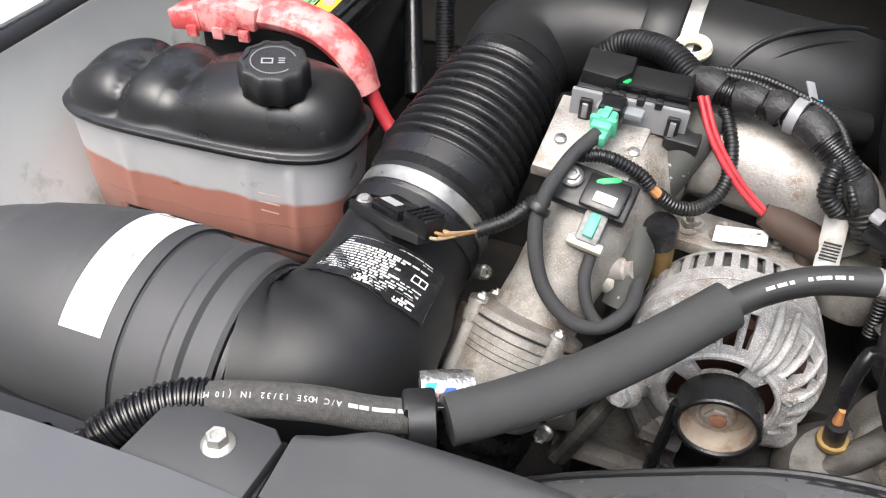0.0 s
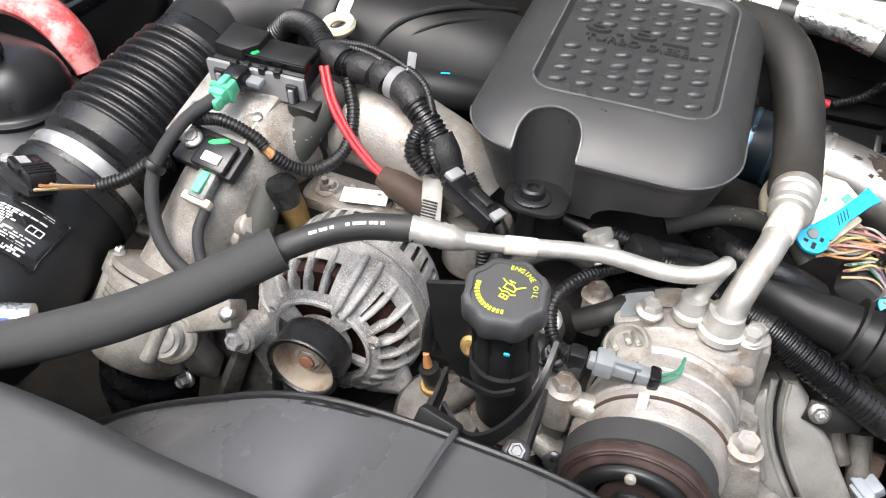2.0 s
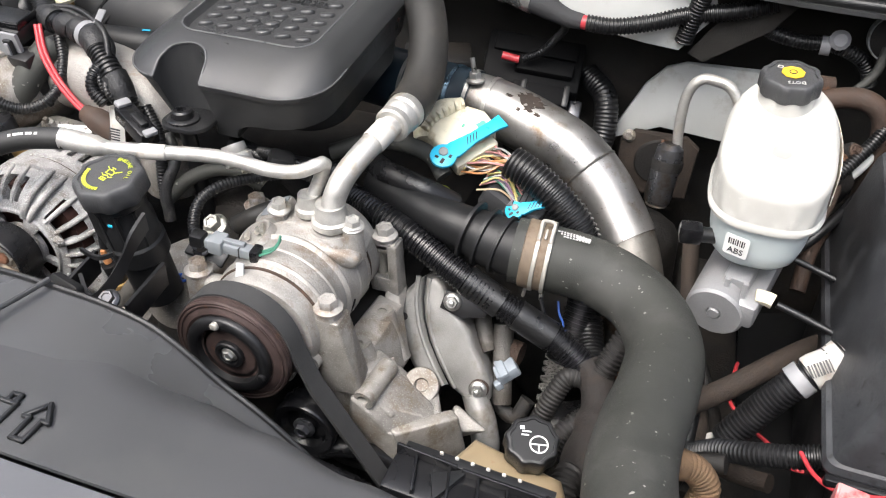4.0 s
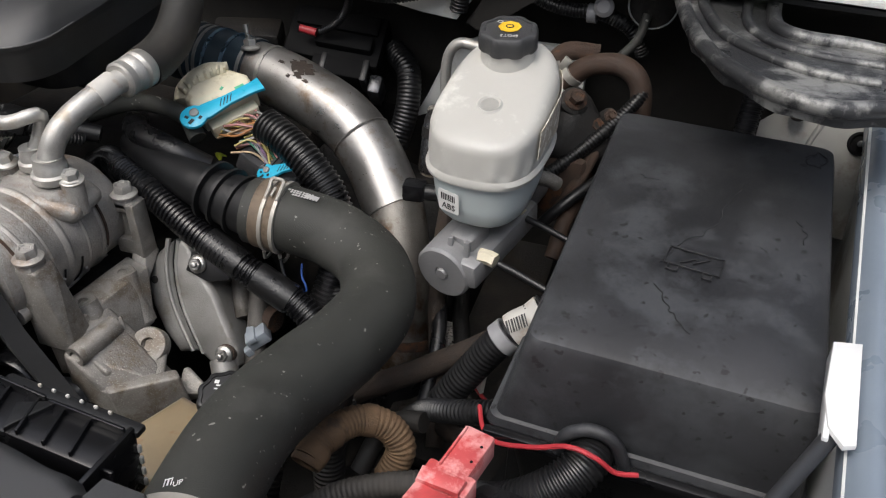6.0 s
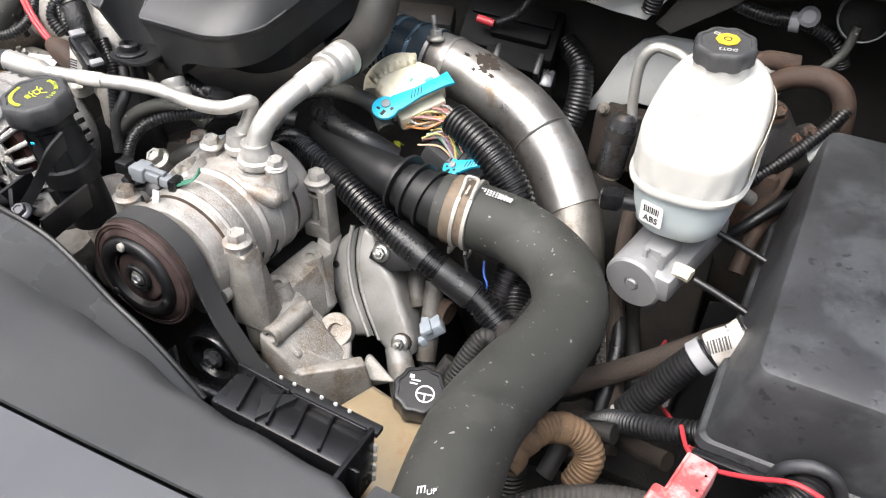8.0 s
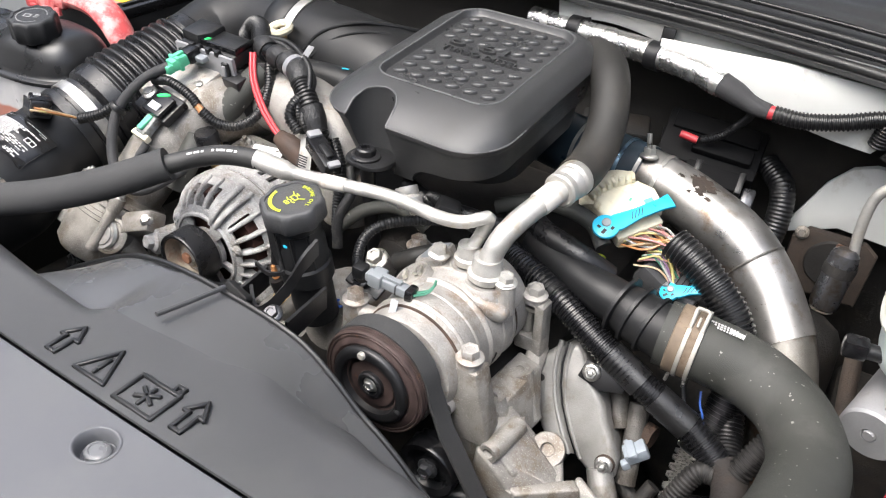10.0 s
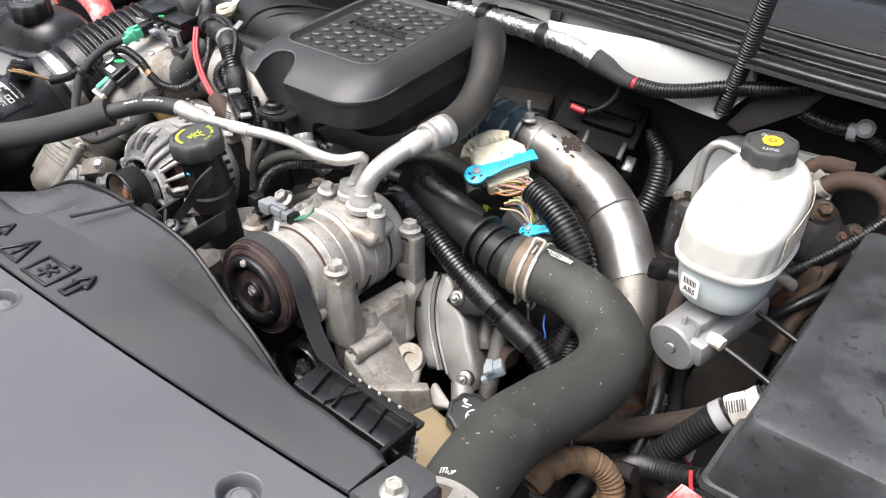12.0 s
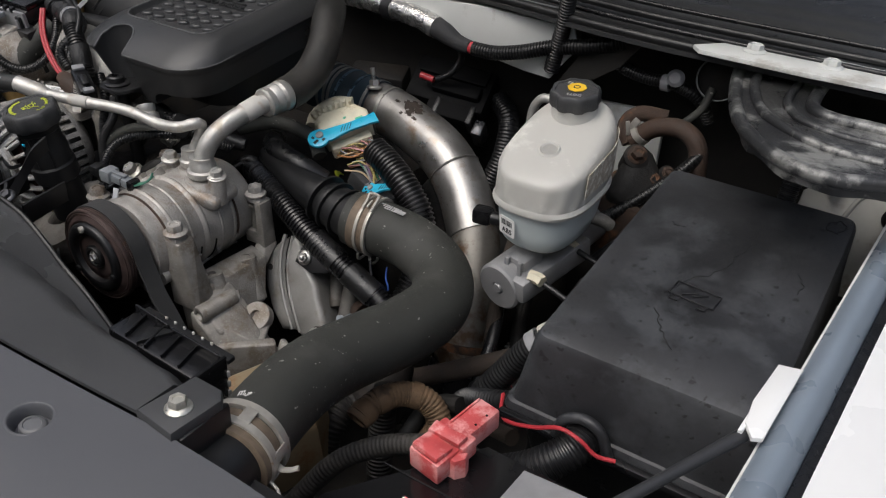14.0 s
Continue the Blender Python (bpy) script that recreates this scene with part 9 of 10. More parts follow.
for x in (-0.008, 0.058):
    part("plug_lock", box((0.010, 0.036, 0.044), me_ @ pose(x, -0.05, 0.006), 0.003), plastic, em)
part("foot", box((0.02, 0.03, 0.05), me_ @ pose(0.075, -0.062, -0.012), 0.004), gunmetal, em)
cable("red_wire", [(0.534, 1.110, 1.162), (0.560, 1.113, 1.158)], 0.006, "short red wire end on the control module", red_wire, "wire", 10)
conduit("wire_loom", [(0.652, 1.19, 1.12), (0.690, 1.16, 1.10), (0.700, 1.13, 1.05), (0.690, 1.10, 0.99)], 0.019, "black taped loom dropping from the control module", 0.006, 0.001, loom)
conduit("wire_loom", [(0.630, 1.075, 1.245), (0.628, 1.09, 1.225), (0.612, 1.11, 1.20), (0.592, 1.112, 1.176), (0.566, 1.114, 1.160)], 0.006, "thin black loom from the foil wrapped pipe", 0.004)
mhh = thing("firewall_bracket", (0.42, 1.1, 1.1), "dull steel bracket on the firewall", "bracket")
part("plate", box((0.11, 0.06, 0.04), pose(0.42, 1.14, 1.12, 10, 0, 20), 0.008), grime_shade, mhh)
part("leg", box((0.02, 0.006, 0.06), pose(0.505, 1.15, 1.12, 10, 0, 20), 0.002), black_metal, mhh)

# foil wrapped pipe on the cowl
fo = thing("foil_pipe", (0.45, 1.1, 1.24), "foil wrapped heater pipe clipped to the cowl", "pipe")
part("wrap", tube([(0.25, 1.145, 1.265), (0.35, 1.128, 1.268), (0.45, 1.108, 1.272), (0.53, 1.093, 1.270), (0.582, 1.083, 1.262)], 0.0185, 20, 0.006, wob=0.06), foil, fo, "crinkled foil wrap")
for x, y in ((0.335, 1.130), (0.475, 1.103)):
    part("strap", lathe([(0.0192, -0.010), (0.021, -0.010), (0.021, 0.010), (0.0192, 0.010)], aim((x, y, 1.270), (0.98, -0.18, 0.02)), 24), black_metal, fo, "black strap")
    part("strap_foot", box((0.02, 0.004, 0.03), pose(x + 0.01, y + 0.004, 1.298, -10, 0, -8), 0.001), black_metal, fo)
cable("taped_cable", [(0.575, 1.084, 1.264), (0.602, 1.078, 1.258), (0.632, 1.073, 1.249), (0.655, 1.071, 1.247)], [0.0175, 0.0165, 0.0130, 0.0110], "loom end bound in grey cloth tape beside the foil", tape, "cable", 18, 0.04)
cable("red_tape_band", [(0.650, 1.0715, 1.247), (0.663, 1.070, 1.247)], 0.0098, "band of red tape round a loom", red_wire, "tape", 14)
conduit("wire_loom", [(0.662, 1.070, 1.247), (0.70, 1.070, 1.248), (0.745, 1.075, 1.258), (0.79, 1.085, 1.272), (0.85, 1.09, 1.285), (0.90, 1.10, 1.30)], 0.0118, "black ribbed loom along the cowl", 0.005)
conduit("wire_loom", [(0.792, 1.090, 1.235), (0.797, 1.088, 1.262), (0.808, 1.08, 1.31), (0.822, 1.06, 1.38), (0.84, 1.03, 1.46)], 0.0125, "black ribbed loom rising towards the hood", 0.005)
conduit("wire_loom", [(0.86, 1.115, 1.30), (0.872, 1.115, 1.275), (0.90, 1.115, 1.256), (0.94, 1.112, 1.25), (0.978, 1.11, 1.252), (1.02, 1.115, 1.235), (1.04, 1.125, 1.20)], 0.0095, "black ribbed loom clipped to the firewall", 0.0045)
wclip = thing("firewall_clip", (0.978, 1.1, 1.24), "pale plastic loom clip on the firewall", "clip")
part("loop", lathe([(0.0105, -0.006), (0.0125, -0.006), (0.0125, 0.006), (0.0105, 0.006)], aim((0.970, 1.110, 1.2505), (1, -0.05, 0.05)), 20), grey_plastic, wclip)
part("button", lathe([(0.013, 0), (0.013, 0.004), (0.008, 0.008)], aim((0.984, 1.105, 1.262), (0, -1, 0.4)), 20), grey_plastic, wclip)
tri = slab([(0.48, 1.285), (0.553, 1.262), (0.62, 1.246), (0.68, 1.230), (0.74, 1.222), (0.788, 1.219), (0.809, 1.249), (0.830, 1.275), (0.82, 1.306), (0.66, 1.309), (0.56, 1.304), (0.48, 1.300)], 0.004, frame_m((0, 1.098, 0), (1, 0, 0), (0, 0.0, 1)), 0.001)
solo("cowl_gusset", tri, inner_white, "white painted cowl panel behind the loom", "bracket")

stay = slab([(0.800, 1.215), (0.822, 1.205), (0.90, 1.262), (0.93, 1.305), (0.86, 1.312), (0.836, 1.272)], 0.004, frame_m((0, 1.104, 0), (1, 0, 0), (0, 0.0, 1)), 0.001)
solo("cowl_stay", stay, insulation, "dusty brown black stay below the cowl", "bracket")

# brake master cylinder and its reservoir
br = thing("brake_reservoir", (0.935, 0.83, 1.1), "milky brake fluid reservoir with a black cap and a small label", "fluid reservoir")


def res_ring(z, hx, y0, y1, n=64):
    out = []
    for i in range(n):
        a = 2 * math.pi * i / n
        c, s = math.cos(a), math.sin(a)
        e = 0.72 if s > 0 else 0.62
        out.append(Vector((0.9270 + math.copysign(abs(c) ** 0.72, c) * hx + 0.02 * (0.83 - (y0 + y1) / 2), (y0 + y1) / 2 + math.copysign(abs(s) ** e, s) * (y1 - y0) / 2, z)))
    return out


def tilt(loop, k, y0=0.83):
    return [p + Vector((0, 0, k * (p.y - y0))) for p in loop]


def flute(loop, f):
    """Soft upright flutes low on the upper half."""
    cen = sum(loop, Vector()) / len(loop)
    return [p + (p - cen).normalized() * 0.0016 * f * math.cos(22 * math.atan2(p.x - cen.x, p.y - cen.y)) for p in loop]


part("lower_body", rings(B(), [tilt(res_ring(z, hx, a, b), 0.01) for z, hx, a, b in ((1.112, 0.034, 0.785, 0.88), (1.115, 0.042, 0.774, 0.90), (1.123, 0.049, 0.767, 0.912), (1.140, 0.0530, 0.762, 0.919), (1.1735, 0.0570, 0.757, 0.926))]), tank_low, br, "grey white lower half", 50)
part("seam_flange", rings(B(), [tilt(res_ring(z, hx, a, b), 0.01) for z, hx, a, b in ((1.174, 0.058, 0.756, 0.928), (1.1745, 0.0625, 0.751, 0.934), (1.179, 0.0635, 0.750, 0.935), (1.184, 0.0610, 0.752, 0.933))]), tank_white, br)
UP = []
for f in (0.0, 0.05, 0.1, 0.16, 0.22, 0.3, 0.4, 0.5, 0.6, 0.7, 0.78, 0.85, 0.91, 0.96, 1.0):
    z = 1.184 + 0.063 * math.sin(f * math.pi / 2)
    w = math.cos((f - 0.48) / 0.52 * math.pi / 2) if f > 0.48 else 1.0
    hx = 0.0605 * (0.50 + 0.50 * w ** 0.6)
    y0 = 0.752 + 0.055 * (1 - w ** 0.7) + 0.006 * f
    y1 = 0.932 - 0.02 * (1 - w ** 0.6)
    UP.append(flute(tilt(res_ring(z, hx, y0, y1, 120), 0.01 + 0.34 * f), min(1.0, f / 0.10) * max(0.0, 1 - f / 0.45)))
part("upper_body", rings(B(), UP), tank_white, br, "milky white upper half", 60)
part("moulded_ring", lathe([(0.010, 0), (0.012, 0.002), (0.014, 0)], aim((0.928, 0.812, 1.2412), (0, -0.34, 1)), 28), tank_white, br)
part("filler_neck", lathe([(0.034, -0.022), (0.0305, -0.014), (0.0295, 0.004)], aim((0.922, 0.888, 1.276), (-0.02, -0.12, 1)), 40), tank_white, br)
bcap = screw_cap(br, (0.922, 0.888, 1.276), (-0.02, -0.12, 1), 0.032, 0.022, 8, plastic_matte)
mbc = aim((0.922, 0.888, 1.276), (-0.02, -0.12, 1)) @ pose(0, 0, 0.0216)
part("yellow_symbol", lathe([(0.0125, 0), (0.0125, 0.0008), (0.0105, 0.0009), (0.0100, 0.0004), (0.0088, 0.0004), (0.0083, 0.0009), (0.0005, 0.0009)], mbc @ pose(0.0, 0.003, 0, 0, 0, 22.5), 8), yellow, bcap, "yellow warning symbol")
part("symbol_ring", lathe([(0.0045, 0.0009), (0.0045, 0.0014), (0.0032, 0.0014), (0.0032, 0.0009)], mbc @ pose(0.0, 0.003, 0), 16, cap0=False, cap1=False), ink, bcap)
part("lettering", words("DOT3", 0.0072, mbc @ pose(0.008, -0.0155, 0, 0, 0, 200), 0.0003), ink_pale, bcap, "white lettering")
part("book_symbol", bars([(-0.015, 0.008, 0.005, 0.001), (-0.015, 0.012, 0.005, 0.001), (-0.0175, 0.010, 0.001, 0.005), (-0.0125, 0.010, 0.001, 0.005)], mbc, 0), ink_pale, bcap, "white booklet symbol")
lbm = frame_m((0.9060, 0.7590, 1.1480), (0.95, -0.30, 0), (0.0, -0.12, 1))
lbl = part("label", slab(rrect(0.027, 0.027, 0.003), 0.0008, lbm, 0), paper, br, "small white label")
part("lettering", words("ABS", 0.0105, lbm @ pose(0, -0.0065, 0.0012), 0.0003), ink, lbl, "black label lettering")
part("barcode", bars([(-0.0085 + 0.0024 * i, 0.0055, 0.0009 if i % 2 else 0.0015, 0.008) for i in range(8)], lbm, 0.0011), ink, lbl)


def on_reservoir(u, v, lift):
    """A place on the upper half's skin: u round its side, v upwards."""
    f = 0.12 + 0.42 * v
    loop = res_ring(1.184 + 0.063 * math.sin(f * math.pi / 2), 0.0605, 0.752 + 0.006 * f, 0.932, 120)
    k = 120 + int(round(-6 + 22 * u))
    p = tilt(loop, 0.01 + 0.34 * f)[k % 120]
    return p + Vector((lift, 0.1 * lift, 0.4 * lift))


part("side_label", sheet(lambda u, v: on_reservoir(u, v + 0.06 * math.sin(9 * u), 0.0030), 11, 6, 0.0008, (-1, 0, 0)), label_beige, br, "peeling beige paper label")
part("level_port", tube([(0.887, 0.79, 1.135), (0.868, 0.785, 1.136)], 0.009, 14), plastic, br)
part("level_plug", box((0.026, 0.022, 0.022), pose(0.857, 0.783, 1.137, 0, 0, 10), 0.005), plastic_gloss, br)

mcyl = thing("master_cylinder", (0.92, 0.8, 1.0), "cast aluminium brake master cylinder", "brake cylinder")
ME, MB = Vector((0.902, 0.755, 1.054)), Vector((0.945, 0.945, 1.082))
part("bore", lathe([(0.0005, -0.002), (0.006, -0.002), (0.0075, 0.0025), (0.009, 0.0), (0.031, 0.0), (0.034, 0.003), (0.034, 0.10), (0.030, 0.104), (0.028, 0.2)], aim(ME, MB - ME), 44), cylinder_grey, mcyl)
part("side_block", box((0.040, 0.14, 0.034), pose(0.942, 0.818, 1.072, 8, 0, -14), 0.006), cylinder_grey, mcyl)
part("neck", box((0.030, 0.04, 0.03), pose(0.922, 0.79, 1.085, 8, 0, -14), 0.005), cylinder_grey, mcyl)
part("slot_post", box((0.006, 0.006, 0.024), pose(0.908, 0.765, 1.088), 0.001), cylinder_grey, mcyl)
part("slot_post", box((0.006, 0.006, 0.024), pose(0.928, 0.762, 1.088), 0.001), cylinder_grey, mcyl)
for p in ((0.953, 0.766, 1.083), (0.958, 0.855, 1.090)):
    q = Vector(p)
    part("line_nut", tube([q - Vector((0.012, 0, 0)), q, q + Vector((0.008, -0.002, -0.001))], 0.0085, 6), cream, mcyl, "pale zinc brake line nut")
    cable("brake_line", [q + Vector((0.012, -0.004, -0.002)), q + Vector((0.045, -0.010, -0.008)), q + Vector((0.09, -0.02, -0.02)), q + Vector((0.12, -0.02, -0.06))], 0.0042, "black coated steel brake line", black_metal, "brake line", 10)
hb = thing("brake_booster", (0.95, 1.06, 0.95), "rusty hydraulic brake booster behind the master cylinder", "brake booster")
part("body", lathe([(0.03, 0), (0.05, 0.01), (0.055, 0.06), (0.05, 0.12), (0.03, 0.14)], aim((0.955, 0.95, 1.075), (0.1, 1, 0.02)), 36), rust, hb)
part("flange", box((0.11, 0.02, 0.09), pose(0.96, 0.96, 1.078, 0, 0, -10), 0.008), rust, hb)
for p in ((0.985, 0.985, 1.10), (1.0, 1.0, 1.07), (0.97, 0.99, 1.13)):
    part("fitting", hexbolt(p, (0.4, -0.6, 0.6), 0.010, 0.014), rust, hb)
ac = thing("accumulator", (0.86, 1.02, 1.0), "dark brake booster accumulator with a steel line", "cylinder")
mac = aim((0.806, 0.965, 1.052), (0.04, 0.20, 0.95))
part("cylinder", lathe([(0.014, 0.0), (0.0175, 0.003), (0.0185, 0.010), (0.0185, 0.072), (0.017, 0.080), (0.010, 0.086)], mac, 32), gunmetal, ac)
part("end", lathe([(0.011, -0.004), (0.015, -0.002), (0.015, 0.004)], mac, 24), casting, ac)
part("end_mark", lathe([(0.004, -0.0052), (0.004, -0.0045), (0.0005, -0.0045)], mac, 12), red_plastic, ac, "red paint dot")
part("strap", box((0.014, 0.006, 0.075), mac @ pose(0.011, -0.0175, 0.045), 0.001), rust, ac, "rusty strap")
part("strap_band", lathe([(0.0188, 0.050), (0.0198, 0.050), (0.0198, 0.064), (0.0188, 0.064)], mac, 32), grime_shade, ac, "grimy strap")
part("paint_mark", box((0.004, 0.001, 0.008), mac @ pose(0.0, -0.0188, 0.030), 0), green_paint, ac)
part("back_plate", slab([(-0.062, -0.07), (0.055, -0.07), (0.06, 0.018), (0.040, 0.034), (-0.040, 0.036), (-0.060, 0.016)], 0.012, frame_m((0.785, 1.160, 1.022), (1, 0.1, 0), (0, 0.05, 1)), 0.005), rust_dark, ac, "dark rusty plate")
part("plate_recess", lathe([(0.0005, 0.002), (0.036, 0.002), (0.040, -0.004)], frame_m((0.790, 1.146, 1.012), (1, 0.1, 0), (0, 0.05, 1)), 36), grime_shade, ac)
part("plate_bolt", hexbolt((0.738, 1.145, 1.050), (0, -1, 0.3), 0.007, 0.008), casting, ac)
cable("steel_line", [(0.820, 0.990, 1.110), (0.814, 0.990, 1.155), (0.815, 0.990, 1.205), (0.828, 0.990, 1.228), (0.848, 0.990, 1.229), (0.868, 0.988, 1.222), (0.89, 0.98, 1.19)], 0.0068, "bent plated steel brake line", alu_tube, "brake line", 14)
wp = slab([(0.695, 1.02), (0.716, 1.06), (0.745, 1.125), (0.772, 1.158), (0.80, 1.170), (0.96, 1.178), (0.96, 1.05), (0.78, 1.06)], 0.01, frame_m((0, 1.18, 0), (1, 0, 0), (0, 0.0, 1)), 0.003)
solo("firewall_bulge", wp, inner_white, "white painted bulge on the firewall behind the brakes", "panel")
cable("vacuum_hose", [(0.955, 1.045, 1.178), (0.985, 1.045, 1.205), (1.025, 1.04, 1.215), (1.053, 1.035, 1.195), (1.06, 1.03, 1.14), (1.06, 1.03, 1.08)], 0.0135, "aged brown rubber vacuum hose", brown_rubber, "hose", 18)
vcl = thing("spring_clip", (0.95, 1.05, 1.16), "small dull hose clip on the vacuum hose", "hose clamp")
part("band", lathe([(0.014, -0.005), (0.0165, -0.005), (0.0165, 0.005), (0.014, 0.005)], aim((0.965, 1.046, 1.190), (0.5, 0, 0.6)), 24), clamp_steel, vcl)
part("ear", box((0.010, 0.006, 0.018), pose(0.955, 1.04, 1.205, 0, 30, 0), 0.001), clamp_steel, vcl)
part("ear", box((0.006, 0.004, 0.022), pose(0.948, 1.036, 1.198, 0, -10, 20), 0.001), clamp_steel, vcl)
cable("rust_pipe", [(0.95, 1.05, 1.17), (0.935, 1.06, 1.19), (0.95, 1.07, 1.21), (0.99, 1.08, 1.21)], 0.012, "rusty steel pipe by the booster", rust, "pipe", 12)
conduit("wire_loom", [(0.962, 0.925, 1.10), (0.985, 0.945, 1.115), (1.015, 0.975, 1.14), (1.045, 1.01, 1.17), (1.06, 1.03, 1.19)], 0.0085, "thin black ribbed loom beside the brake reservoir", 0.0045)
cable("white_cable", [(0.99, 0.95, 1.10), (1.02, 0.985, 1.12), (1.05, 1.02, 1.145), (1.055, 1.04, 1.18)], 0.007, "dusty white cable behind the fuse box", inner_white, "cable", 10)
conduit("wire_loom", [(1.19, 1.06, 1.27), (1.188, 1.04, 1.22), (1.185, 1.02, 1.17), (1.18, 1.0, 1.12)], 0.013, "black ribbed loom below the hood hinge", 0.005)

# under hood fuse box
fb = thing("fuse_box", (1.16, 0.75, 1.0), "large dusty black fuse box cover with an embossed symbol", "fuse box")


def fuse_ring(z, x0, x1, y0, y1, r=0.012, n=5):
    w, h = x1 - x0, y1 - y0
    return [Vector(((x0 + x1) / 2 + x, (y0 + y1) / 2 + y, z)) for x, y in rrect(w, h, r, n)]


def lid_tilt(loop):
    """The lid falls towards the front."""
    return [p + Vector((0, 0, 0.075 * (p.y - 0.94) * max(0.0, (p.z - 1.07) / 0.12))) for p in loop]


fbt = [fuse_ring(1.052, 1.020, 1.290, 0.560, 0.972), fuse_ring(1.058, 1.018, 1.292, 0.558, 0.974), fuse_ring(1.066, 1.020, 1.290, 0.560, 0.972), fuse_ring(1.068, 1.025, 1.287, 0.563, 0.968)]
fbt += [lid_tilt(fuse_ring(z, *q)) for z, *q in ((1.12, 1.034, 1.282, 0.561, 0.962), (1.186, 1.0445, 1.280, 0.560, 0.956), (1.194, 1.0475, 1.277, 0.563, 0.953), (1.197, 1.052, 1.272, 0.568, 0.948, 0.014), (1.1985, 1.10, 1.22, 0.63, 0.90, 0.01))]
part("lid", rings(B(), fbt), fuse_black, fb, "", 30)
part("base", rings(B(), [fuse_ring(0.93, 1.05, 1.27, 0.60, 0.95), fuse_ring(1.05, 1.035, 1.28, 0.568, 0.96)]), plastic, fb)
part("notch_arch", tube([(1.088, 0.552, 1.058), (1.094, 0.550, 1.082), (1.114, 0.549, 1.096), (1.134, 0.550, 1.088), (1.146, 0.552, 1.060)], 0.006, 10), fuse_black, fb, "raised arch over the loom outlet")
part("lip", box((0.272, 0.010, 0.010), pose(1.156, 0.552, 1.055), 0.003), plastic_gloss, fb)
mi = frame_m((1.162, 0.702, 1.1808), (0.99, -0.1, 0), (0.1, 0.99, 0.075))
sy = B()
for (ax, ay), (bx, by) in (((-0.036, -0.018), (0.036, -0.018)), ((0.036, -0.018), (0.036, 0.018)), ((0.036, 0.018), (-0.036, 0.018)), ((-0.036, 0.018), (-0.036, -0.018)), ((-0.030, -0.018), (-0.030, -0.030)), ((-0.030, -0.030), (-0.016, -0.030)), ((-0.016, -0.030), (-0.016, -0.018)),
                           ((0.016, -0.018), (0.016, -0.030)), ((0.016, -0.030), (0.028, -0.030)), ((0.028, -0.030), (0.028, -0.018)), ((-0.016, -0.010), (0.004, 0.006)), ((0.004, 0.006), (0.0, -0.006)), ((0.0, -0.006), (0.018, 0.010))):
    d = math.hypot(bx - ax, by - ay)
    box((0.68 * d + 0.0010, 0.0012, 0.0020), mi @ pose(0.68 * (ax + bx) / 2, 0.68 * (ay + by) / 2, 0.0003, 0, 0, math.degrees(math.atan2(by - ay, bx - ax))), 0.0004, sy, 1)
# the raised lines' shadow is put into a darker colour than the lid
part("embossed_symbol", sy, lid_line_dark, fb, "thin raised line symbol, its shadow in a darker colour")


def on_lid(x, y, lift=0.0):
    """A place on the top of the fuse box lid."""
    return Vector((x, y, 1.1975 + 0.075 * (y - 0.94) + lift))


random.seed(21)
for chain in ([(1.193, 0.841), (1.179, 0.80), (1.176, 0.775), (1.165, 0.748), (1.148, 0.726), (1.137, 0.705), (1.131, 0.685)], [(1.135, 0.660), (1.146, 0.640), (1.158, 0.622), (1.175, 0.604)],
              [(1.250, 0.921), (1.262, 0.934), (1.270, 0.922), (1.262, 0.905), (1.251, 0.908), (1.250, 0.921)], [(1.09, 0.826), (1.10, 0.820), (1.112, 0.824)], [(1.245, 0.80), (1.255, 0.78), (1.250, 0.76)]):
    fine_ = []
    for a, b in zip(chain, chain[1:]):
        for k in range(4):
            fine_.append(on_lid(a[0] + (b[0] - a[0]) * k / 4 + random.uniform(-0.002, 0.002), a[1] + (b[1] - a[1]) * k / 4 + random.uniform(-0.002, 0.002), 0.0002))
    part("peel_edge", tube(fine_, 0.0006, 5, 0.003), lid_line_dark, fb, "lifting edge of a dried film")
conduit("wire_loom", [(1.118, 0.562, 1.070), (1.112, 0.535, 1.062), (1.085, 0.515, 1.040), (1.05, 0.515, 1.01), (1.02, 0.54, 0.97)], 0.0195, "thick dusty black loom leaving the fuse box", 0.0048, 0.0020, loom, seg=20)
cable("red_wire", [(1.004, 0.592, 1.040), (1.016, 0.566, 1.042), (1.035, 0.545, 1.052), (1.070, 0.536, 1.070), (1.100, 0.528, 1.092), (1.124, 0.526, 1.090), (1.140, 0.530, 1.076), (1.158, 0.538, 1.072)], 0.0023, "thin bright red wire along the fuse box", red_wire, "wire", 8)
cable("red_wire", [(0.950, 0.80, 0.95), (0.946, 0.768, 0.95), (0.943, 0.739, 0.95), (0.960, 0.708, 0.95), (1.002, 0.671, 0.95), (1.017, 0.653, 0.95), (1.040, 0.648, 0.955), (1.06, 0.62, 0.98)], 0.0024, "thin bright red wire hanging under the loom", red_wire, "wire", 8)
conduit("wire_loom", [(1.034, 0.706, 1.082), (1.016, 0.693, 1.066), (0.996, 0.682, 1.047), (0.968, 0.670, 1.003), (0.943, 0.656, 0.961)], 0.0172, "thick black ribbed loom with a grey band", 0.0052, 0.0021, loom, seg=20)
fbn = thing("loom_band", (1.008, 0.648, 1.1), "pale grey plastic band round the thick loom", "band")
part("band", lathe([(0.0178, -0.007), (0.0192, -0.007), (0.0192, 0.007), (0.0178, 0.007)], aim((0.999, 0.684, 1.050), (0.5, 0.30, 0.55)), 28), grey_plastic, fbn)
ftag = thing("paper_tag", (1.02, 0.645, 1.12), "crumpled white printed tag on the loom", "tag", "paper tags")
part("sheet", tube([(1.006, 0.687, 1.058), (1.018, 0.694, 1.068), (1.032, 0.703, 1.080)], 0.0184, 18, 0.003, wob=0.2), paper_dirty, ftag)
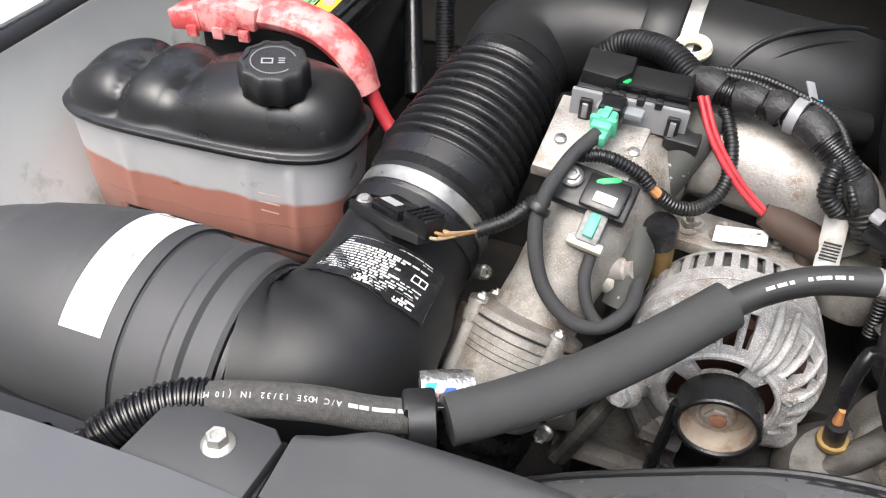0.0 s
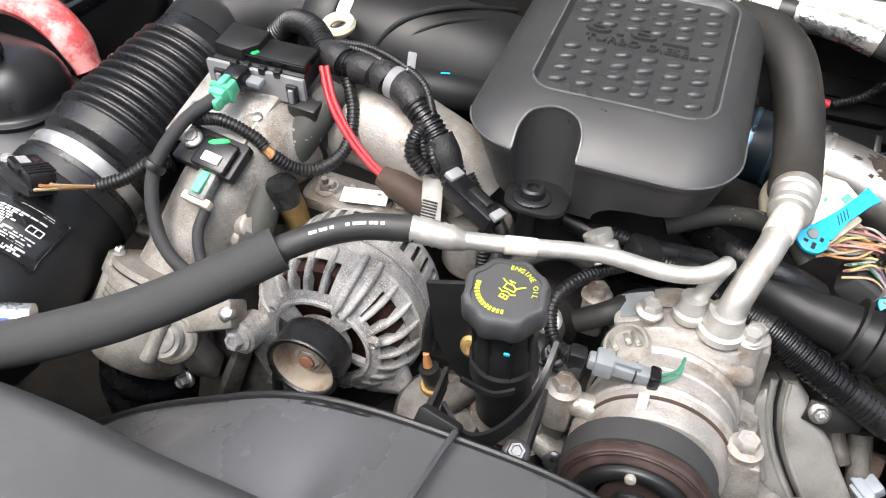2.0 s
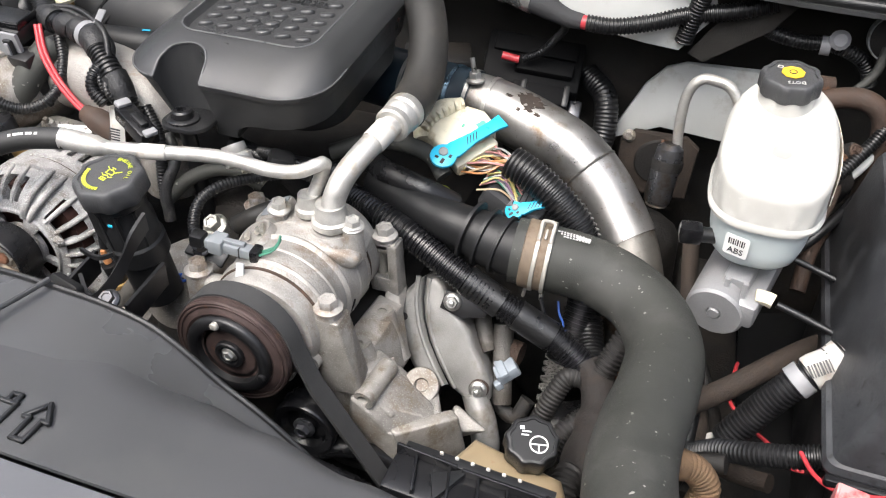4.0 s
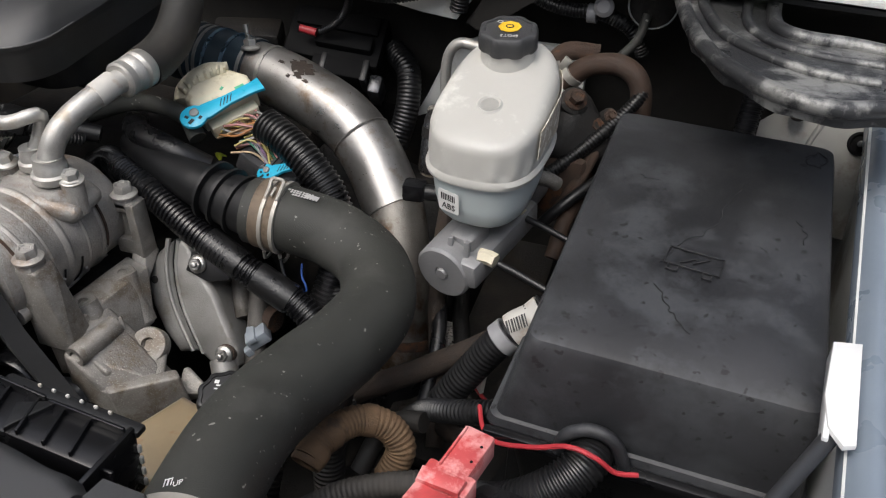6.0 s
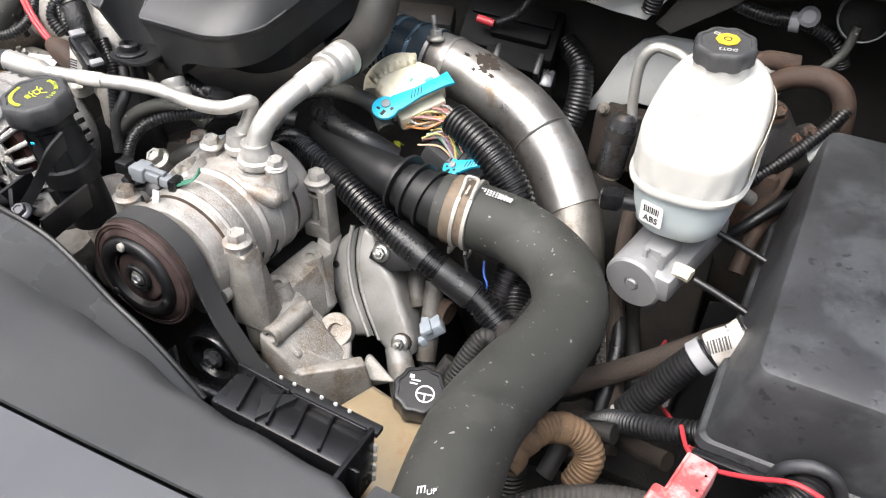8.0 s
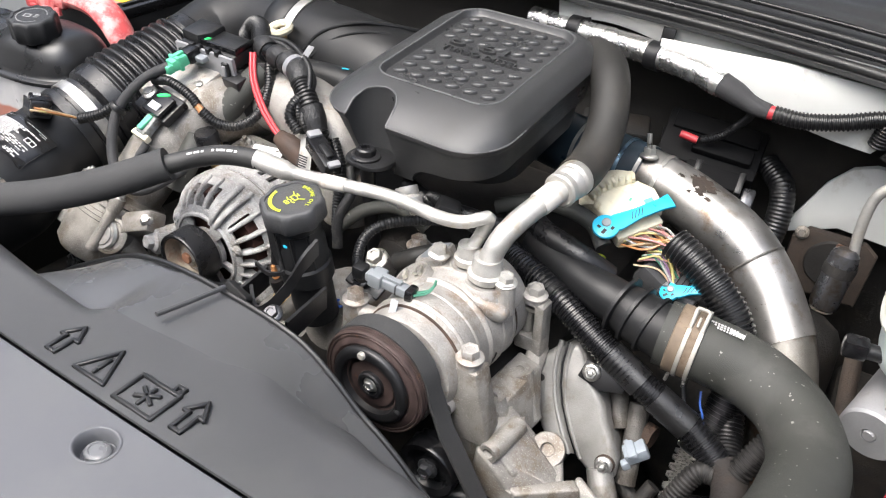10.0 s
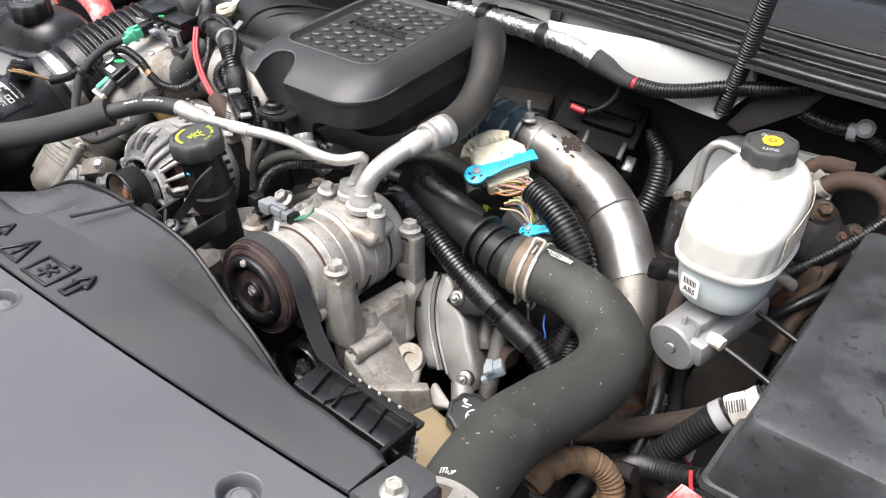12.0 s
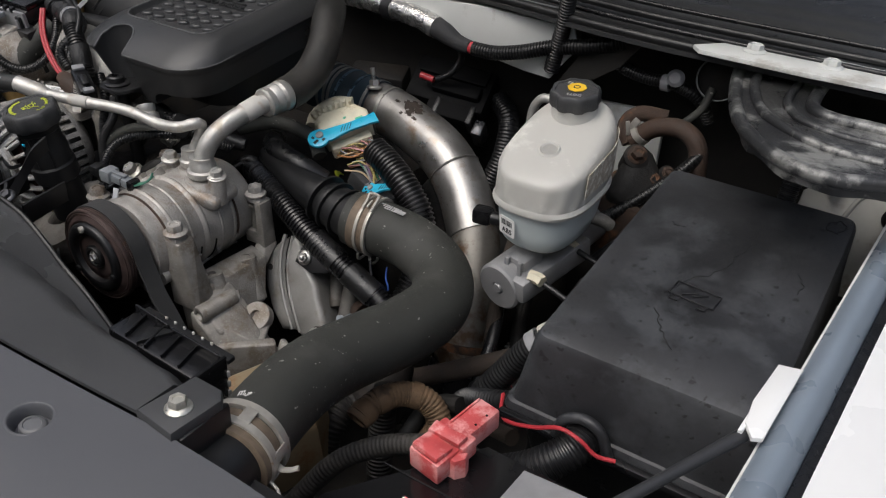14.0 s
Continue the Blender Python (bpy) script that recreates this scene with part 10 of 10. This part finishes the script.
part("barcode", bars([(0, -0.012 + i * 0.0030, 0.014, 0.0012 if i % 2 else 0.002) for i in range(8)], frame_m((1.0138, 0.6775, 1.0782), (0.35, -0.5, -0.3), (0.6, 0.35, 0.6)), 0.002), ink, ftag)
conduit("wire_loom", [(1.03, 0.60, 1.035), (1.0, 0.60, 1.022), (0.965, 0.610, 1.0), (0.935, 0.63, 0.97), (0.91, 0.65, 0.93)], 0.0125, "black ribbed loom joining the bundle", 0.005, 0.002, loom, seg=16)
cable("taped_joint", [(0.945, 0.600, 0.985), (0.92, 0.602, 0.975), (0.90, 0.59, 0.96), (0.89, 0.56, 0.93)], 0.0105, "dusty taped bundle joint", loom_dirty, "cable", 14, 0.1)
wh_ = conduit("wrapped_hose", [(0.866, 0.504, 0.997), (0.870, 0.530, 1.002), (0.886, 0.562, 1.001), (0.912, 0.578, 0.990), (0.930, 0.576, 0.966), (0.922, 0.560, 0.935)], 0.0158, "tan heat aged tape wrapped hose", 0.0048, 0.0011, tape_tan, "hose", 18)
part("open_end", lathe([(0.0156, -0.004), (0.0162, 0.0), (0.0148, 0.003), (0.0130, 0.003), (0.0125, -0.004), (0.0005, -0.004)], aim((0.8655, 0.502, 0.9965), (-0.1, -0.9, -0.4)), 20), tape_tan, wh_)
for p_, d_ in (((0.898, 0.5720, 0.9970), (1, 0.45, -0.3)), ((0.872, 0.536, 1.0025), (0.40, 0.87, 0.05)), ((0.867, 0.512, 0.999), (0.1, 0.9, 0.2))):
    part("tape_turn", lathe([(0.0154, -0.007), (0.0167, -0.005), (0.0167, 0.005), (0.0154, 0.007)], aim(p_, d_), 20), tape_tan, wh_, "loose turn of tape")
conduit("wire_loom", [(0.836, 0.415, 0.915), (0.870, 0.454, 0.968), (0.915, 0.486, 0.995), (0.977, 0.507, 1.012), (1.02, 0.513, 1.012)], 0.0122, "dusty grey brown loom to the battery", 0.005, 0.0008, loom_dust, seg=16)
conduit("wire_loom", [(0.85, 0.58, 0.98), (0.852, 0.565, 0.92), (0.86, 0.55, 0.86), (0.87, 0.54, 0.80)], 0.017, "dusty loom dropping beside the radiator hose", 0.0055, 0.002, loom_dirty, seg=16)
conduit("wire_loom", [(0.790, 0.655, 0.935), (0.770, 0.635, 0.922), (0.750, 0.60, 0.89)], 0.0140, "dusty ribbed loom under the radiator hose", 0.005, 0.0018, loom_dirty, seg=16)
cable("rust_pipe", [(0.835, 0.66, 0.93), (0.88, 0.69, 0.945), (0.94, 0.735, 0.965), (1.0, 0.79, 0.985), (1.04, 0.83, 0.99)], 0.0135, "rusty steel pipe below the brake cylinder", rust_dark, "pipe", 14)
cable("rust_pipe", [(0.862, 0.88, 1.06), (0.870, 0.84, 1.03), (0.888, 0.78, 0.98), (0.915, 0.72, 0.93), (0.935, 0.66, 0.88)], 0.0105, "thin brown hose below the brake cylinder", rust_dark, "hose", 12)
cable("axle_duct", [(0.85, 0.60, 0.80), (0.93, 0.60, 0.82), (1.02, 0.60, 0.80)], 0.05, "grimy suspension part deep in the bay", grime_shade, "chassis part", 20)
wt = thing("scrap_tag", (0.97, 0.69, 0.95), "torn white tag deep beside the brake cylinder", "tag", "paper tags")
part("sheet", sheet(lambda u, v: Vector((0.965 + 0.016 * u, 0.695 - 0.01 * v, 0.985 - 0.02 * v + 0.006 * math.sin(u * 6))), 4, 4, 0.0006), paper_dirty, wt)
part("sheet", sheet(lambda u, v: Vector((0.925 + 0.02 * u, 0.665 - 0.01 * v, 0.955 - 0.012 * v + 0.004 * math.sin(u * 5))), 4, 4, 0.0006), paper_dirty, wt)
# added strips stand in for bright ground showing through gaps
for pts in (((0.712, 0.885, 0.80), (0.728, 0.750, 0.80)), ((0.846, 0.965, 0.80), (0.862, 0.865, 0.80))):
    a_, c_ = Vector(pts[0]), Vector(pts[1])
    strip = sheet(lambda u, v: a_.lerp(c_, u) + Vector(((v - 0.5) * (0.026 + 0.006 * math.copysign(1, math.sin(u * 46))), 0, 0.010 * math.sin(u * 3))), 40, 4, 0.003)
    solo("heat_shield", strip, gap_speckle, "ragged pale strip standing in for ground seen through a gap", "shield", "ragged shields")

# driver's side battery
b2 = thing("battery", (1.08, 0.36, 0.86), "black battery with a grey label and a red sticker", "battery", "batteries")
BO = [(0.950, 0.250), (0.950, 0.345), (1.045, 0.482), (1.30, 0.478), (1.30, 0.250)]
part("case", slab(BO, 0.18, pose(0, 0, 0.87), 0.003), plastic, b2)
part("lid", slab([(0.945, 0.245), (0.945, 0.345), (1.043, 0.487), (1.303, 0.482), (1.303, 0.245)], 0.018, pose(0, 0, 1.0505), 0.003), plastic_gloss, b2)
wl2 = part("label", slab([(1.084, 0.398), (1.089, 0.478), (1.212, 0.486), (1.29, 0.484), (1.29, 0.385)], 0.0008, pose(0, 0, 1.069), 0), grey_plastic, b2, "grey label with a dark panel")
part("label_panel", slab([(p[0] + 1.205, p[1] + 0.405) for p in rrect(0.20, 0.10, 0.022)], 0.0008, pose(0, 0, 1.0700), 0), label_black, wl2, "dark printed panel")
st2 = part("sticker", slab([(1.008, 0.330), (1.012, 0.386), (1.085, 0.380), (1.080, 0.322)], 0.0006, pose(0, 0, 1.0690), 0), red_plastic, b2, "red and white sticker")
part("sticker_print", bars([(1.0265, 0.358, 0.030, 0.052)], pose(0, 0, 1.0700), 0), paper, st2, "white corner of the sticker")
part("barcode", bars([(1.0225 + 0.0022 * i, 0.360, 0.0008 if i % 3 else 0.0014, 0.034) for i in range(9)], pose(0, 0, 1.0706), 0), ink, st2)
part("lid_groove", bars([(1.03, 0.409, 0.118, 0.0016)], pose(0, 0, 1.0685, 0, 0, 0), 0.0003), plastic, b2)
part("badge", lathe([(0.0125, 0), (0.0125, 0.0006), (0.0005, 0.0006)], pose(1.146, 0.426, 1.0712), 28), tank_low, wl2, "pale blue round badge")
part("lettering", words("12/17", 0.0085, pose(1.146, 0.426, 1.0720, 0, 0, 100), 0.0003), ink_grey, wl2, "grey date on the badge")
rt = thing("terminal_cover", (1.03, 0.45, 1.06), "faded red plastic battery terminal cover", "terminal cover")
mrt = frame_m((1.018, 0.448, 1.083), (0.18, 0.98, 0.06), (-0.98, 0.18, 0)) @ Matrix.Scale(0.83, 4)
part("body", box((0.048, 0.046, 0.032), mrt @ pose(-0.016, 0, 0.002), 0.0035), red_plastic, rt)
cb_ = part("cap_block", box((0.060, 0.032, 0.030), mrt @ pose(0.044, -0.003, 0.006), 0.003), red_plastic, rt)
# black discs give the shade inside two small holes
for x_ in (0.036, 0.056):
    part("vent_hole", lathe([(0.0016, -0.002), (0.0016, 0.0004), (0.0003, 0.0004)], mrt @ pose(x_, -0.013, 0.0210), 10), case_black, cb_, "small black disc for a shaded hole")
part("cap_rib", box((0.052, 0.003, 0.004), mrt @ pose(0.044, 0.011, 0.0215), 0.001), red_plastic, cb_)
part("step", box((0.026, 0.052, 0.027), mrt @ pose(0.010, -0.002, 0.007), 0.004), red_plastic, rt)
part("saddle", slab([(-0.004, -0.022), (-0.010, 0.020), (0.006, 0.022), (0.012, -0.022)], 0.008, mrt @ pose(0, 0, 0.0205, 4, -8, 0), 0.003), red_plastic, rt)
part("flap", slab([(-0.020, -0.024), (-0.004, -0.024), (0.004, -0.036), (-0.006, -0.040), (-0.018, -0.034)], 0.032, mrt @ pose(0, 0.005, -0.018), 0.003), red_plastic, rt)
part("front_step", box((0.030, 0.040, 0.010), mrt @ pose(-0.023, 0.001, 0.0195, 0, 6, 0), 0.004), red_plastic, rt)

# strut, prop and hinge by the fender
pr = thing("prop_rod", (1.2, 0.4, 1.1), "dull grey hood prop strut beside the fender", "prop rod")
part("rod", tube([(1.13, 0.22, 1.188), (1.165, 0.295, 1.194), (1.212, 0.384, 1.200), (1.270, 0.500, 1.208)], [0.0044, 0.0046, 0.0049, 0.0060], 16), prop_black, pr)
wb = thing("prop_bracket", (1.28, 0.49, 1.2), "white painted steel prop bracket", "bracket")
part("plate", slab([(1.268, 0.585), (1.262, 0.525), (1.264, 0.495), (1.273, 0.480), (1.281, 0.484), (1.288, 0.590)], 0.004, pose(0, 0, 1.214), 0.001), body_white, wb)
part("lip", box((0.004, 0.10, 0.016), pose(1.2665, 0.535, 1.208, 0, 0, -4), 0.001), body_white, wb)
hg = thing("hinge_bracket", (1.2, 1.0, 1.28), "scuffed black steel hinge bracket beside the fender", "bracket")
HO = [(1.070, 1.120), (1.073, 1.079), (1.090, 0.997), (1.116, 0.911), (1.152, 0.847), (1.206, 0.801), (1.251, 0.793), (1.293, 0.812), (1.330, 0.825), (1.330, 0.955), (1.268, 0.968), (1.219, 0.964), (1.196, 0.973), (1.184, 1.020), (1.183, 1.10), (1.13, 1.125)]
part("arm", slab(HO, 0.010, pose(0, 0, 1.296), 0.004, seg=3), worn_black, hg)
part("outer_rim", tube([(x + 0.006 * (1.2 - x), y + 0.006, 1.305) for x, y in HO[:9]], 0.0085, 10), worn_black, hg)
part("inner_rim", tube([(1.183, 1.10, 1.306), (1.184, 1.020, 1.307), (1.192, 0.978, 1.308), (1.219, 0.960, 1.308), (1.268, 0.962, 1.307), (1.325, 0.950, 1.306)], 0.0085, 10), worn_black, hg)
part("channel_rib", tube([(1.102, 1.068, 1.307), (1.112, 1.01, 1.308), (1.140, 0.936, 1.308), (1.182, 0.893, 1.308), (1.232, 0.868, 1.307), (1.285, 0.868, 1.306)], 0.0065, 10), worn_black, hg)
part("channel_rib", tube([(1.155, 1.072, 1.307), (1.156, 1.01, 1.308), (1.163, 0.970, 1.308), (1.188, 0.932, 1.308), (1.235, 0.915, 1.307), (1.29, 0.916, 1.306)], 0.0055, 10), worn_black, hg)
part("channel_end", tube([(1.102, 1.068, 1.307), (1.125, 1.085, 1.307), (1.155, 1.072, 1.307)], 0.006, 10), worn_black, hg)
part("channel_floor", slab([(1.108, 1.060), (1.118, 1.010), (1.145, 0.940), (1.185, 0.899), (1.232, 0.876), (1.280, 0.874), (1.280, 0.908), (1.235, 0.908), (1.184, 0.924), (1.157, 0.962), (1.150, 1.010), (1.149, 1.062)], 0.002, pose(0, 0, 1.3055), 0.0008), grey_scuff, hg, "worn grey channel")
part("lower_flange", sheet(lambda u, v: Vector((HO[2][0] + (HO[8][0] - HO[2][0]) * u, 0.004 + pw(HO[2][0] + (HO[8][0] - HO[2][0]) * u, HO[2:9]), 1.300 - 0.012 * v)), 24, 3, 0.004, (0, 1, 0)), worn_black, hg)
pg = thing("firewall_grommet", (1.02, 1.1, 1.2), "round rubber grommet in a white ring on the firewall", "grommet")
part("ring", lathe([(0.029, 0), (0.0305, 0.001), (0.0315, 0.0), (0.0315, -0.01)], aim((1.045, 1.10, 1.276), (0.1, -1, 0.1)), 32, cap0=False, cap1=False), plug_grey, pg)
part("core", lathe([(0.029, -0.004), (0.02, -0.002), (0.008, 0.0)], aim((1.045, 1.103, 1.272), (0.1, -1, 0.1)), 28), grime_shade, pg)
shelf_m = frame_m((1.205, 1.060, 1.205), (1, 0, 0), (0, 0.51, 0.86))
sh_ = thing("inner_fender_shelf", (1.28, 1.02, 1.07), "dusty pale painted steel shelf behind the fuse box", "panel")
part("plate", slab([(0.040, 0.030), (0.020, -0.014), (-0.005, -0.035), (-0.010, -0.155), (0.140, -0.155), (0.140, -0.008), (0.087, -0.004), (0.087, 0.030)], 0.004, shelf_m @ pose(0, 0, -0.004), 0.001), shelf_paint, sh_)
part("pressed_bead", tube([shelf_m @ Vector(q) for q in ((0.052, -0.060, 0.0), (0.058, -0.040, 0.001), (0.066, -0.024, 0.001), (0.084, -0.014, 0.001), (0.136, -0.020, 0.0))], 0.0032, 10, 0.004), shelf_paint, sh_, "pressed bead in the sheet steel")
bh = thing("fender_grommet", shelf_m @ Vector((0.109, -0.042, 0)), "black rubber plug in the inner fender", "grommet")
part("cup", lathe([(0.0145, 0.0004), (0.0140, 0.0030), (0.0115, 0.0036), (0.0095, 0.0012), (0.0005, 0.0010)], shelf_m @ pose(0.109, -0.042, 0), 28), case_black, bh)
part("stud", lathe([(0.0035, 0.001), (0.0035, 0.009), (0.0024, 0.0105), (0.0003, 0.0107)], shelf_m @ pose(0.109, -0.042, 0), 14), plug_grey, bh)
rs_ = thing("rubber_stop", shelf_m @ Vector((0.036, -0.018, 0)), "rust brown round rubber stop on a pale stem", "rubber stop")
part("stem", lathe([(0.0035, -0.002), (0.0035, 0.008), (0.0003, 0.008)], shelf_m @ pose(0.034, -0.022, 0), 12), plug_grey, rs_)
part("ball", lathe([(0.0035, 0.006), (0.0085, 0.009), (0.0108, 0.0155), (0.0085, 0.022), (0.0045, 0.0245), (0.0004, 0.0250)], shelf_m @ pose(0.034, -0.020, 0), 20), brown_rubber, rs_)

solo("taped_joint", tube([(0.776, 0.706, 0.970), (0.792, 0.692, 0.962), (0.803, 0.668, 0.950), (0.811, 0.635, 0.930), (0.814, 0.585, 0.895)], [0.018, 0.0215, 0.027, 0.034, 0.035], 22, 0.005, wob=0.24), loom_tape, "dusty brown taped joint of several looms", "cable joint")
conduit("wire_loom", [(0.748, 0.835, 1.03), (0.754, 0.80, 0.996), (0.770, 0.755, 0.963), (0.785, 0.715, 0.952)], 0.0185, "black ribbed loom running into the taped joint", 0.006, 0.0024, loom, seg=18)
conduit("wire_loom", [(0.836, 0.745, 1.040), (0.819, 0.725, 1.022), (0.806, 0.708, 0.995), (0.795, 0.693, 0.968)], 0.0155, "dusty ribbed loom under the radiator hose bend", 0.006, 0.0022, loom_dirty, seg=18)
conduit("wire_loom", [(0.800, 0.60, 0.91), (0.790, 0.575, 0.92), (0.788, 0.548, 0.91), (0.79, 0.52, 0.87)], 0.018, "dusty ribbed loom below the taped joint", 0.006, 0.0022, loom_dirty, seg=18)
conduit("wire_loom", [(0.775, 0.690, 0.962), (0.758, 0.688, 0.958), (0.746, 0.672, 0.935), (0.733, 0.65, 0.895)], 0.0130, "dull ribbed loom beside the connector", 0.005, 0.0012, loom_dirty, seg=14)
cable("black_wire", [(0.700, 0.752, 1.06), (0.706, 0.735, 1.03), (0.722, 0.72, 1.00), (0.735, 0.70, 0.99)], 0.0022, "thin black wire hanging from the hose clamp", rubber, "wire", 8)
cable("blue_wire", [(0.725, 0.75, 1.02), (0.730, 0.74, 1.008), (0.738, 0.735, 0.995), (0.728, 0.73, 0.98)], 0.0014, "short blue wires under the hose", blue_mark, "wire", 8)

bcl = thing("booster_fittings", (1.0, 1.0, 1.05), "rusty pipe fittings behind the brake reservoir", "fittings")
for p_, d_, r_ in (((0.985, 0.985, 1.185), (0.3, -0.6, 0.7), 0.013), ((1.010, 0.995, 1.150), (0.5, -0.6, 0.5), 0.012), ((1.028, 1.000, 1.165), (0.4, -0.6, 0.6), 0.008)):
    part("fitting", hexbolt(p_, d_, r_ * 0.75, r_), rust, bcl)
    part("boss", lathe([(r_ * 1.5, -0.05), (r_ * 1.4, -0.004), (r_, 0.0)], aim(p_, d_), 20), grime_shade, bcl)
part("block", hull([((0.975, 0.965, 1.13), 0.02), ((1.02, 0.995, 1.12), 0.02), ((0.985, 1.0, 1.17), 0.02), ((1.02, 1.02, 1.09), 0.02)]), grime_shade, bcl)
for pts, r_, mat_, lab_ in (([(0.99, 0.93, 1.06), (1.01, 0.95, 1.10), (1.02, 0.99, 1.13)], 0.008, rust, "rusty brake pipe behind the reservoir"),
                            ([(0.975, 0.90, 1.05), (1.0, 0.91, 1.08), (1.03, 0.95, 1.10), (1.05, 1.0, 1.10)], 0.007, black_metal, "black brake pipe behind the reservoir"),
                            ([(0.965, 0.885, 1.125), (0.98, 0.895, 1.12), (0.99, 0.905, 1.11)], 0.009, casting, "dull line fitting behind the reservoir"),
                            ([(1.0, 0.88, 1.02), (1.005, 0.92, 1.06), (1.02, 0.96, 1.07)], 0.010, brown_rubber, "brown hose behind the fuse box")):
    cable("brake_pipe", pts, r_, lab_, mat_, "pipe", 12)
cable("firewall_wire", [(1.04, 1.10, 1.262), (1.035, 1.085, 1.235), (1.02, 1.075, 1.215), (1.005, 1.07, 1.20)], 0.006, "dusty grey wire leaving the firewall grommet", rubber_worn, "wire", 10)

# dark block and sheet added to keep the deep gaps black
fr = thing("deep_filler_block", (0.93, 0.75, 0.7), "dark block added deep beside the engine to hide the lit floor", "chassis part")
part("rail", box((0.10, 0.80, 0.12), pose(0.93, 0.80, 0.76, 0, 0, 4), 0.012), grime_shade, fr)
part("bracket", box((0.16, 0.10, 0.02), pose(0.93, 0.72, 0.83, 0, 10, 8), 0.006), grime_shade, fr)
ln_ = thing("deep_filler_sheet", (1.1, 0.75, 0.85), "dark sheet added below the fuse box to darken the gap", "liner")
part("panel", sheet(lambda u, v: Vector((0.97 + 0.32 * u, 0.50 + 0.60 * v, 0.80 + 0.10 * u + 0.02 * math.sin(v * 6))), 16, 16, 0.004), duct_plastic, ln_)
part("tray_leg", box((0.03, 0.30, 0.16), pose(1.045, 0.76, 0.97), 0.006), duct_plastic, ln_)
for pts, r_, mat_, lab_ in (([(0.88, 0.90, 0.95), (0.90, 0.84, 0.92), (0.93, 0.78, 0.89), (0.96, 0.72, 0.85)], 0.011, grime_shade, "dusty brown hose below the master cylinder"),
                            ([(0.86, 0.86, 0.96), (0.885, 0.80, 0.98), (0.905, 0.74, 0.96), (0.91, 0.68, 0.90)], 0.009, rubber, "black hose below the master cylinder"),
                            ([(0.88, 0.70, 0.88), (0.92, 0.69, 0.89), (0.96, 0.66, 0.91), (1.0, 0.64, 0.93)], 0.011, rust_dark, "rusty pipe crossing below the hose")):
    cable("deep_hose", pts, r_, lab_, mat_, "hose", 12)

# dark mass added here so the space before the firewall stays black
tr_ = thing("deep_filler_mass", (0.68, 1.05, 0.8), "dark mass added between the engine and the firewall to fill the deep", "cover")
part("shell", hull([((0.56, 1.0, 0.86), 0.05), ((0.74, 0.98, 0.84), 0.05), ((0.80, 1.12, 0.88), 0.05), ((0.58, 1.15, 0.92), 0.05), ((0.70, 0.95, 0.70), 0.06), ((0.80, 1.1, 0.70), 0.06)]), grime_shade, tr_)
part("rib", tube([(0.56, 1.0, 0.915), (0.66, 0.99, 0.91), (0.76, 1.0, 0.895)], 0.008, 8), grime_shade, tr_)
